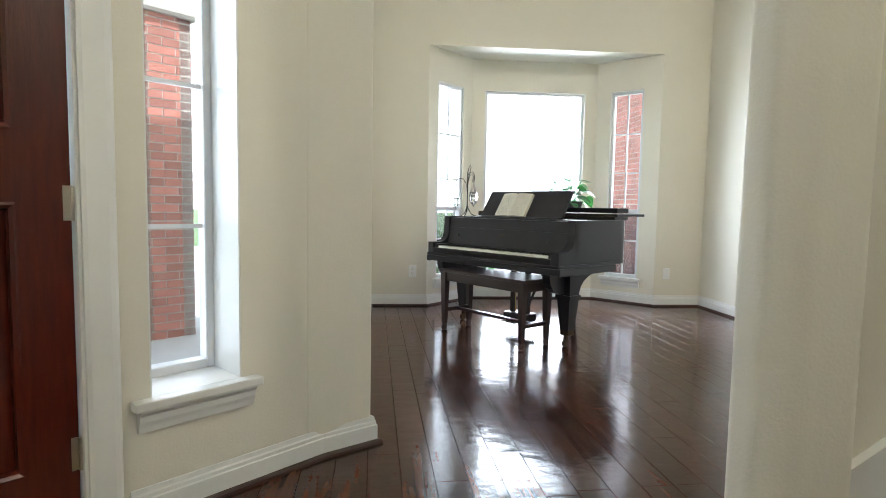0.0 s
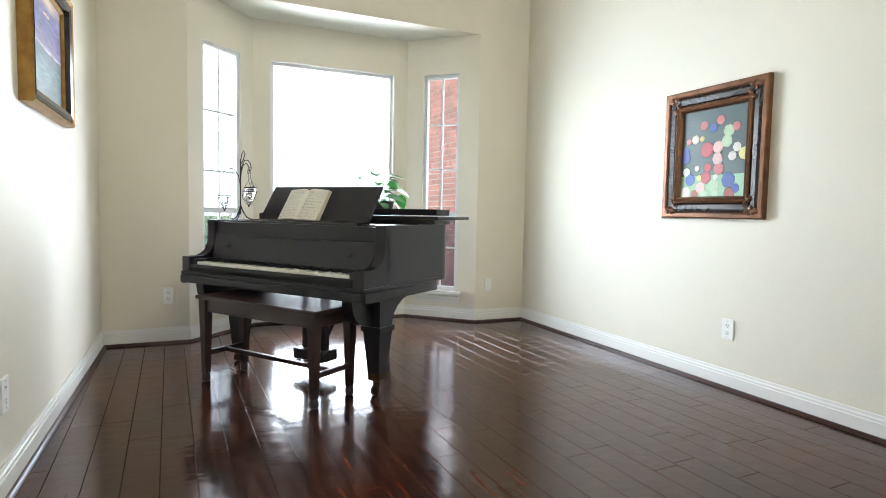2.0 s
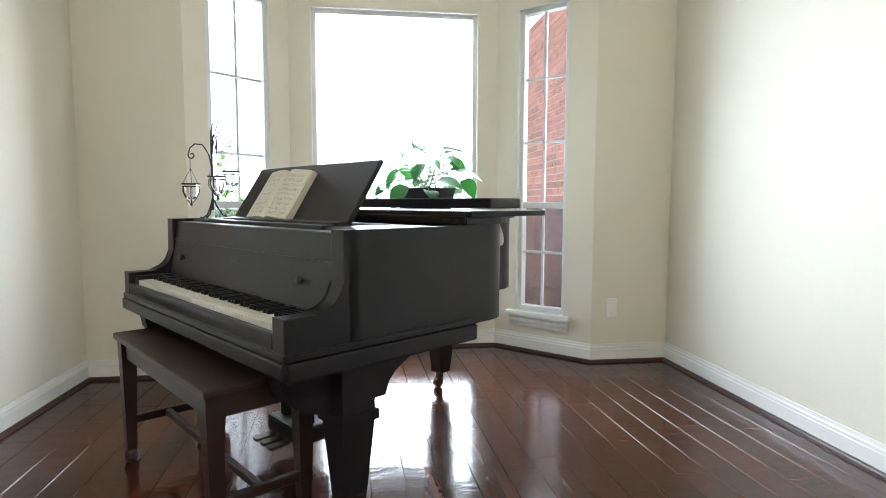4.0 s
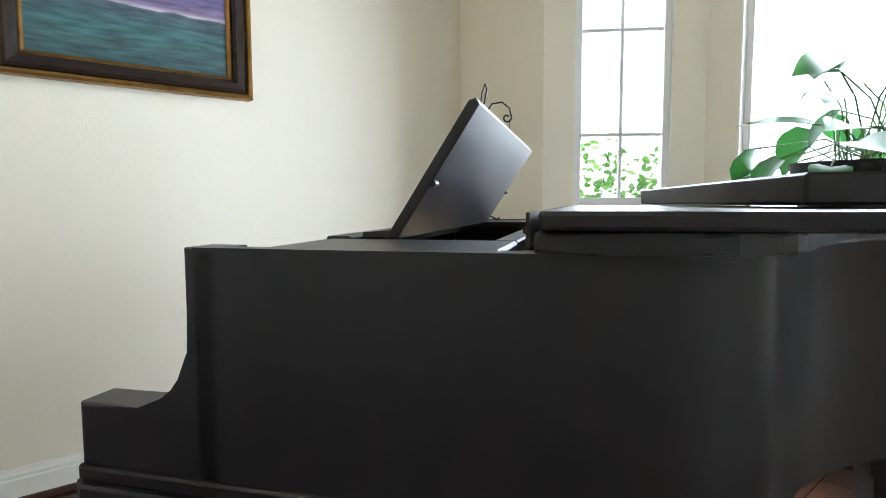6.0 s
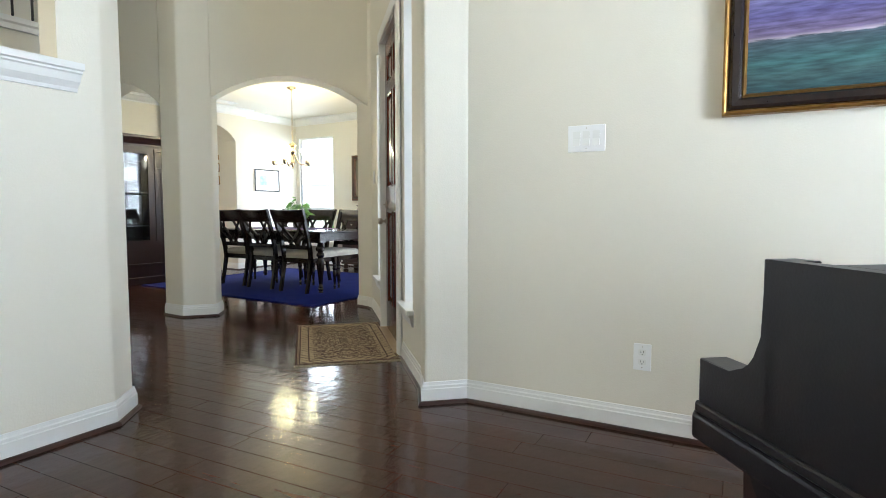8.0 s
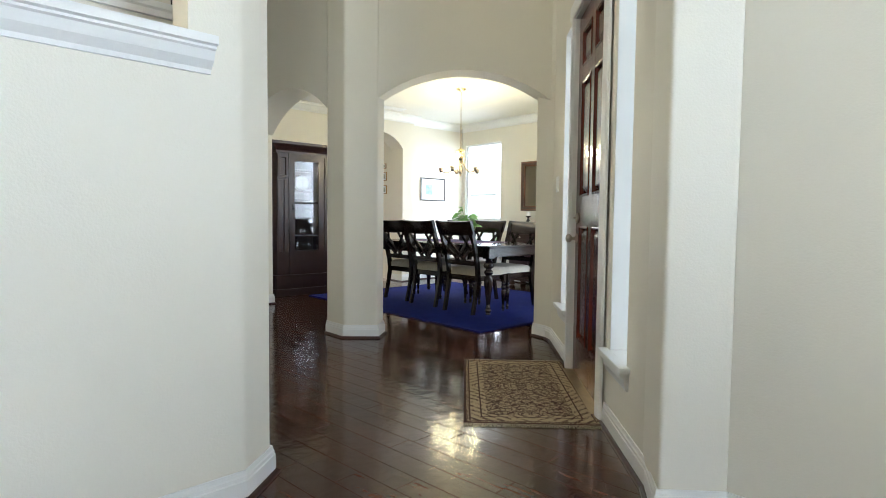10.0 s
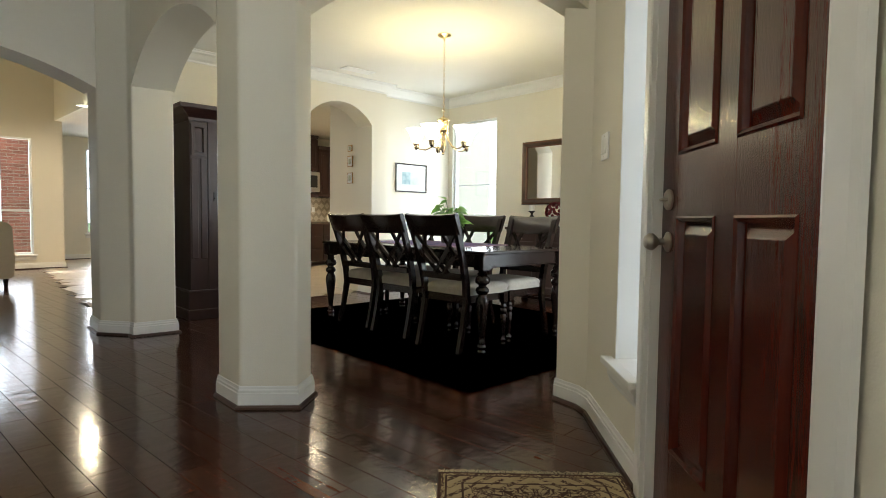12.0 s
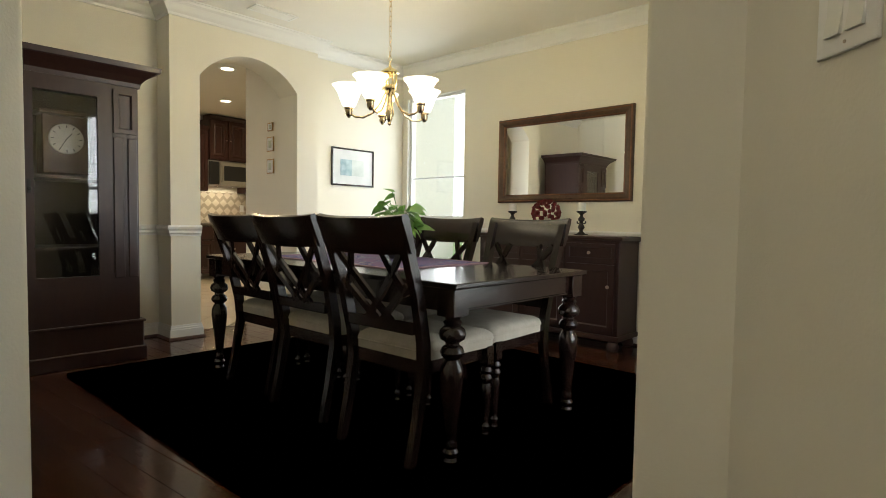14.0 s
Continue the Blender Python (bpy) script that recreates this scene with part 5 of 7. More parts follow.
def persian(name):
    """Beige ground with dark vines, a medallion and repeating borders."""
    m, n, l, p = mat_base(name)
    tc, sep = n.new("ShaderNodeTexCoord"), n.new("ShaderNodeSeparateXYZ")
    l.new(tc.outputs["Object"], sep.inputs[0])

    def node(op, a, b=None, c=None):
        q = n.new("ShaderNodeMath")
        q.operation = op
        for i, v in enumerate((a, b, c)):
            if v is None:
                continue
            if isinstance(v, (int, float)):
                q.inputs[i].default_value = v
            else:
                l.new(v, q.inputs[i])
        return q.outputs[0]

    ax, ay = node("ABSOLUTE", sep.outputs["X"]), node("ABSOLUTE", sep.outputs["Y"])
    edge = node("MINIMUM", node("SUBTRACT", 0.655, ax), node("SUBTRACT", 0.36, ay))
    cb = n.new("ShaderNodeCombineXYZ")
    l.new(ax, cb.inputs[0]), l.new(ay, cb.inputs[1])
    nz = n.new("ShaderNodeTexNoise")
    nz.inputs["Scale"].default_value, nz.inputs["Detail"].default_value, nz.inputs["Distortion"].default_value = 22.0, 3.0, 2.2
    l.new(cb.outputs[0], nz.inputs["Vector"])
    vo = n.new("ShaderNodeTexVoronoi")
    vo.feature = "DISTANCE_TO_EDGE"
    vo.inputs["Scale"].default_value = 26.0
    l.new(cb.outputs[0], vo.inputs["Vector"])
    vine = node("GREATER_THAN", node("ABSOLUTE", node("SUBTRACT", nz.outputs["Fac"], 0.5)), 0.045)
    cell = node("GREATER_THAN", vo.outputs["Distance"], 0.05)
    field = node("MULTIPLY", vine, cell)
    lines = node("GREATER_THAN", node("ABSOLUTE", node("SUBTRACT", node("MODULO", edge, 0.062), 0.031)), 0.004)
    stripe = node("GREATER_THAN", edge, 0.012)
    wv = node("GREATER_THAN", node("SINE", node("MULTIPLY", node("ADD", ax, ay), 95.0)), -0.2)
    inb = node("MULTIPLY", node("GREATER_THAN", edge, 0.025), node("LESS_THAN", edge, 0.125))
    bord = node("ADD", node("MULTIPLY", inb, node("MULTIPLY", lines, node("MAXIMUM", wv, field))), node("MULTIPLY", node("SUBTRACT", 1.0, inb), field))
    fac = node("MULTIPLY", bord, stripe)
    big = n.new("ShaderNodeTexNoise")
    big.inputs["Scale"].default_value = 9.0
    l.new(cb.outputs[0], big.inputs["Vector"])
    dark, light, mix = n.new("ShaderNodeMix"), n.new("ShaderNodeMix"), n.new("ShaderNodeMix")
    for q in (dark, light, mix):
        q.data_type = "RGBA"
    dark.inputs["A"].default_value, dark.inputs["B"].default_value = (0.03, 0.014, 0.010, 1), (0.10, 0.04, 0.025, 1)
    light.inputs["A"].default_value, light.inputs["B"].default_value = (0.50, 0.40, 0.24, 1), (0.40, 0.30, 0.17, 1)
    l.new(big.outputs["Fac"], dark.inputs["Factor"]), l.new(nz.outputs["Fac"], light.inputs["Factor"])
    l.new(fac, mix.inputs["Factor"]), l.new(dark.outputs["Result"], mix.inputs["A"]), l.new(light.outputs["Result"], mix.inputs["B"])
    l.new(mix.outputs["Result"], p.inputs["Base Color"])
    p.inputs["Roughness"].default_value = 0.95
    b, fn = n.new("ShaderNodeBump"), n.new("ShaderNodeTexNoise")
    fn.inputs["Scale"].default_value = 400.0
    l.new(tc.outputs["Object"], fn.inputs["Vector"])
    b.inputs["Strength"].default_value, b.inputs["Distance"].default_value = 0.6, 0.003
    l.new(fn.outputs["Fac"], b.inputs["Height"]), l.new(b.outputs[0], p.inputs["Normal"])
    return m


mat_rug = thing("door_mat", "small beige and brown oriental rug with cream fringe", "rug", pose(-0.762, -4.64, 0.001, 0, 0, 43))
bm = B()
box(bm, -0.655, 0.655, -0.36, 0.36, 0.0, 0.009, 0.003)
part("rug_surface", bm, persian("oriental_rug"), mat_rug)
FRINGE = surface("cream_fringe", (0.50, 0.44, 0.30), (0.40, 0.35, 0.24), rough=0.95, scale=80)
for sx in (-1, 1):
    bm = B()
    rf = random.Random(3)
    for i in range(150):
        y = -0.358 + i * 0.716 / 149
        x0, x1 = sx * 0.652, sx * (0.68 + rf.uniform(0, 0.018))
        tube(bm, [(x0, y, 0.006), ((x0 + x1) / 2, y + rf.uniform(-0.003, 0.003), 0.006), (x1, y + rf.uniform(-0.007, 0.007), 0.0025)], 0.0018, 4)
    part("fringe", bm, FRINGE, mat_rug)["kind"] = "stuff"

# stairs beyond the half wall
bm = B()
sweep(bm, [(3.6, -5.60), (0.75, -5.60)][::-1], [(0, 2.06), (0.02, 2.06), (0.024, 2.09), (0.035, 2.10), (0.035, 2.13), (-0.14, 2.13), (-0.14, 2.06)])
tagged(part("trim_stairs", bm, WHITE), "white cap trim on the stair wall", "trim", kind="structure")
RAILWOOD = surface("red_brown_rail_wood", (0.10, 0.03, 0.015), (0.06, 0.018, 0.01), rough=0.3, scale=10, stretch=(1, 6, 6))
railing = thing("stair_railing", "twisted black iron balusters under a brown wooden handrail", "railing", pose(0, 0, 0))
bm = B()
box(bm, 0.80, 3.55, -5.69, -5.62, 2.98, 3.04, 0.012, seg=2)
part("handrail", bm, RAILWOOD, railing)
rs = random.Random(9)
for i in range(26):
    x = 0.85 + i * 0.105
    bm = B()
    tube(bm, [(x, -5.655, 2.125), (x, -5.655, 2.99)], 0.007, 6)
    if i % 2:
        for a in range(4):
            tube(bm, [(x, -5.655, 2.32), (x + 0.018 * math.cos(a * 1.57), -5.655 + 0.018 * math.sin(a * 1.57), 2.36), (x, -5.655, 2.40)], 0.003, 4)
    else:
        tube(bm, [(x + 0.006 * math.cos(q), -5.655 + 0.006 * math.sin(q), 2.25 + q * 0.008) for q in [j * 0.8 for j in range(30)]], 0.004, 4)
    part("baluster", bm, IRON, railing)
rail2 = thing("stair_handrail", "sloping brown wooden handrail with an iron newel", "railing", pose(0, 0, 0))
bm = B()
tube(bm, [(1.60, -4.85, 1.50), (1.72, -4.85, 1.74), (1.9, -4.85, 2.10), (2.9, -4.85, 2.80)], 0.035, 10)
part("handrail", bm, RAILWOOD, rail2)
for x, z in ((1.76, 1.82), (1.98, 2.15), (2.2, 2.31), (2.45, 2.48)):
    bm = B()
    tube(bm, [(x, -4.85, 0.5), (x, -4.85, z)], 0.008, 6)
    part("baluster", bm, IRON, rail2)
TERRA = surface("terracotta", (0.42, 0.17, 0.07), (0.36, 0.15, 0.07), rough=0.85, scale=14, bump=0.2)
fp = thing("flower_pot", "terracotta pot with a leafy plant on the white ledge", "plant", pose(2.02, -4.56, 1.661))
bm = B()
lathe(bm, [(0.095, 0), (0.10, 0.01), (0.125, 0.11), (0.142, 0.115), (0.146, 0.165), (0.132, 0.168), (0.125, 0.14)], 32)
part("pot", bm, TERRA, fp, smooth=True)
bm = B()
lathe(bm, [(0.001, 0.145), (0.124, 0.145)], 24, caps=False)
part("soil", bm, SOIL, fp)
bm = B()
rs = random.Random(2)
for i in range(60):
    a, o = rs.uniform(0, 360), rs.uniform(0.02, 0.15)
    leaf(bm, pose(o * math.cos(radians(a)), o * math.sin(radians(a)), 0.15 + rs.uniform(0, 0.22), rs.uniform(-30, 50), rs.uniform(-30, 30), a - 90), 0.07, 0.022, 0.3)
part("foliage", bm, LEAF, fp)
bm = B()
front_poly(bm, [(1.17, 0.02), (3.6, 1.72), (3.6, 2.06), (1.17, 0.44)], -4.645, -4.622)
tagged(part("trim_stair_skirt", bm, WHITE), "white stair skirting board", "trim", kind="structure")
for i in range(10):
    bm = B()
    box(bm, 1.06 + i * 0.27, 1.36 + i * 0.27, -5.595, -4.65, 0.18 * i, 0.18 * (i + 1) - 0.03)
    box(bm, 1.03 + i * 0.27, 1.36 + i * 0.27, -5.598, -4.648, 0.18 * (i + 1) - 0.03, 0.18 * (i + 1), 0.008)
    tagged(part("stair_step_" + str(i + 1), bm, FLOOR), "dark wooden stair step", "step", kind="structure")

# ---- dining room ----
def dm(x, y, z=0.0, rz=0.0):
    return DROT @ pose(x, y, z, 0, 0, rz)


rug = thing("dining_rug", "plain navy blue pile rug under the dining table", "rug", pose(-3.251, -7.49, 0.001, 0, 0, -2.6))
bm = B()
box(bm, -1.32, 1.32, -1.60, 1.60, 0, 0.012, 0.004, seg=2)
part("rug_surface", bm, RUG, rug)
bm = B()
sweep(bm, [(-1.322, -1.602), (1.322, -1.602), (1.322, 1.602), (-1.322, 1.602)], [(-0.004, 0.0), (0.008, 0.0), (0.008, 0.0135), (-0.004, 0.0135)], closed=True)
part("binding", bm, RUG, rug)

TABLE_LEG = [(0.026, 0.0), (0.03, 0.006), (0.024, 0.02), (0.032, 0.035), (0.034, 0.045), (0.026, 0.06), (0.030, 0.075), (0.022, 0.095), (0.024, 0.12), (0.032, 0.20), (0.044, 0.30), (0.050, 0.36), (0.048, 0.40), (0.036, 0.425), (0.030, 0.435),
             (0.046, 0.45), (0.052, 0.465), (0.044, 0.485), (0.030, 0.495), (0.030, 0.505), (0.052, 0.52), (0.058, 0.54), (0.052, 0.56), (0.034, 0.575), (0.040, 0.59), (0.030, 0.60), (0.036, 0.615)]
table = thing("dining_table", "long dark espresso wood dining table with turned legs", "table", dm(-3.19, -7.625, 0.0135))
bm = B()
box(bm, -0.525, 0.525, -1.115, 1.115, 0.732, 0.757, 0.008, seg=3)
part("tabletop", bm, DINEWOOD, table)
for i, (x, y) in enumerate(((-0.465, -1.045), (0.465, -1.045), (0.465, 1.045), (-0.465, 1.045))):
    bm = B()
    lathe(bm, TABLE_LEG, 22, pose(x, y, 0))
    box(bm, x - 0.048, x + 0.048, y - 0.048, y + 0.048, 0.615, 0.732, 0.004)
    part("leg", bm, DINEWOOD, table, smooth=True)
for x0, x1, y0, y1 in ((-0.417, 0.417, -1.07, -1.045), (-0.417, 0.417, 1.045, 1.07), (-0.49, -0.465, -0.997, 0.997), (0.465, 0.49, -0.997, 0.997)):
    bm = B()
    box(bm, x0, x1, y0, y1, 0.635, 0.732, 0.003)
    part("apron", bm, DINEWOOD, table)
    bm = B()
    box(bm, x0, x1, y0 - 0.004, y1 + 0.004, 0.632, 0.642, 0.002)
    part("apron_bead", bm, DINEWOOD, table)


def cloth_mat():
    m, n, l, p = mat_base("patterned_blue_cloth")
    tc, vo, nz, cr = n.new("ShaderNodeTexCoord"), n.new("ShaderNodeTexVoronoi"), n.new("ShaderNodeTexNoise"), n.new("ShaderNodeValToRGB")
    vo.inputs["Scale"].default_value, nz.inputs["Scale"].default_value, nz.inputs["Distortion"].default_value = 11.0, 14.0, 1.5
    l.new(tc.outputs["Object"], vo.inputs["Vector"]), l.new(tc.outputs["Object"], nz.inputs["Vector"])
    add = n.new("ShaderNodeMath")
    l.new(vo.outputs["Distance"], add.inputs[0]), l.new(nz.outputs["Fac"], add.inputs[1])
    e = cr.color_ramp.elements
    cr.color_ramp.interpolation = "CONSTANT"
    e[0].position, e[0].color = 0.0, (0.03, 0.03, 0.16, 1)
    e[1].position, e[1].color = 0.78, (0.30, 0.28, 0.30, 1)
    for pos, c in ((0.88, (0.05, 0.05, 0.20, 1)), (1.0, (0.15, 0.09, 0.20, 1))):
        e.new(pos).color = c
    l.new(add.outputs[0], cr.inputs[0]), l.new(cr.outputs[0], p.inputs["Base Color"])
    p.inputs["Roughness"].default_value = 0.9
    return m


cloth = thing("table_runner", "blue patterned cloth with a pale red hem on the table", "tablecloth", dm(-3.265, -7.75, 0.7715, 0))
bm = B()
box(bm, -0.36, 0.36, -0.62, 0.62, 0, 0.004, 0.001)
part("cloth", bm, cloth_mat(), cloth)
bm = B()
sweep(bm, [(-0.36, -0.62), (0.36, -0.62), (0.36, 0.62), (-0.36, 0.62)], [(-0.012, 0.0), (0.012, 0.0), (0.012, 0.0055), (-0.012, 0.0055)], closed=True)
part("hem", bm, surface("pale_red_hem", (0.32, 0.20, 0.24), rough=0.9, scale=60), cloth)

DLEAF = surface("bright_green_leaf", (0.10, 0.26, 0.04), (0.30, 0.42, 0.14), rough=0.4, scale=30, per_island=0.3)
translucent(DLEAF, 0.3, (0.2, 0.5, 0.08))
pothos(0.10, 0.12, 0.776, 64, 0.15, 8, dm(-3.46, -7.70, 0), "table_plant", "leafy green plant in a dark bowl on the table", size=0.085, hang=False, leaf_mat=DLEAF, height=0.33)


# a dining chair, facing +y, its back legs near y = 0
def dining_chair(label):
    ch = thing("dining_chair", label, "chair", None, "chairs round the table")
    lean = lambda z: -0.02 - max(0, z - 0.45) * 0.20 - max(0, z - 0.75) * 0.10
    for sx in (-1, 1):
        bm = B()
        pts = [(sx * 0.222, -0.075, 0.0), (sx * 0.222, -0.035, 0.18), (sx * 0.222, 0.0, 0.38), (sx * 0.226, lean(0.5) + 0.02, 0.50), (sx * 0.232, lean(0.7) + 0.015, 0.70), (sx * 0.238, lean(0.9), 0.90), (sx * 0.242, lean(1.02), 1.0)]
        rings = []
        for i, (x, y, z) in enumerate(pts):
            w, d = (0.017, 0.020) if i < 2 else (0.02, 0.023)
            rings.append([bm.verts.new((x + a * w, y + b * d, z)) for a, b in ((-1, -1), (1, -1), (1, 1), (-1, 1))])
        for a, b in zip(rings, rings[1:]):
            for i in range(4):
                bm.faces.new((a[i], a[(i + 1) % 4], b[(i + 1) % 4], b[i]))
        bm.faces.new(rings[0][::-1]), bm.faces.new(rings[-1])
        part("back_post", bm, DINEWOOD, ch, smooth=True)
        bm = B()
        lathe(bm, [(0.014, 0.0), (0.018, 0.004), (0.013, 0.02), (0.020, 0.04), (0.013, 0.055), (0.015, 0.08), (0.022, 0.17), (0.026, 0.22), (0.018, 0.245), (0.027, 0.26), (0.027, 0.275), (0.018, 0.29), (0.027, 0.305), (0.020, 0.325), (0.026, 0.335)], 16, pose(sx * 0.228, 0.425, 0))
        box(bm, sx * 0.228 - 0.025, sx * 0.228 + 0.025, 0.40, 0.45, 0.335, 0.425, 0.003)
        part("front_leg", bm, DINEWOOD, ch, smooth=True)
    bm = B()
    cres = []
    for i in range(13):
        f = i / 12 * 2 - 1
        x = f * 0.272
        cv = 0.035 * (1 - f * f)
        z0, z1 = 0.865 + 0.012 * f * f, 1.005 + 0.012 * abs(f) ** 3
        cres.append([bm.verts.new((x, lean(z0) - cv - 0.013, z0)), bm.verts.new((x, lean(z0) - cv + 0.013, z0)), bm.verts.new((x, lean(z1) - cv + 0.014, z1)), bm.verts.new((x, lean(z1) - cv - 0.004, z1 + 0.016)), bm.verts.new((x, lean(z1) - cv - 0.028, z1 + 0.008)), bm.verts.new((x, lean(z1) - cv - 0.024, z1 - 0.014))])
    for a, b in zip(cres, cres[1:]):
        for i in range(6):
            bm.faces.new((a[i], a[(i + 1) % 6], b[(i + 1) % 6], b[i]))
    bm.faces.new(cres[0][::-1]), bm.faces.new(cres[-1])
    part("top_rail", bm, DINEWOOD, ch, smooth=True)
    bm = B()
    box(bm, -0.205, 0.205, lean(0.56) - 0.014, lean(0.56) + 0.010, 0.535, 0.585, 0.004)
    part("lower_rail", bm, DINEWOOD, ch)

    def slat(p, q, bow=0.0):
        bm = B()
        rings = []
        for i in range(9):
            f = i / 8
            x, z = p[0] + (q[0] - p[0]) * f, p[1] + (q[1] - p[1]) * f
            x += bow * math.sin(math.pi * f)
            y = lean(z) - 0.012 * (1 - (x / 0.25) ** 2) * (z - 0.5) * 3
            dx, dz = q[0] - p[0], q[1] - p[1]
            L = math.hypot(dx, dz)
            ox, oz = -dz / L * 0.014, dx / L * 0.014
            rings.append([bm.verts.new((x - ox, y - 0.009, z - oz)), bm.verts.new((x + ox, y - 0.009, z + oz)), bm.verts.new((x + ox, y + 0.009, z + oz)), bm.verts.new((x - ox, y + 0.009, z - oz))])
        for a, b in zip(rings, rings[1:]):
            for i in range(4):
                bm.faces.new((a[i], a[(i + 1) % 4], b[(i + 1) % 4], b[i]))
        bm.faces.new(rings[0][::-1]), bm.faces.new(rings[-1])
        part("lattice_slat", bm, DINEWOOD, ch)

    for sx in (-1, 1):
        slat((sx * 0.20, 0.875), (-sx * 0.075, 0.58), sx * 0.01)
        slat((sx * 0.10, 0.875), (sx * 0.195, 0.70), -sx * 0.01)
        slat((sx * 0.02, 0.58), (sx * 0.20, 0.74), 0)
    bm = B()
    for a, b, y0, y1 in ((-0.20, 0.20, 0.425, 0.445), (-0.19, 0.19, -0.005, 0.015)):
        box(bm, a, b, y0, y1, 0.36, 0.42, 0.003)
    for x in (-0.22, 0.20):
        box(bm, x, x + 0.02, 0.01, 0.43, 0.36, 0.42, 0.003)
    part("seat_frame", bm, DINEWOOD, ch)
    bm = B()
    prism(bm, rounded([(-0.225, 0.0), (0.225, 0.0), (0.25, 0.47), (-0.25, 0.47)], 0.05, 6), 0.42, 0.455)
    top = rounded([(-0.225, 0.0), (0.225, 0.0), (0.25, 0.47), (-0.25, 0.47)], 0.05, 6)
    prev = [bm.verts.new((x, y, 0.4545)) for x, y in top]
    for s, z in ((1.012, 0.465), (0.985, 0.482), (0.90, 0.496), (0.70, 0.504), (0.35, 0.507)):
        cur = [bm.verts.new((x * s, 0.235 + (y - 0.235) * s, z)) for x, y in top]
        for i in range(len(top)):
            j = (i + 1) % len(top)
            bm.faces.new((prev[i], prev[j], cur[j], cur[i]))
        prev = cur
    bm.faces.new(prev)
    cushion = part("seat_cushion", bm, SEAT, ch, "woven beige upholstered seat", smooth=True)
    bm = B()
    tube(bm, [(x * 1.005, 0.235 + (y - 0.235) * 1.005, 0.459) for x, y in top] + [(top[0][0] * 1.005, top[0][1], 0.459)], 0.004, 6)
    part("piping", bm, SEAT, cushion)
    return ch


first = dining_chair("dark espresso dining chair with lattice back and beige seat")
first.matrix_basis = dm(-2.64, -6.887, 0.0135, 91.5)
for x, y, r in ((-2.69, -7.562, 91), (-2.725, -8.145, 91), (-3.605, -6.93, -90), (-3.635, -7.58, -89), (-3.655, -8.17, -90)):
    copy_thing(first, dm(x, y, 0.0135, r))

# sideboard along the west wall, its front towards +x
sb = thing("sideboard", "dark wood sideboard with drawers and panelled doors", "cabinet", dm(-5.33, -7.72, 0, 0))
bm = B()
box(bm, -0.18, 0.175, -0.70, 0.70, 0.10, 0.875, 0.004)
part("body", bm, CABWOOD, sb)
bm = B()
box(bm, -0.195, 0.20, -0.73, 0.73, 0.885, 0.915, 0.008, seg=2)
box(bm, -0.185, 0.188, -0.715, 0.715, 0.870, 0.886, 0.004)
part("top", bm, CABWOOD, sb)
bm = B()
box(bm, -0.185, 0.192, -0.715, 0.715, 0.085, 0.125, 0.008, seg=2)
part("plinth", bm, CABWOOD, sb)
for x in (-0.13, 0.14):
    for y in (-0.65, 0.65):
        bm = B()
        lathe(bm, [(0.02, 0), (0.04, 0.008), (0.048, 0.035), (0.04, 0.065), (0.03, 0.075), (0.035, 0.088)], 18, pose(x, y, 0))
        part("bun_foot", bm, CABWOOD, sb, smooth=True)
TX = Matrix(((0, 1, 0, 0.175), (1, 0, 0, 0), (0, 0, 1, 0), (0, 0, 0, 1)))
for i in range(3):
    yc = -0.455 + i * 0.455
    for z0, z1, nm in ((0.71, 0.855, "drawer"), (0.145, 0.69, "cabinet_door")):
        bm = B()
        h = z1 - z0
        m = TX @ Matrix.Translation((yc, 0, (z0 + z1) / 2))
        box(bm, -0.215, 0.215, 0.0, 0.012, -h / 2, h / 2)
        mitred(bm, 0.43, h, [(0, 0.012), (0.0, 0.020), (0.028 if nm == "drawer" else 0.05, 0.020), (0.034 if nm == "drawer" else 0.06, 0.012)])
        bmesh.ops.transform(bm, matrix=m, verts=bm.verts[:])
        dr = part(nm, bm, CABWOOD, sb)
        bm = B()
        lathe(bm, [(0.008, 0), (0.006, 0.01), (0.014, 0.018), (0.014, 0.024), (0.001, 0.028)], 14, m @ pose(0 if nm == "drawer" else 0.17, 0.018, 0 if nm == "drawer" else 0.1, -90, 0, 0), caps=False)
        part("knob", bm, NICKEL, dr, "small metal knob")
WAX = surface("white_wax", (0.78, 0.76, 0.70), rough=0.5)
for k, y in enumerate((-8.17, -7.45)):
    cs = thing("candlestick", "carved black candlestick with a white pillar candle", "candlestick", dm(-5.32, y, 0.915), "candlesticks")
    bm = B()
    box(bm, -0.045, 0.045, -0.045, 0.045, 0, 0.012, 0.004)
    lathe(bm, [(0.035, 0.012), (0.028, 0.022), (0.014, 0.035), (0.018, 0.05), (0.03, 0.065), (0.022, 0.085), (0.012, 0.10), (0.016, 0.115), (0.030, 0.13), (0.020, 0.15), (0.012, 0.165), (0.018, 0.18), (0.042, 0.195), (0.044, 0.205), (0.036, 0.207)], 18)
    part("stem", bm, IRON, cs, smooth=True)
    for sx in (-1, 1):
        bm = B()
        tube(bm, [(q[0], q[1], q[2]) for q in spiral(sx * 0.03, 0.115, 0.026, 0.008, 90, 90 + sx * 300, 14)], 0.006, 6, pose(0, 0, 0, 0, 0, 90))
        part("scroll", bm, IRON, cs)
    bm = B()
    lathe(bm, [(0.035, 0.205), (0.036, 0.21), (0.036, 0.272), (0.033, 0.276), (0.010, 0.272)], 22)
    tube(bm, [(0, 0, 0.27), (0.002, 0, 0.285)], 0.0015, 5)
    part("candle", bm, WAX, cs, smooth=True)
vase = thing("red_flower_vase", "round bunch of dark red silk roses in a black vase", "flowers", dm(-5.30, -7.79, 0.915))
bm = B()
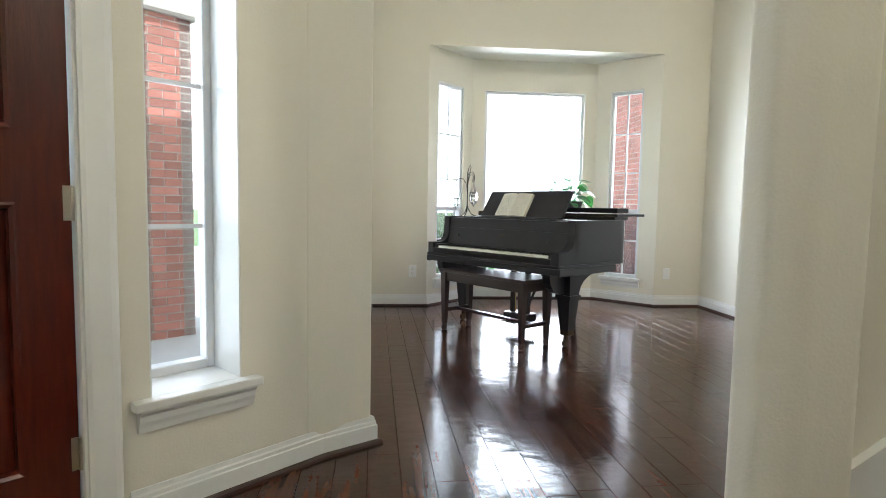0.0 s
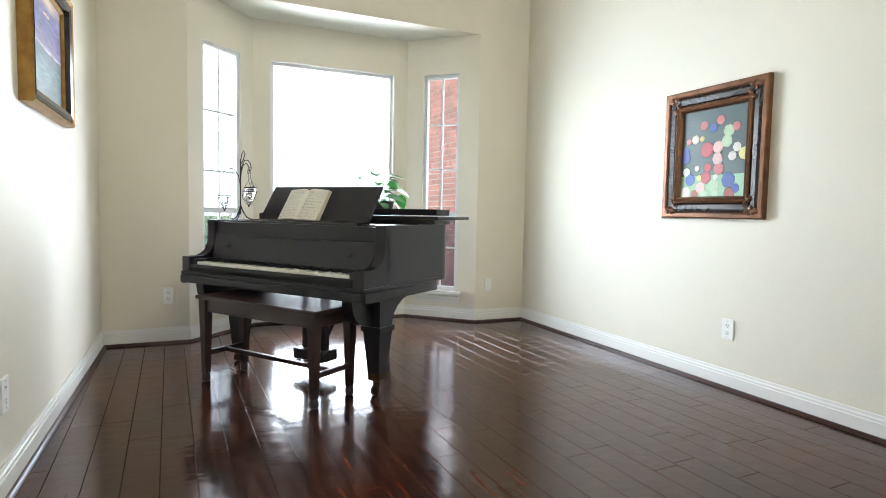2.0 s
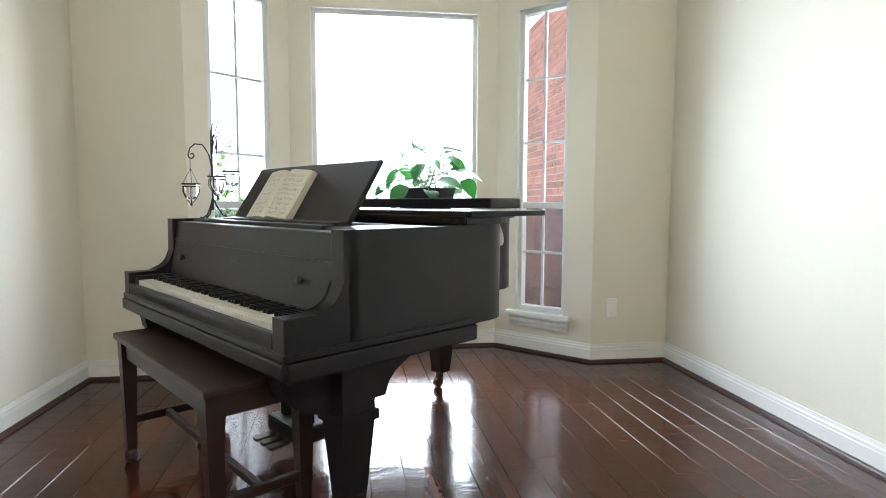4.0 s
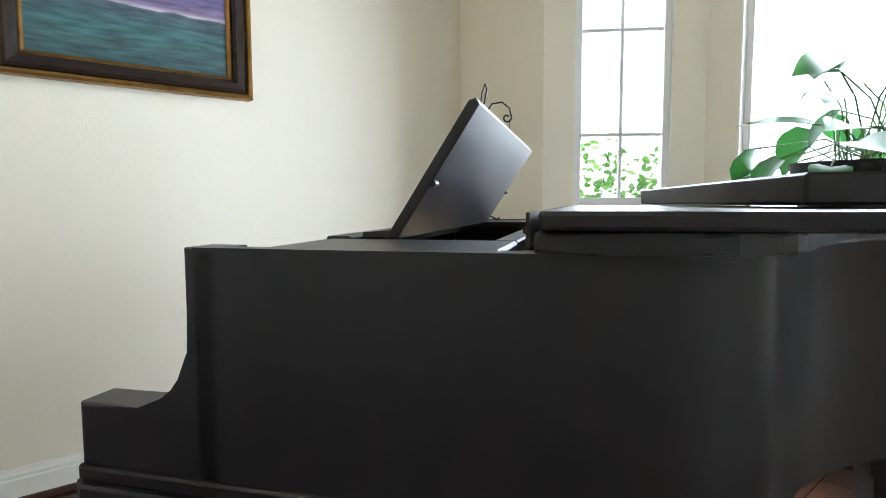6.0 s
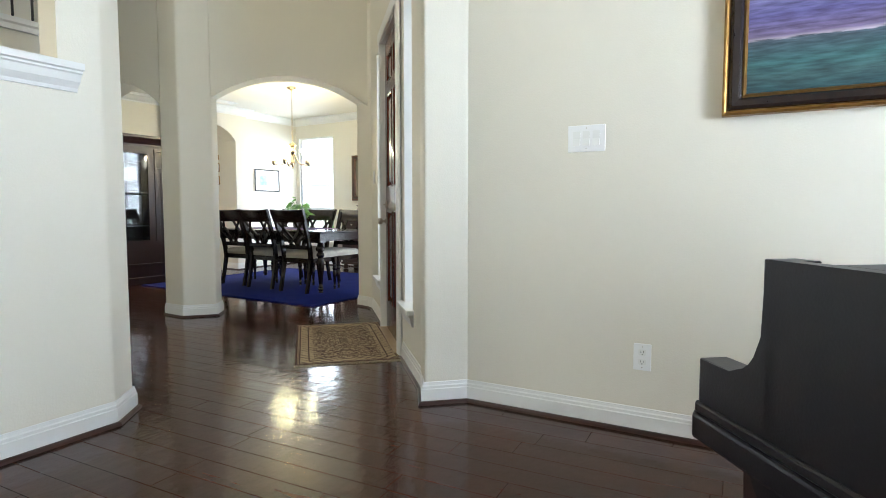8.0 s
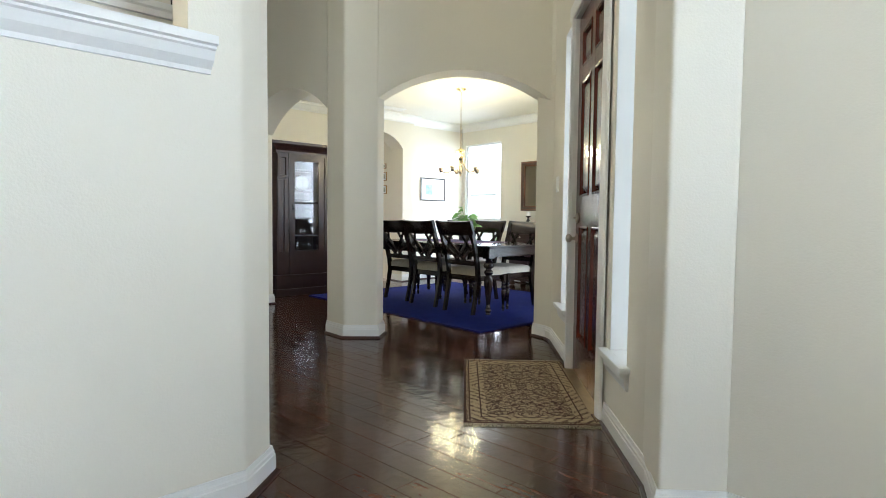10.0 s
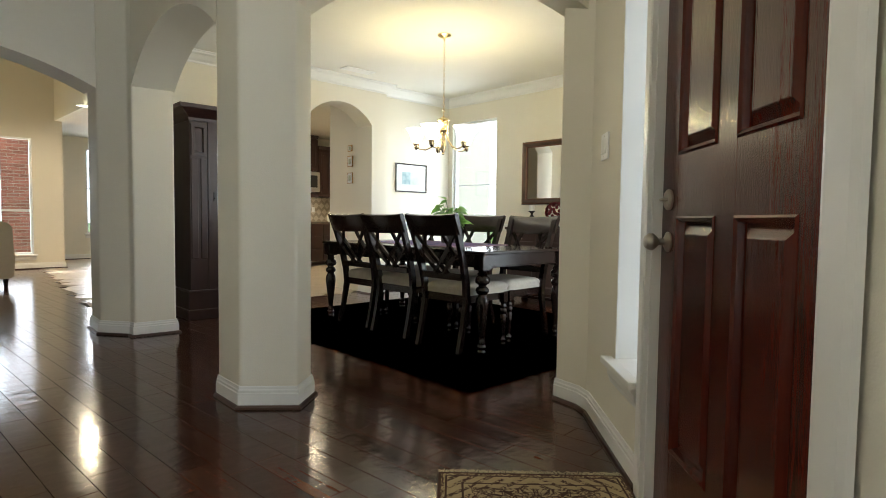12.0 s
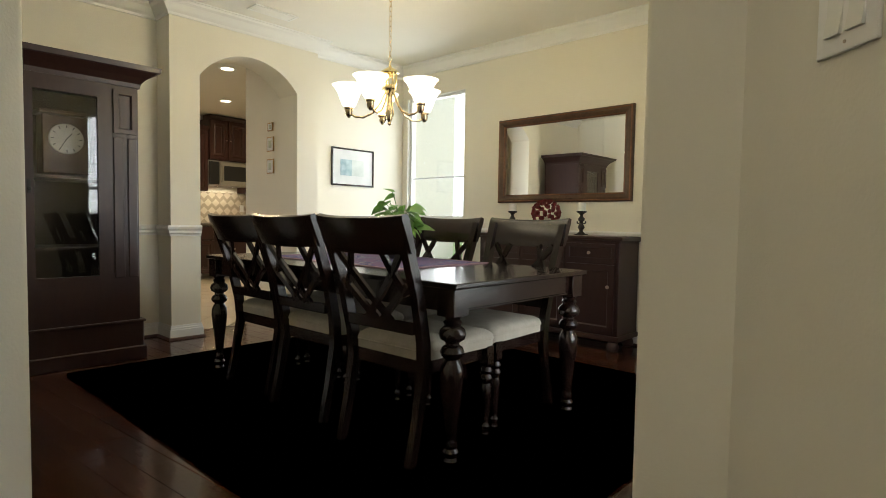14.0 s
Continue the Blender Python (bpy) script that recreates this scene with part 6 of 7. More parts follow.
lathe(bm, [(0.05, 0), (0.052, 0.01), (0.035, 0.03), (0.045, 0.07), (0.06, 0.11), (0.055, 0.115)], 22)
part("vase", bm, IRON, vase, smooth=True)
ROSE = surface("dark_red_petals", (0.22, 0.015, 0.018), (0.12, 0.008, 0.01), rough=0.7, scale=30, per_island=0.35)
bm = B()
rs = random.Random(6)
for i in range(46):
    ph, th = math.acos(1 - 1.55 * (i + 0.5) / 46), i * 2.39996
    c = Vector((0.115 * math.sin(ph) * math.cos(th), 0.115 * math.sin(ph) * math.sin(th), 0.19 + 0.105 * math.cos(ph)))
    rot = (c - Vector((0, 0, 0.19))).to_track_quat("Z", "Y").to_matrix().to_4x4()
    for q in range(7):
        a = q * 51 + rs.uniform(-9, 9)
        leaf(bm, Matrix.Translation(c) @ rot @ pose(0, 0, 0, 0, 0, a) @ pose(0, -0.002, -0.01, 25 + 8 * (q % 3), 0, 0), 0.034, 0.018, -0.35)
part("rose_bunch", bm, ROSE, vase)
MF = surface("carved_bronze_frame", (0.10, 0.055, 0.03), (0.05, 0.028, 0.018), rough=0.4, metal=0.35, scale=40, bump=0.5)
mir = thing("wall_mirror", "large rectangular mirror in a carved dark bronze frame", "mirror", DROT @ facing(-5.54, -7.80, 1.612, 1, 0))
bm = B()
mitred(bm, 1.40, 0.81, [(0, 0.0), (0, 0.022), (0.01, 0.032), (0.035, 0.036), (0.055, 0.028), (0.070, 0.022), (0.078, 0.012), (0.078, 0.0)])
part("frame", bm, MF, mir)
bm = B()
mitred(bm, 1.40 - 0.02, 0.81 - 0.02, [(0, 0.028), (0, 0.034), (0.006, 0.037), (0.012, 0.034), (0.012, 0.028)])
mitred(bm, 1.40 - 0.13, 0.81 - 0.13, [(0, 0.018), (0, 0.026), (0.005, 0.029), (0.012, 0.022), (0.012, 0.012)])
part("bead", bm, BRONZE, mir)
bm = B()
box(bm, -0.63, 0.63, 0.004, 0.009, -0.335, 0.335)
part("glass", bm, MIRROR, mir)
MATB = surface("white_picture_mat", (0.74, 0.76, 0.76), rough=0.8)


def print_mat(name, base, c1, sc):
    return surface(name, base, c1, rough=0.3, scale=sc, detail=8)


pic = picture("framed_print", "watercolour print with a white mat in a dark frame", DROT @ facing(-4.81, -9.93, 1.575, 0, 1), 0.565, 0.40,
              [(0, 0), (0, 0.016), (0.006, 0.022), (0.018, 0.018), (0.020, 0.0)], FRAMEB, MATB, canvas_in=0.022)
bm = B()
box(bm, 0.02, 0.17, 0.0115, 0.0135, -0.09, 0.08)
part("print", bm, print_mat("blue_watercolour", (0.50, 0.62, 0.66), (0.16, 0.30, 0.36), 16), pic)
bm = B()
box(bm, -0.14, 0.02, 0.0115, 0.0135, -0.09, 0.08)
part("print", bm, print_mat("pale_watercolour", (0.66, 0.70, 0.68), (0.46, 0.52, 0.50), 12), pic)
for z, w, h in ((1.97, 0.10, 0.085), (1.79, 0.13, 0.15), (1.56, 0.13, 0.15)):
    p = picture("small_picture", "small framed print on the passage wall", DROT @ facing(-4.12, -10.42, z, 1, 0), w, h, [(0, 0), (0, 0.012), (0.012, 0.012), (0.014, 0.0)], GOLD, MATB, canvas_in=0.014)
    bm = B()
    box(bm, -w * 0.22, w * 0.22, 0.0115, 0.013, -h * 0.25, h * 0.25)
    part("print", bm, print_mat("green_print", (0.40, 0.44, 0.30), (0.2, 0.25, 0.2), 40), p)

# chandelier
SHADE = glow("frosted_glass_shade", (1.0, 0.92, 0.74), 3.2)
cx, cy = -3.386, -7.678
CHAN = surface("polished_pale_brass", (0.74, 0.62, 0.38), (0.60, 0.48, 0.28), rough=0.25, metal=1.0, scale=30)
chan = thing("chandelier", "brass five-arm chandelier with lit frosted glass bells", "chandelier", pose(cx, cy, -0.065, 0, 0, 20))
bm = B()
lathe(bm, [(0.065, 2.835), (0.068, 2.825), (0.05, 2.81), (0.015, 2.797), (0.008, 2.775)], 24)
part("canopy", bm, CHAN, chan, smooth=True)
bm = B()
z = 2.78
i = 0
while z > 2.05:
    tube(bm, [(0.010 * math.cos(radians(a)), 0, z - 0.019 + 0.019 * math.sin(radians(a))) for a in range(0, 361, 30)], 0.0022, 5, pose(0, 0, 0, 0, 0, 90 * (i % 2)))
    z, i = z - 0.031, i + 1
part("chain", bm, CHAN, chan)
bm = B()
lathe(bm, [(0.006, 2.06), (0.03, 2.045), (0.055, 2.03), (0.06, 2.02), (0.05, 2.015), (0.02, 2.01), (0.012, 1.99)], 22)
for a in range(6):
    tube(bm, [(0.042, 0, 2.016), (0.034, 0, 1.93)], 0.006, 6, pose(0, 0, 0, 0, 0, a * 60))
lathe(bm, [(0.012, 1.95), (0.04, 1.935), (0.044, 1.92), (0.03, 1.90), (0.018, 1.86), (0.024, 1.80), (0.03, 1.76), (0.016, 1.725), (0.010, 1.71), (0.013, 1.70), (0.004, 1.688)], 20)
part("column", bm, CHAN, chan, smooth=True)
for k in range(5):
    rr = pose(0, 0, 0, 0, 0, k * 72)
    bm = B()
    tube(bm, [(0.03, 0, 1.90), (0.06, 0, 1.83), (0.11, 0, 1.765), (0.17, 0, 1.738), (0.22, 0, 1.742), (0.262, 0, 1.765)], 0.007, 8, rr)
    lathe(bm, [(0.006, 1.735), (0.012, 1.742), (0.022, 1.755), (0.024, 1.785), (0.030, 1.79), (0.030, 1.80), (0.02, 1.803)], 16, rr @ pose(0.262, 0, 0))
    arm = part("arm", bm, CHAN, chan, smooth=True)
    bm = B()
    lathe(bm, [(0.028, 1.80), (0.042, 1.815), (0.055, 1.845), (0.068, 1.885), (0.092, 1.925), (0.107, 1.94), (0.103, 1.94), (0.087, 1.923), (0.063, 1.885), (0.050, 1.845), (0.036, 1.815)], 26, rr @ pose(0.262, 0, 0), caps=False)
    part("shade", bm, SHADE, arm, "lit frosted glass bell shade", smooth=True)
    d = bpy.data.lights.new("bulb", "POINT")
    d.energy, d.color, d.shadow_soft_size = 7.5, (1.0, 0.80, 0.38), 0.03
    new("bulb", d).matrix_world = chan.matrix_basis @ rr @ pose(0.262, 0, 1.985)
vent = thing("ceiling_vent", "white metal air vent in the dining room ceiling", "vent", dm(-3.58, -9.45, ZD - 0.003, 0))
bm = B()
mitred(bm, 0.40, 0.16, [(0, 0), (0, 0.008), (0.02, 0.010), (0.024, 0.0)])
bmesh.ops.transform(bm, matrix=Matrix.Rotation(radians(-90), 4, "X"), verts=bm.verts[:])
part("frame", bm, WHITE, vent)
for i in range(9):
    bm = B()
    box(bm, -0.178, 0.178, -0.005, 0.005, -0.0008, 0.0008, m=pose(0, -0.056 + i * 0.014, -0.005, 40, 0, 0))
    part("slat", bm, WHITE, vent)

# tall clock cabinet against the back wall, its front towards +y
cab = thing("display_cabinet", "tall dark wood cabinet with a glass door and clock", "cabinet", dm(-2.03, -9.64, 0) @ Matrix.Diagonal((1.06, 1.0, 0.985, 1)))
bm = B()
box(bm, -0.41, -0.385, -0.30, 0.28, 0.28, 1.95)
box(bm, 0.385, 0.41, -0.30, 0.28, 0.28, 1.95)
box(bm, -0.385, 0.385, -0.30, -0.28, 0.28, 1.95)
box(bm, -0.385, 0.385, -0.28, 0.27, 0.28, 0.30), box(bm, -0.385, 0.385, -0.28, 0.27, 1.93, 1.95)
part("body", bm, CABWOOD, cab)
bm = B()
sweep(bm, [(-0.41, -0.30), (-0.41, 0.29), (0.41, 0.29), (0.41, -0.30)], [(0, 1.94), (0.01, 1.94), (0.015, 1.97), (0.045, 2.01), (0.09, 2.045), (0.11, 2.05), (0.115, 2.085), (0, 2.085)])
box(bm, -0.41, 0.41, -0.30, 0.29, 1.95, 2.084)
part("cornice", bm, CABWOOD, cab)
bm = B()
box(bm, -0.43, 0.43, -0.30, 0.305, 0.0, 0.28, 0.006)
box(bm, -0.445, 0.445, -0.30, 0.32, 0.0, 0.10, 0.006)
box(bm, -0.44, 0.44, -0.30, 0.315, 0.272, 0.29, 0.004)
part("base", bm, CABWOOD, cab)
for x0, x1 in ((-0.41, -0.25), (0.25, 0.41)):
    bm = B()
    box(bm, x0, x1, 0.265, 0.285, 0.29, 1.94)
    box(bm, x0 + 0.01, x0 + 0.065, 0.285, 0.297, 0.60, 1.58, 0.003), box(bm, x0 + 0.09, x0 + 0.15, 0.285, 0.297, 0.60, 1.58, 0.003)
    pil = part("pilaster", bm, CABWOOD, cab)
    bm = B()
    mitred(bm, 0.14, 0.30, [(0, 0), (0, 0.02), (0.03, 0.02), (0.036, 0.008), (0.036, 0.0)])
    bmesh.ops.transform(bm, matrix=Matrix.Translation(((x0 + x1) / 2, 0.285, 1.76)), verts=bm.verts[:])
    part("raised_panel", bm, CABWOOD, pil)
bm = B()
for x0, x1, z0, z1 in ((-0.25, -0.17, 0.29, 1.94), (0.17, 0.25, 0.29, 1.94), (-0.17, 0.17, 0.29, 0.62), (-0.17, 0.17, 1.84, 1.94)):
    box(bm, x0, x1, 0.27, 0.295, z0, z1)
cd = part("glass_door", bm, CABWOOD, cab)
bm = B()
box(bm, -0.17, 0.17, 0.280, 0.284, 0.62, 1.84)
part("pane", bm, PANE, cd)
bm = B()
box(bm, 0.185, 0.205, 0.295, 0.303, 1.17, 1.26, 0.002)
lathe(bm, [(0.006, 0), (0.012, 0.012), (0.008, 0.02)], 10, pose(0.195, 0.30, 1.20, -90, 0, 0))
part("latch", bm, IRON, cd)
bm = B()
box(bm, -0.38, 0.38, -0.27, 0.20, 1.28, 1.30), box(bm, -0.38, 0.38, -0.27, 0.2, 0.80, 0.815)
part("shelf", bm, CABWOOD, cab)
clk = thing("shelf_clock", "wooden shelf clock with a round white dial behind glass", "clock", dm(-2.10, -9.68, 1.30))
bm = B()
box(bm, -0.13, 0.15, -0.08, 0.08, 0.0, 0.40, 0.008)
box(bm, -0.15, 0.17, -0.09, 0.10, 0.40, 0.43, 0.006)
part("case", bm, surface("clock_oak", (0.10, 0.045, 0.02), (0.07, 0.03, 0.015), rough=0.35, scale=14, stretch=(6, 6, 1)), clk)
bm = B()
lathe(bm, [(0.001, 0.006), (0.10, 0.006), (0.105, 0.0)], 32, pose(0.01, 0.082, 0.24, -90, 0, 0), caps=False)
part("dial", bm, surface("enamel_dial", (0.78, 0.77, 0.72), rough=0.3), clk, "round white dial")
bm = B()
for i in range(12):
    box(bm, -0.003, 0.003, 0.089, 0.0905, 0.075, 0.092, m=pose(0.01, 0, 0.24, 0, i * 30, 0))
box(bm, -0.003, 0.003, 0.0905, 0.092, -0.01, 0.05, m=pose(0.01, 0, 0.24, 0, -40, 0)), box(bm, -0.002, 0.002, 0.0905, 0.092, -0.01, 0.075, m=pose(0.01, 0, 0.24, 0, 150, 0))
part("clock_marks", bm, INK, clk)

# ---- kitchen, seen through the arch ----
def cabinet_unit(name, label, m, w, d, z0, z1, doors, drawers=0):
    ob = thing(name, label, "cabinet", m, "kitchen cabinets")
    bm = B()
    box(bm, -w / 2, w / 2, -d, 0, z0, z1)
    part("body", bm, KCAB, ob)
    zt = z1
    for i in range(drawers):
        h = (z1 - z0) / max(drawers, 1) * (1 if not doors else 0.3)
        bm = B()
        box(bm, -w / 2 + 0.01, w / 2 - 0.01, 0.0, 0.02, zt - h + 0.01, zt - 0.01, 0.004)
        dr = part("drawer", bm, KCAB, ob)
        bm = B()
        lathe(bm, [(0.006, 0), (0.013, 0.02), (0.001, 0.026)], 10, pose(0, 0.02, zt - h / 2, -90, 0, 0), caps=False)
        part("knob", bm, NICKEL, dr)
        zt -= h
    for i in range(doors):
        x0, x1 = -w / 2 + i * w / doors + 0.006, -w / 2 + (i + 1) * w / doors - 0.006
        bm = B()
        ww, hh = x1 - x0, zt - z0 - 0.02
        m2 = Matrix.Translation(((x0 + x1) / 2, 0.0, (zt + z0) / 2))
        box(bm, -ww / 2, ww / 2, 0, 0.012, -hh / 2, hh / 2)
        mitred(bm, ww, hh, [(0, 0.010), (0, 0.022), (0.055, 0.022), (0.065, 0.012)])
        mitred(bm, ww - 0.15, hh - 0.15, [(0, 0.010), (0.03, 0.020), (0.04, 0.020), (0.04, 0.01)])
        bmesh.ops.transform(bm, matrix=m2, verts=bm.verts[:])
        dr = part("cabinet_door", bm, KCAB, ob)
        bm = B()
        lathe(bm, [(0.006, 0), (0.013, 0.02), (0.001, 0.026)], 10, pose(x0 + 0.03 if i else x1 - 0.03, 0.02, (zt + z0) / 2, -90, 0, 0), caps=False)
        part("knob", bm, NICKEL, dr)
    return ob


KCAB = surface("cherry_kitchen_cabinet", (0.040, 0.012, 0.008), (0.024, 0.008, 0.006), rough=0.3, scale=9, stretch=(5, 5, 0.8))
GRANITE = surface("granite_counter", (0.16, 0.13, 0.10), (0.06, 0.05, 0.045), rough=0.2, scale=60)
STEEL = surface("stainless_steel", (0.55, 0.54, 0.52), (0.46, 0.45, 0.43), rough=0.28, metal=1.0, scale=10, stretch=(1, 1, 20))
BACKS = surface("beige_backsplash", (0.56, 0.50, 0.40), (0.50, 0.44, 0.34), rough=0.4, scale=8)
KX, KY = -5.55, -13.9
wall("wall_kitchen_back", (-4.0, KY - 0.62), (-7.0, KY - 0.62), 2.80, 0.12)
for i, x in enumerate((-5.13, -5.83, -6.53)):
    cabinet_unit("base_cabinet", "dark cherry kitchen base cabinet under the counter", pose(x, KY, 0), 0.70, 0.60, 0.10, 0.875, 0 if i == 1 else 2, 3 if i == 1 else 1)
for x, z0, z1 in ((-5.18, 1.45, 2.46), (-5.88, 1.98, 2.66), (-6.58, 1.45, 2.46)):
    cabinet_unit("wall_cabinet", "dark cherry kitchen wall cabinet with crown", pose(x, KY - 0.27, 0), 0.68, 0.33, z0, z1, 2)
    bm = B()
    sweep(bm, [(x - 0.34, KY - 0.27), (x + 0.34, KY - 0.27)], [(0, z1), (0.01, z1), (0.05, z1 + 0.05), (0.05, z1 + 0.065), (-0.2, z1 + 0.065), (-0.2, z1)])
    tagged(part("cabinet_crown", bm, KCAB), "dark cherry cabinet crown moulding", "moulding")
bm = B()
box(bm, -6.93, -4.76, KY - 0.62, KY + 0.03, 0.875, 0.915, 0.006)
tagged(part("kitchen_counter", bm, GRANITE), "dark speckled granite kitchen counter", "counter")
bm = B()
box(bm, -6.93, -4.76, KY - 0.622, KY - 0.612, 0.915, 1.45)
bs = tagged(part("backsplash", bm, GROUT), "beige diagonal tile backsplash", "wall", kind="structure")
bm = B()
for i in range(-8, 9):
    for j in range(4):
        x, z = -5.84 + i * 0.142 + (0.071 if j % 2 else 0), 0.99 + j * 0.142 * 0.98
        front_poly(bm, [(x - 0.069, z), (x, z - 0.069), (x + 0.069, z), (x, z + 0.069)], KY - 0.612, KY - 0.608)
part("tile", bm, BACKS, bs)["kind"] = "stuff"
mw = thing("microwave", "stainless steel microwave mounted under the wall cabinets", "microwave", pose(-5.88, KY - 0.23, 1.55))
bm = B()
box(bm, -0.37, 0.37, -0.36, 0.0, 0, 0.42, 0.006)
part("body", bm, STEEL, mw)
bm = B()
box(bm, -0.36, 0.18, 0.0, 0.02, 0.02, 0.40, 0.004)
mwd = part("door", bm, STEEL, mw)
bm = B()
box(bm, -0.30, 0.10, 0.02, 0.023, 0.09, 0.34)
part("window", bm, EBONY, mwd)
bm = B()
tube(bm, [(0.15, 0.02, 0.06), (0.15, 0.055, 0.10), (0.15, 0.06, 0.21), (0.15, 0.055, 0.32), (0.15, 0.02, 0.36)], 0.010, 8)
part("handle", bm, STEEL, mwd)
bm = B()
box(bm, 0.19, 0.36, 0.0, 0.018, 0.02, 0.40, 0.003)
part("control_panel", bm, EBONY, mw)
for x in (-5.25, -6.58):
    jar = thing("kitchen_jar", "cream ceramic lidded jar on the counter", "jar", pose(x, KY - 0.3, 0.915))
    bm = B()
    lathe(bm, [(0.06, 0), (0.075, 0.03), (0.08, 0.12), (0.06, 0.17), (0.062, 0.175)], 20)
    part("body", bm, WAX, jar, smooth=True)
    bm = B()
    lathe(bm, [(0.065, 0.175), (0.055, 0.20), (0.012, 0.215), (0.016, 0.235), (0.001, 0.245)], 20, caps=False)
    part("lid", bm, WAX, jar, smooth=True)
for x in (-5.0, -5.48, -6.33):
    wall_plate("power_outlet", "black wall outlet on the kitchen backsplash", facing(x, KY - 0.607, 1.18, 0, 1), 0.074, 0.12, 1, "blank")
PUCK = glow("lit_puck_lens", (1.0, 0.90, 0.70), 6.0)
for x, z in ((-5.30, 1.45), (-5.74, 1.55), (-6.02, 1.55)):
    uc = thing("under_cabinet_light", "small lit lamp under the kitchen wall cabinets", "light", pose(x, KY - 0.40, z - 0.012), "under-cabinet lights")
    bm = B()
    lathe(bm, [(0.038, 0.012), (0.040, 0.006), (0.034, 0.0), (0.030, 0.003)], 18, caps=False)
    part("housing", bm, STEEL, uc, smooth=True)
    bm = B()
    lathe(bm, [(0.001, 0.002), (0.031, 0.002)], 18, caps=False)
    part("lens", bm, PUCK, uc)
    d = bpy.data.lights.new("puck", "AREA")
    d.shape, d.size, d.energy, d.color = "DISK", 0.06, 1.8, (1.0, 0.84, 0.58)
    new("puck", d).matrix_world = look((x, KY - 0.40, z - 0.02), (x, KY - 0.399, 0))
CAN = glow("lit_downlight", (1.0, 0.88, 0.66), 8.0)
for x, y, z, power in ((-4.27, -11.27, 2.74, 9), (-1.95, -14.3, 2.74, 45), (-5.2, -13.0, 2.74, 30)):
    dl = thing("recessed_light", "lit round recessed ceiling light with white trim", "ceiling light", pose(x, y, z))
    bm = B()
    lathe(bm, [(0.10, 0.0), (0.098, -0.008), (0.072, -0.004), (0.070, 0.0)], 24, caps=False)
    part("trim_ring", bm, WHITE, dl, smooth=True)
    bm = B()
    lathe(bm, [(0.001, -0.002), (0.071, -0.002)], 24, caps=False)
    part("lamp", bm, CAN, dl)
    d = bpy.data.lights.new("downlight", "AREA")
    d.shape, d.size, d.energy, d.color = "DISK", 0.14, power, (1.0, 0.80, 0.52)
    new("downlight", d).matrix_world = look((x, y, z - 0.02), (x, y + 0.001, 0))

# ---- living room ----
CREAM = surface("cream_sofa_fabric", (0.58, 0.52, 0.40), (0.52, 0.46, 0.35), rough=0.9, scale=60, bump=0.3)
sofa = thing("sofa", "cream upholstered sofa with rolled arms and dark feet", "sofa", pose(-0.37, -14.42, 0))
bm = B()
box(bm, -0.45, 0.45, -0.95, 0.95, 0.12, 0.42, 0.04, seg=3)
part("base", bm, CREAM, sofa, smooth=True)
bm = B()
side = rounded([(-0.52, 0.30), (-0.30, 0.30), (-0.22, 0.84), (-0.34, 0.92), (-0.50, 0.86)], 0.09, 6)
front_poly(bm, side, -0.95, 0.95)
part("backrest", bm, CREAM, sofa, smooth=True)
for y0, y1 in ((0.78, 1.02), (-1.02, -0.78)):
    bm = B()
    front_poly(bm, rounded([(-0.50, 0.12), (0.46, 0.12), (0.50, 0.50), (0.42, 0.60), (-0.36, 0.66), (-0.52, 0.50)], 0.08, 6), y0, y1)
    part("arm", bm, CREAM, sofa, smooth=True)
for y0, y1 in ((0.02, 0.77), (-0.77, -0.02)):
    bm = B()
    box(bm, -0.26, 0.46, y0, y1, 0.40, 0.54, 0.05, seg=3)
    part("seat_cushion", bm, CREAM, sofa, smooth=True)
    bm = B()
    box(bm, -0.30, -0.10, y0, y1, 0.52, 0.92, 0.06, seg=3, m=pose(0, 0, 0, 0, -8, 0))
    part("back_cushion", bm, CREAM, sofa, smooth=True)
for x in (-0.42, 0.42):
    for y in (-0.92, 0.92):
        bm = B()
        lathe(bm, [(0.022, 0), (0.035, 0.12)], 10, pose(x, y, 0))
        part("foot", bm, DINEWOOD, sofa)
lrug = thing("living_rug", "pale green and cream patterned living room rug", "rug", pose(0.9, -13.9, 0.001))
bm = B()
box(bm, -1.35, 1.1, -1.8, 1.6, 0, 0.012, 0.004)
part("rug_surface", bm, surface("pale_green_rug", (0.36, 0.36, 0.26), (0.22, 0.24, 0.17), rough=0.95, scale=7, bump=0.4), lrug)
st = thing("side_table", "small dark wooden side table beside the sofa", "table", pose(-0.57, -16.1, 0))
bm = B()
box(bm, -0.28, 0.28, -0.28, 0.28, 0.46, 0.50, 0.008)
part("tabletop", bm, DINEWOOD, st)
for x in (-0.24, 0.24):
    for y in (-0.24, 0.24):
        bm = B()
        box(bm, x - 0.02, x + 0.02, y - 0.02, y + 0.02, 0, 0.46)
        part("leg", bm, DINEWOOD, st)
lamp = thing("table_lamp", "table lamp with a lit yellow drum shade", "lamp", pose(-0.57, -16.1, 0.50))
bm = B()
lathe(bm, [(0.08, 0), (0.08, 0.015), (0.02, 0.03), (0.04, 0.10), (0.05, 0.20), (0.02, 0.33), (0.012, 0.50)], 20)
part("stem", bm, BRASS, lamp, smooth=True)
bm = B()
lathe(bm, [(0.24, 0.43), (0.20, 0.73), (0.195, 0.73), (0.235, 0.43)], 28, caps=False)
part("shade", bm, glow("lit_lamp_shade", (1.0, 0.72, 0.30), 1.6), lamp, "lit yellow fabric shade", smooth=True)
wall_plate("light_switch", "white switch plate on the hall wall corner", facing(-1.158, -10.2, 1.22, 1, 0), 0.08, 0.12, 1, "switch")
bm = B()
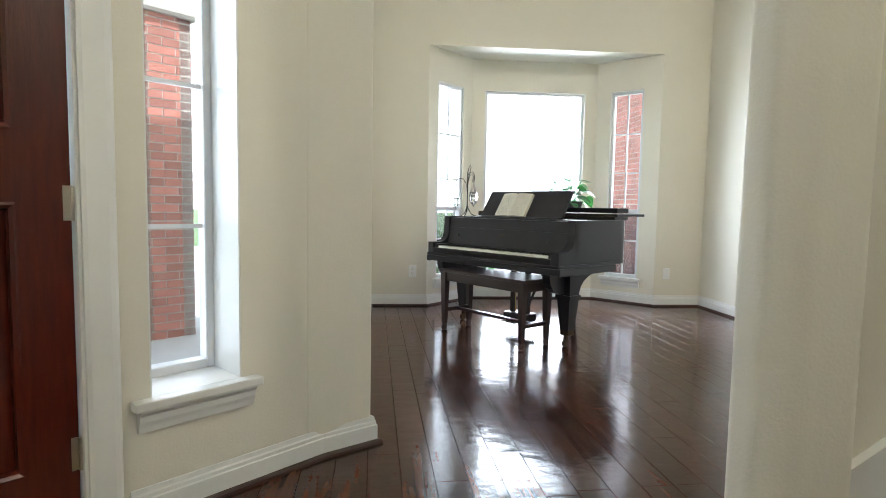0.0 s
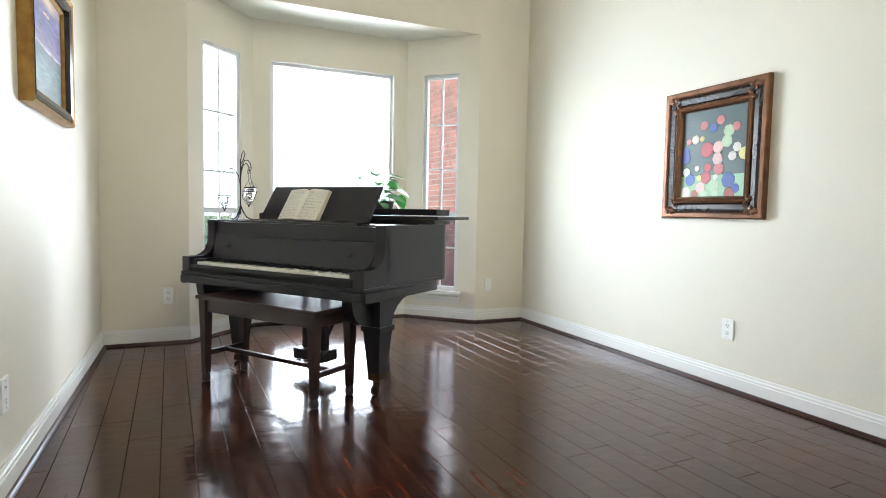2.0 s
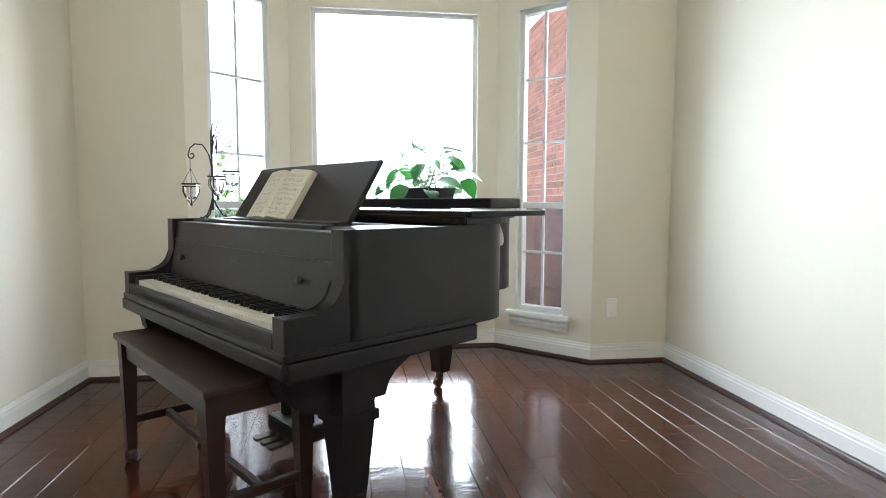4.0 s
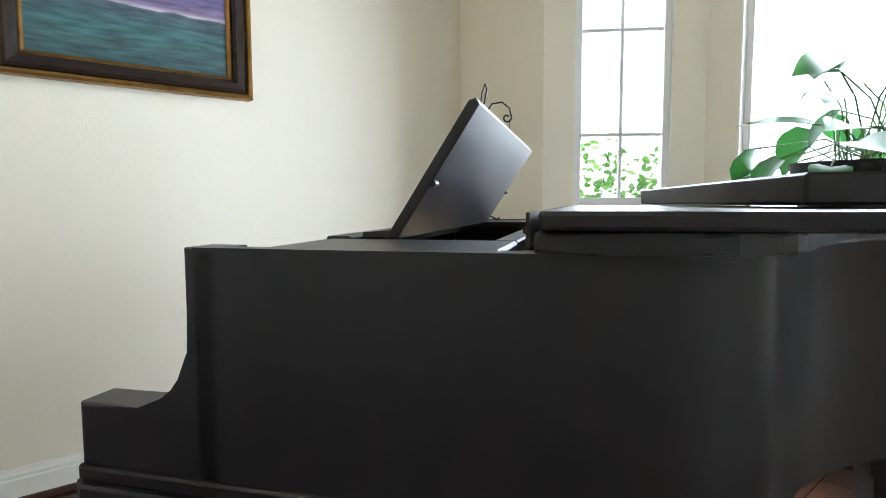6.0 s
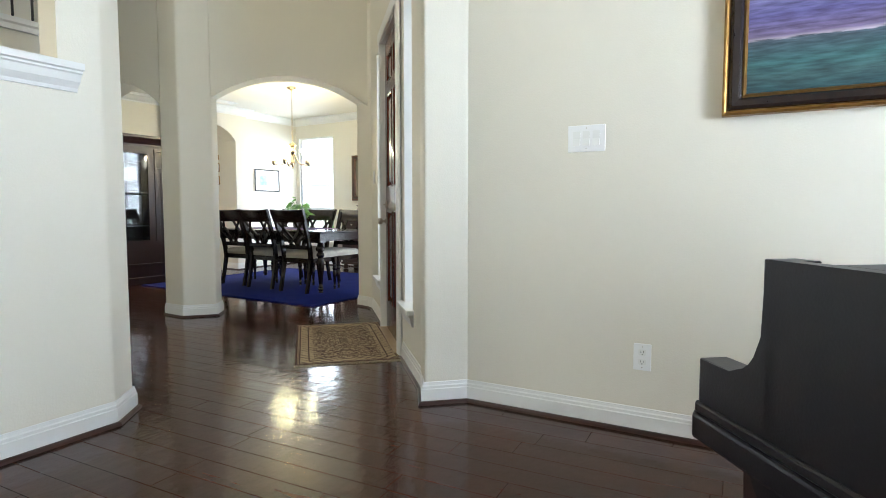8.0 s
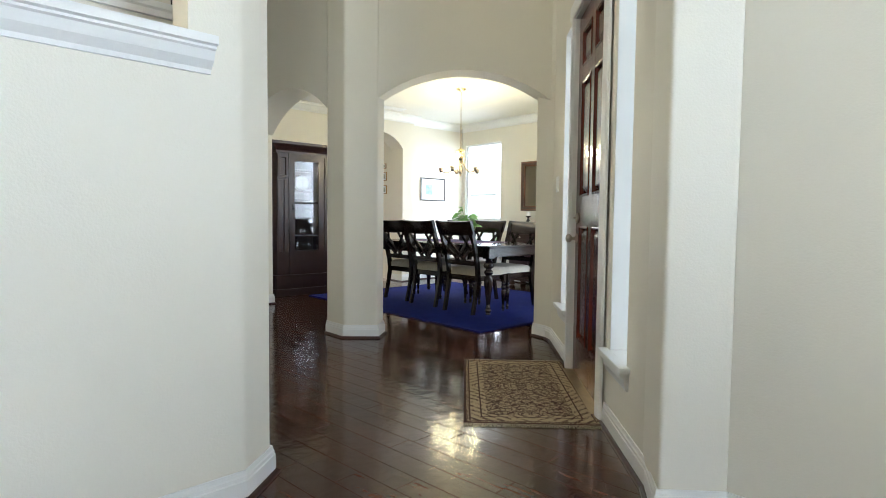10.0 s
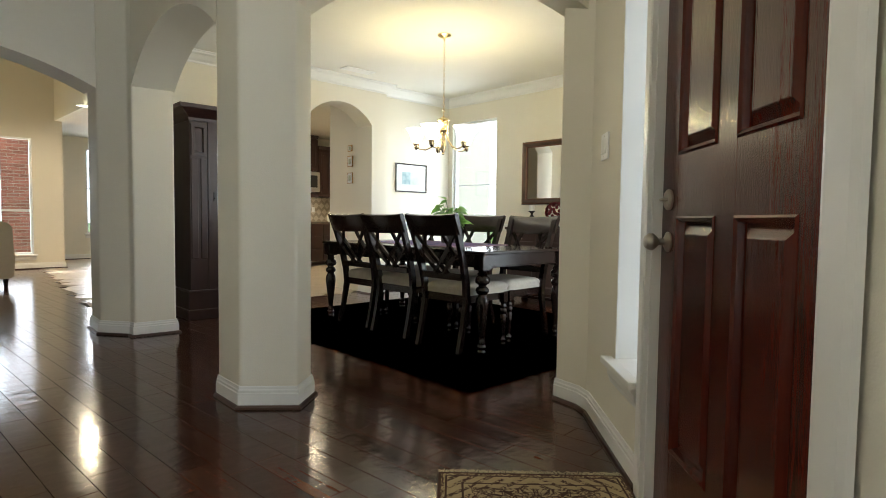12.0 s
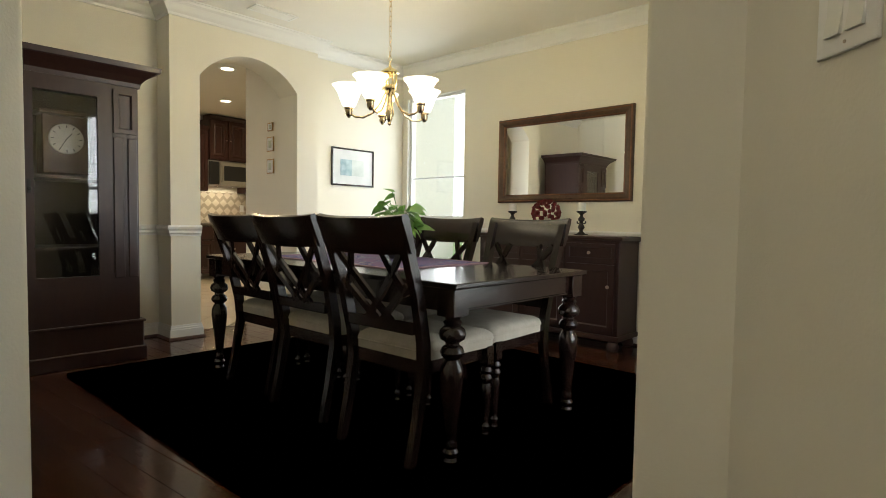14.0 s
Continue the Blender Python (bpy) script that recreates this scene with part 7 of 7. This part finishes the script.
sweep(bm, [(-1.16, -9.57), (-1.16, -10.6)], RAIL)
tagged(part("trim_rail_hall", bm, WHITE), "white painted chair rail", "moulding", kind="structure")
lamp_bulb = bpy.data.lights.new("lamp_bulb", "POINT")
lamp_bulb.energy, lamp_bulb.color, lamp_bulb.shadow_soft_size = 45.0, (1.0, 0.74, 0.40), 0.04
new("lamp_bulb", lamp_bulb).matrix_world = pose(-0.57, -16.1, 1.16)

# brick wing outside the living room window
bm, bm2 = B(), B()
bricks(bm, bm2, (-1.40, -18.1), (-2.05, -18.1), -0.45, 3.4)
ob = tagged(part("wall_brick_wing", bm2, MORTAR), "brown brick wing outside the living room", "wall", kind="structure")
part("brick", bm, BRICKM, ob)["kind"] = "stuff"


# shrubs outside the windows
def shrub(x, y, z, r, h, seed, n=420):
    rs = random.Random(seed)
    ob = thing("shrub", "leafy green garden shrub outside the window", "shrub", pose(x, y, z), "garden shrubs")
    bm = B()
    for i in range(9):
        a = rs.uniform(0, 6.28)
        q = r * rs.uniform(0.3, 0.8)
        tube(bm, [(0, 0, 0), (q * 0.4 * math.cos(a), q * 0.4 * math.sin(a), h * 0.4), (q * math.cos(a), q * math.sin(a), h * rs.uniform(0.6, 0.95))], 0.018, 5, r1=0.004)
    part("branch", bm, SHOE, ob)
    bm = B()
    for i in range(n):
        a, u = rs.uniform(0, 6.28), rs.uniform(0.1, 1.0)
        q = r * math.sqrt(rs.uniform(0.05, 1)) * (1 - 0.45 * u * u) * rs.uniform(0.8, 1.15)
        leaf(bm, pose(q * math.cos(a), q * math.sin(a), h * u * rs.uniform(0.9, 1.08), rs.uniform(-60, 60), rs.uniform(-60, 60), rs.uniform(0, 360)), 0.09, 0.032, 0.2)
    part("foliage", bm, DLEAF, ob)["kind"] = "stuff"


for k, (x, y, r, h) in enumerate(((-0.4, 2.4, 0.8, 1.85), (0.7, 2.1, 0.7, 1.2), (-1.5, 3.0, 0.8, 2.1), (-0.5, 3.6, 0.9, 2.1), (1.7, 1.6, 0.55, 0.95), (2.5, 1.9, 0.5, 0.9), (-1.3, 1.4, 0.6, 1.5), (-7.2, -9.6, 0.7, 1.3), (-7.4, -8.6, 0.7, 1.2), (-7.2, -10.8, 0.6, 1.4))):
    shrub(x, y, -0.46, r, h, 20 + k)

# on the porch
PLANTER = surface("dark_planter_plastic", (0.035, 0.038, 0.05), (0.05, 0.05, 0.06), rough=0.5, scale=20)
pothos(0.25, 0.42, -0.058, 150, 0.42, 31, pose(-2.24, -1.12, 0), "porch_planter", "leafy bush in a dark round planter on the porch", size=0.12, leaf_mat=DLEAF, pot_mat=PLANTER, height=0.36)
CANM = surface("green_plastic", (0.02, 0.30, 0.13), (0.02, 0.24, 0.10), rough=0.35, scale=12)
can = thing("watering_can", "green plastic watering jug on the porch slab", "watering can", pose(-1.74, -1.28, -0.058, 0, 0, 40))
bm = B()
lathe(bm, [(0.085, 0), (0.095, 0.01), (0.095, 0.15), (0.075, 0.20), (0.05, 0.215)], 20)
part("body", bm, CANM, can, smooth=True)
bm = B()
tube(bm, [(-0.05, 0, 0.205), (-0.045, 0, 0.25), (0.0, 0, 0.275), (0.05, 0, 0.26), (0.085, 0, 0.20), (0.092, 0, 0.13)], 0.011, 8)
part("handle", bm, CANM, can, smooth=True)
bm = B()
tube(bm, [(-0.085, 0, 0.06), (-0.14, 0, 0.14), (-0.19, 0, 0.235)], 0.018, 8, r1=0.012)
part("spout", bm, CANM, can, smooth=True)

# ---- floors ----

def inside(x, y, poly):
    r, k = False, len(poly)
    for i in range(k):
        (x0, y0), (x1, y1) = poly[i], poly[i - 1]
        if (y0 > y) != (y1 > y) and x < (x1 - x0) * (y - y0) / (y1 - y0) + x0:
            r = not r
    return r


ROOMS = [[(-0.05, 0.05), (0.55, 0.05), (1.05, 0.55), (2.5, 0.55), (3.0, 0.05), (3.58, 0.05), (3.58, -4.6), (0.0, -4.6), (-0.1, -3.4)],
         [(0.3, -3.3), (-0.1, -3.5), (-2.12, -5.3), (-2.4, -5.7), D(-2.2, -5.74), D(-5.6, -5.74), D(-5.6, -10.1), (-1.1, -10.1), (1.4, -10.1), (1.4, -5.6), (1.1, -4.4)],
         [(4.55, -9.6), (4.55, -16.45), (-1.75, -16.45), (-1.08, -10.5), (-1.30, -10.0), (1.3, -9.6)]]
bm = B()
for poly in ROOMS:
    prism(bm, poly, -0.06 - 0.004 * ROOMS.index(poly), -0.004 - 0.001 * ROOMS.index(poly))
floor = tagged(part("floor", bm, JOINT), "dark red-brown hand-scraped wood plank floor", "floor", kind="structure")
PWID, FROT = 0.127, Matrix.Rotation(radians(2.0), 4, "Z")
LENS = [0.45, 0.62, 0.80, 1.0, 1.22]


def plank_bm(bm, w, L, m=None):
    """A plank with eased top edges, its length along y."""
    e, g = 0.0013, 0.0005
    vs = []
    for z, o in ((-0.012, g), (-0.0022, g), (0.0, g + e)):
        vs.append([bm.verts.new((m or Matrix()) @ Vector((x, y, z))) for x, y in ((-w / 2 + o, -L / 2 + o), (w / 2 - o, -L / 2 + o), (w / 2 - o, L / 2 - o), (-w / 2 + o, L / 2 - o))])
    for a, b in zip(vs, vs[1:]):
        for i in range(4):
            bm.faces.new((a[i], a[(i + 1) % 4], b[(i + 1) % 4], b[i]))
    bm.faces.new(vs[-1])


plank_mesh = {}
for L in LENS:
    bm = B()
    plank_bm(bm, PWID, L)
    plank_mesh[L] = mesh_of("plank", bm, FLOOR)
rest = B()
rf = random.Random(12)
count = 0
for i in range(-62, 44):
    u = 0.024 + PWID * (i + 0.5)
    v = -18.0 + rf.uniform(0, 1.0)
    runs, start = [], None
    y = -17.5
    while y < 1.2:
        p = FROT @ Vector((u, y, 0))
        ok = any(inside(p.x, p.y, poly) for poly in ROOMS)
        if ok and start is None:
            start = y
        if not ok and start is not None:
            runs.append((start, y))
            start = None
        y += 0.04
    for a, b in runs:
        y = a
        while y < b - 0.02:
            L = rf.choice(LENS)
            exact = True
            if y + L > b:
                L, exact = b - y, False
            c = FROT @ Vector((u, y + L / 2, 0))
            near = -4.9 < c.y and -0.8 < c.x < 2.6
            if near and exact and count < 300:
                ob = new("plank", plank_mesh[L])
                ob.parent = floor
                ob.matrix_basis = Matrix.Translation(c) @ FROT
                count += 1
            else:
                plank_bm(rest, PWID, L, Matrix.Translation(c) @ FROT)
            y += L
part("plank_field", rest, FLOOR, floor)["kind"] = "stuff"
# kitchen tiles laid diagonally
TPOLY = [(-1.08, -10.12), (-1.12, -10.5), (-1.75, -16.4), (-1.75, -18.7), (-7.1, -18.7), (-7.1, -10.12)]
bm = B()
prism(bm, TPOLY, -0.08, -0.006)
tfl = tagged(part("floor_kitchen", bm, GROUT), "beige diagonal ceramic tile floor", "floor", kind="structure")
bm = B()
q = 0.33 / math.sqrt(2)
for i in range(-4, 16):
    for j in range(-2, 40):
        x, y = -7.2 + i * 2 * q * 0.5 * 2 + (q if j % 2 else 0), -19.0 + j * q
        if inside(x, y, TPOLY):
            h = q - 0.005
            prism(bm, [(x - h, y), (x, y - h), (x + h, y), (x, y + h)], -0.01, -0.001)
part("tile", bm, TILE, tfl)["kind"] = "stuff"
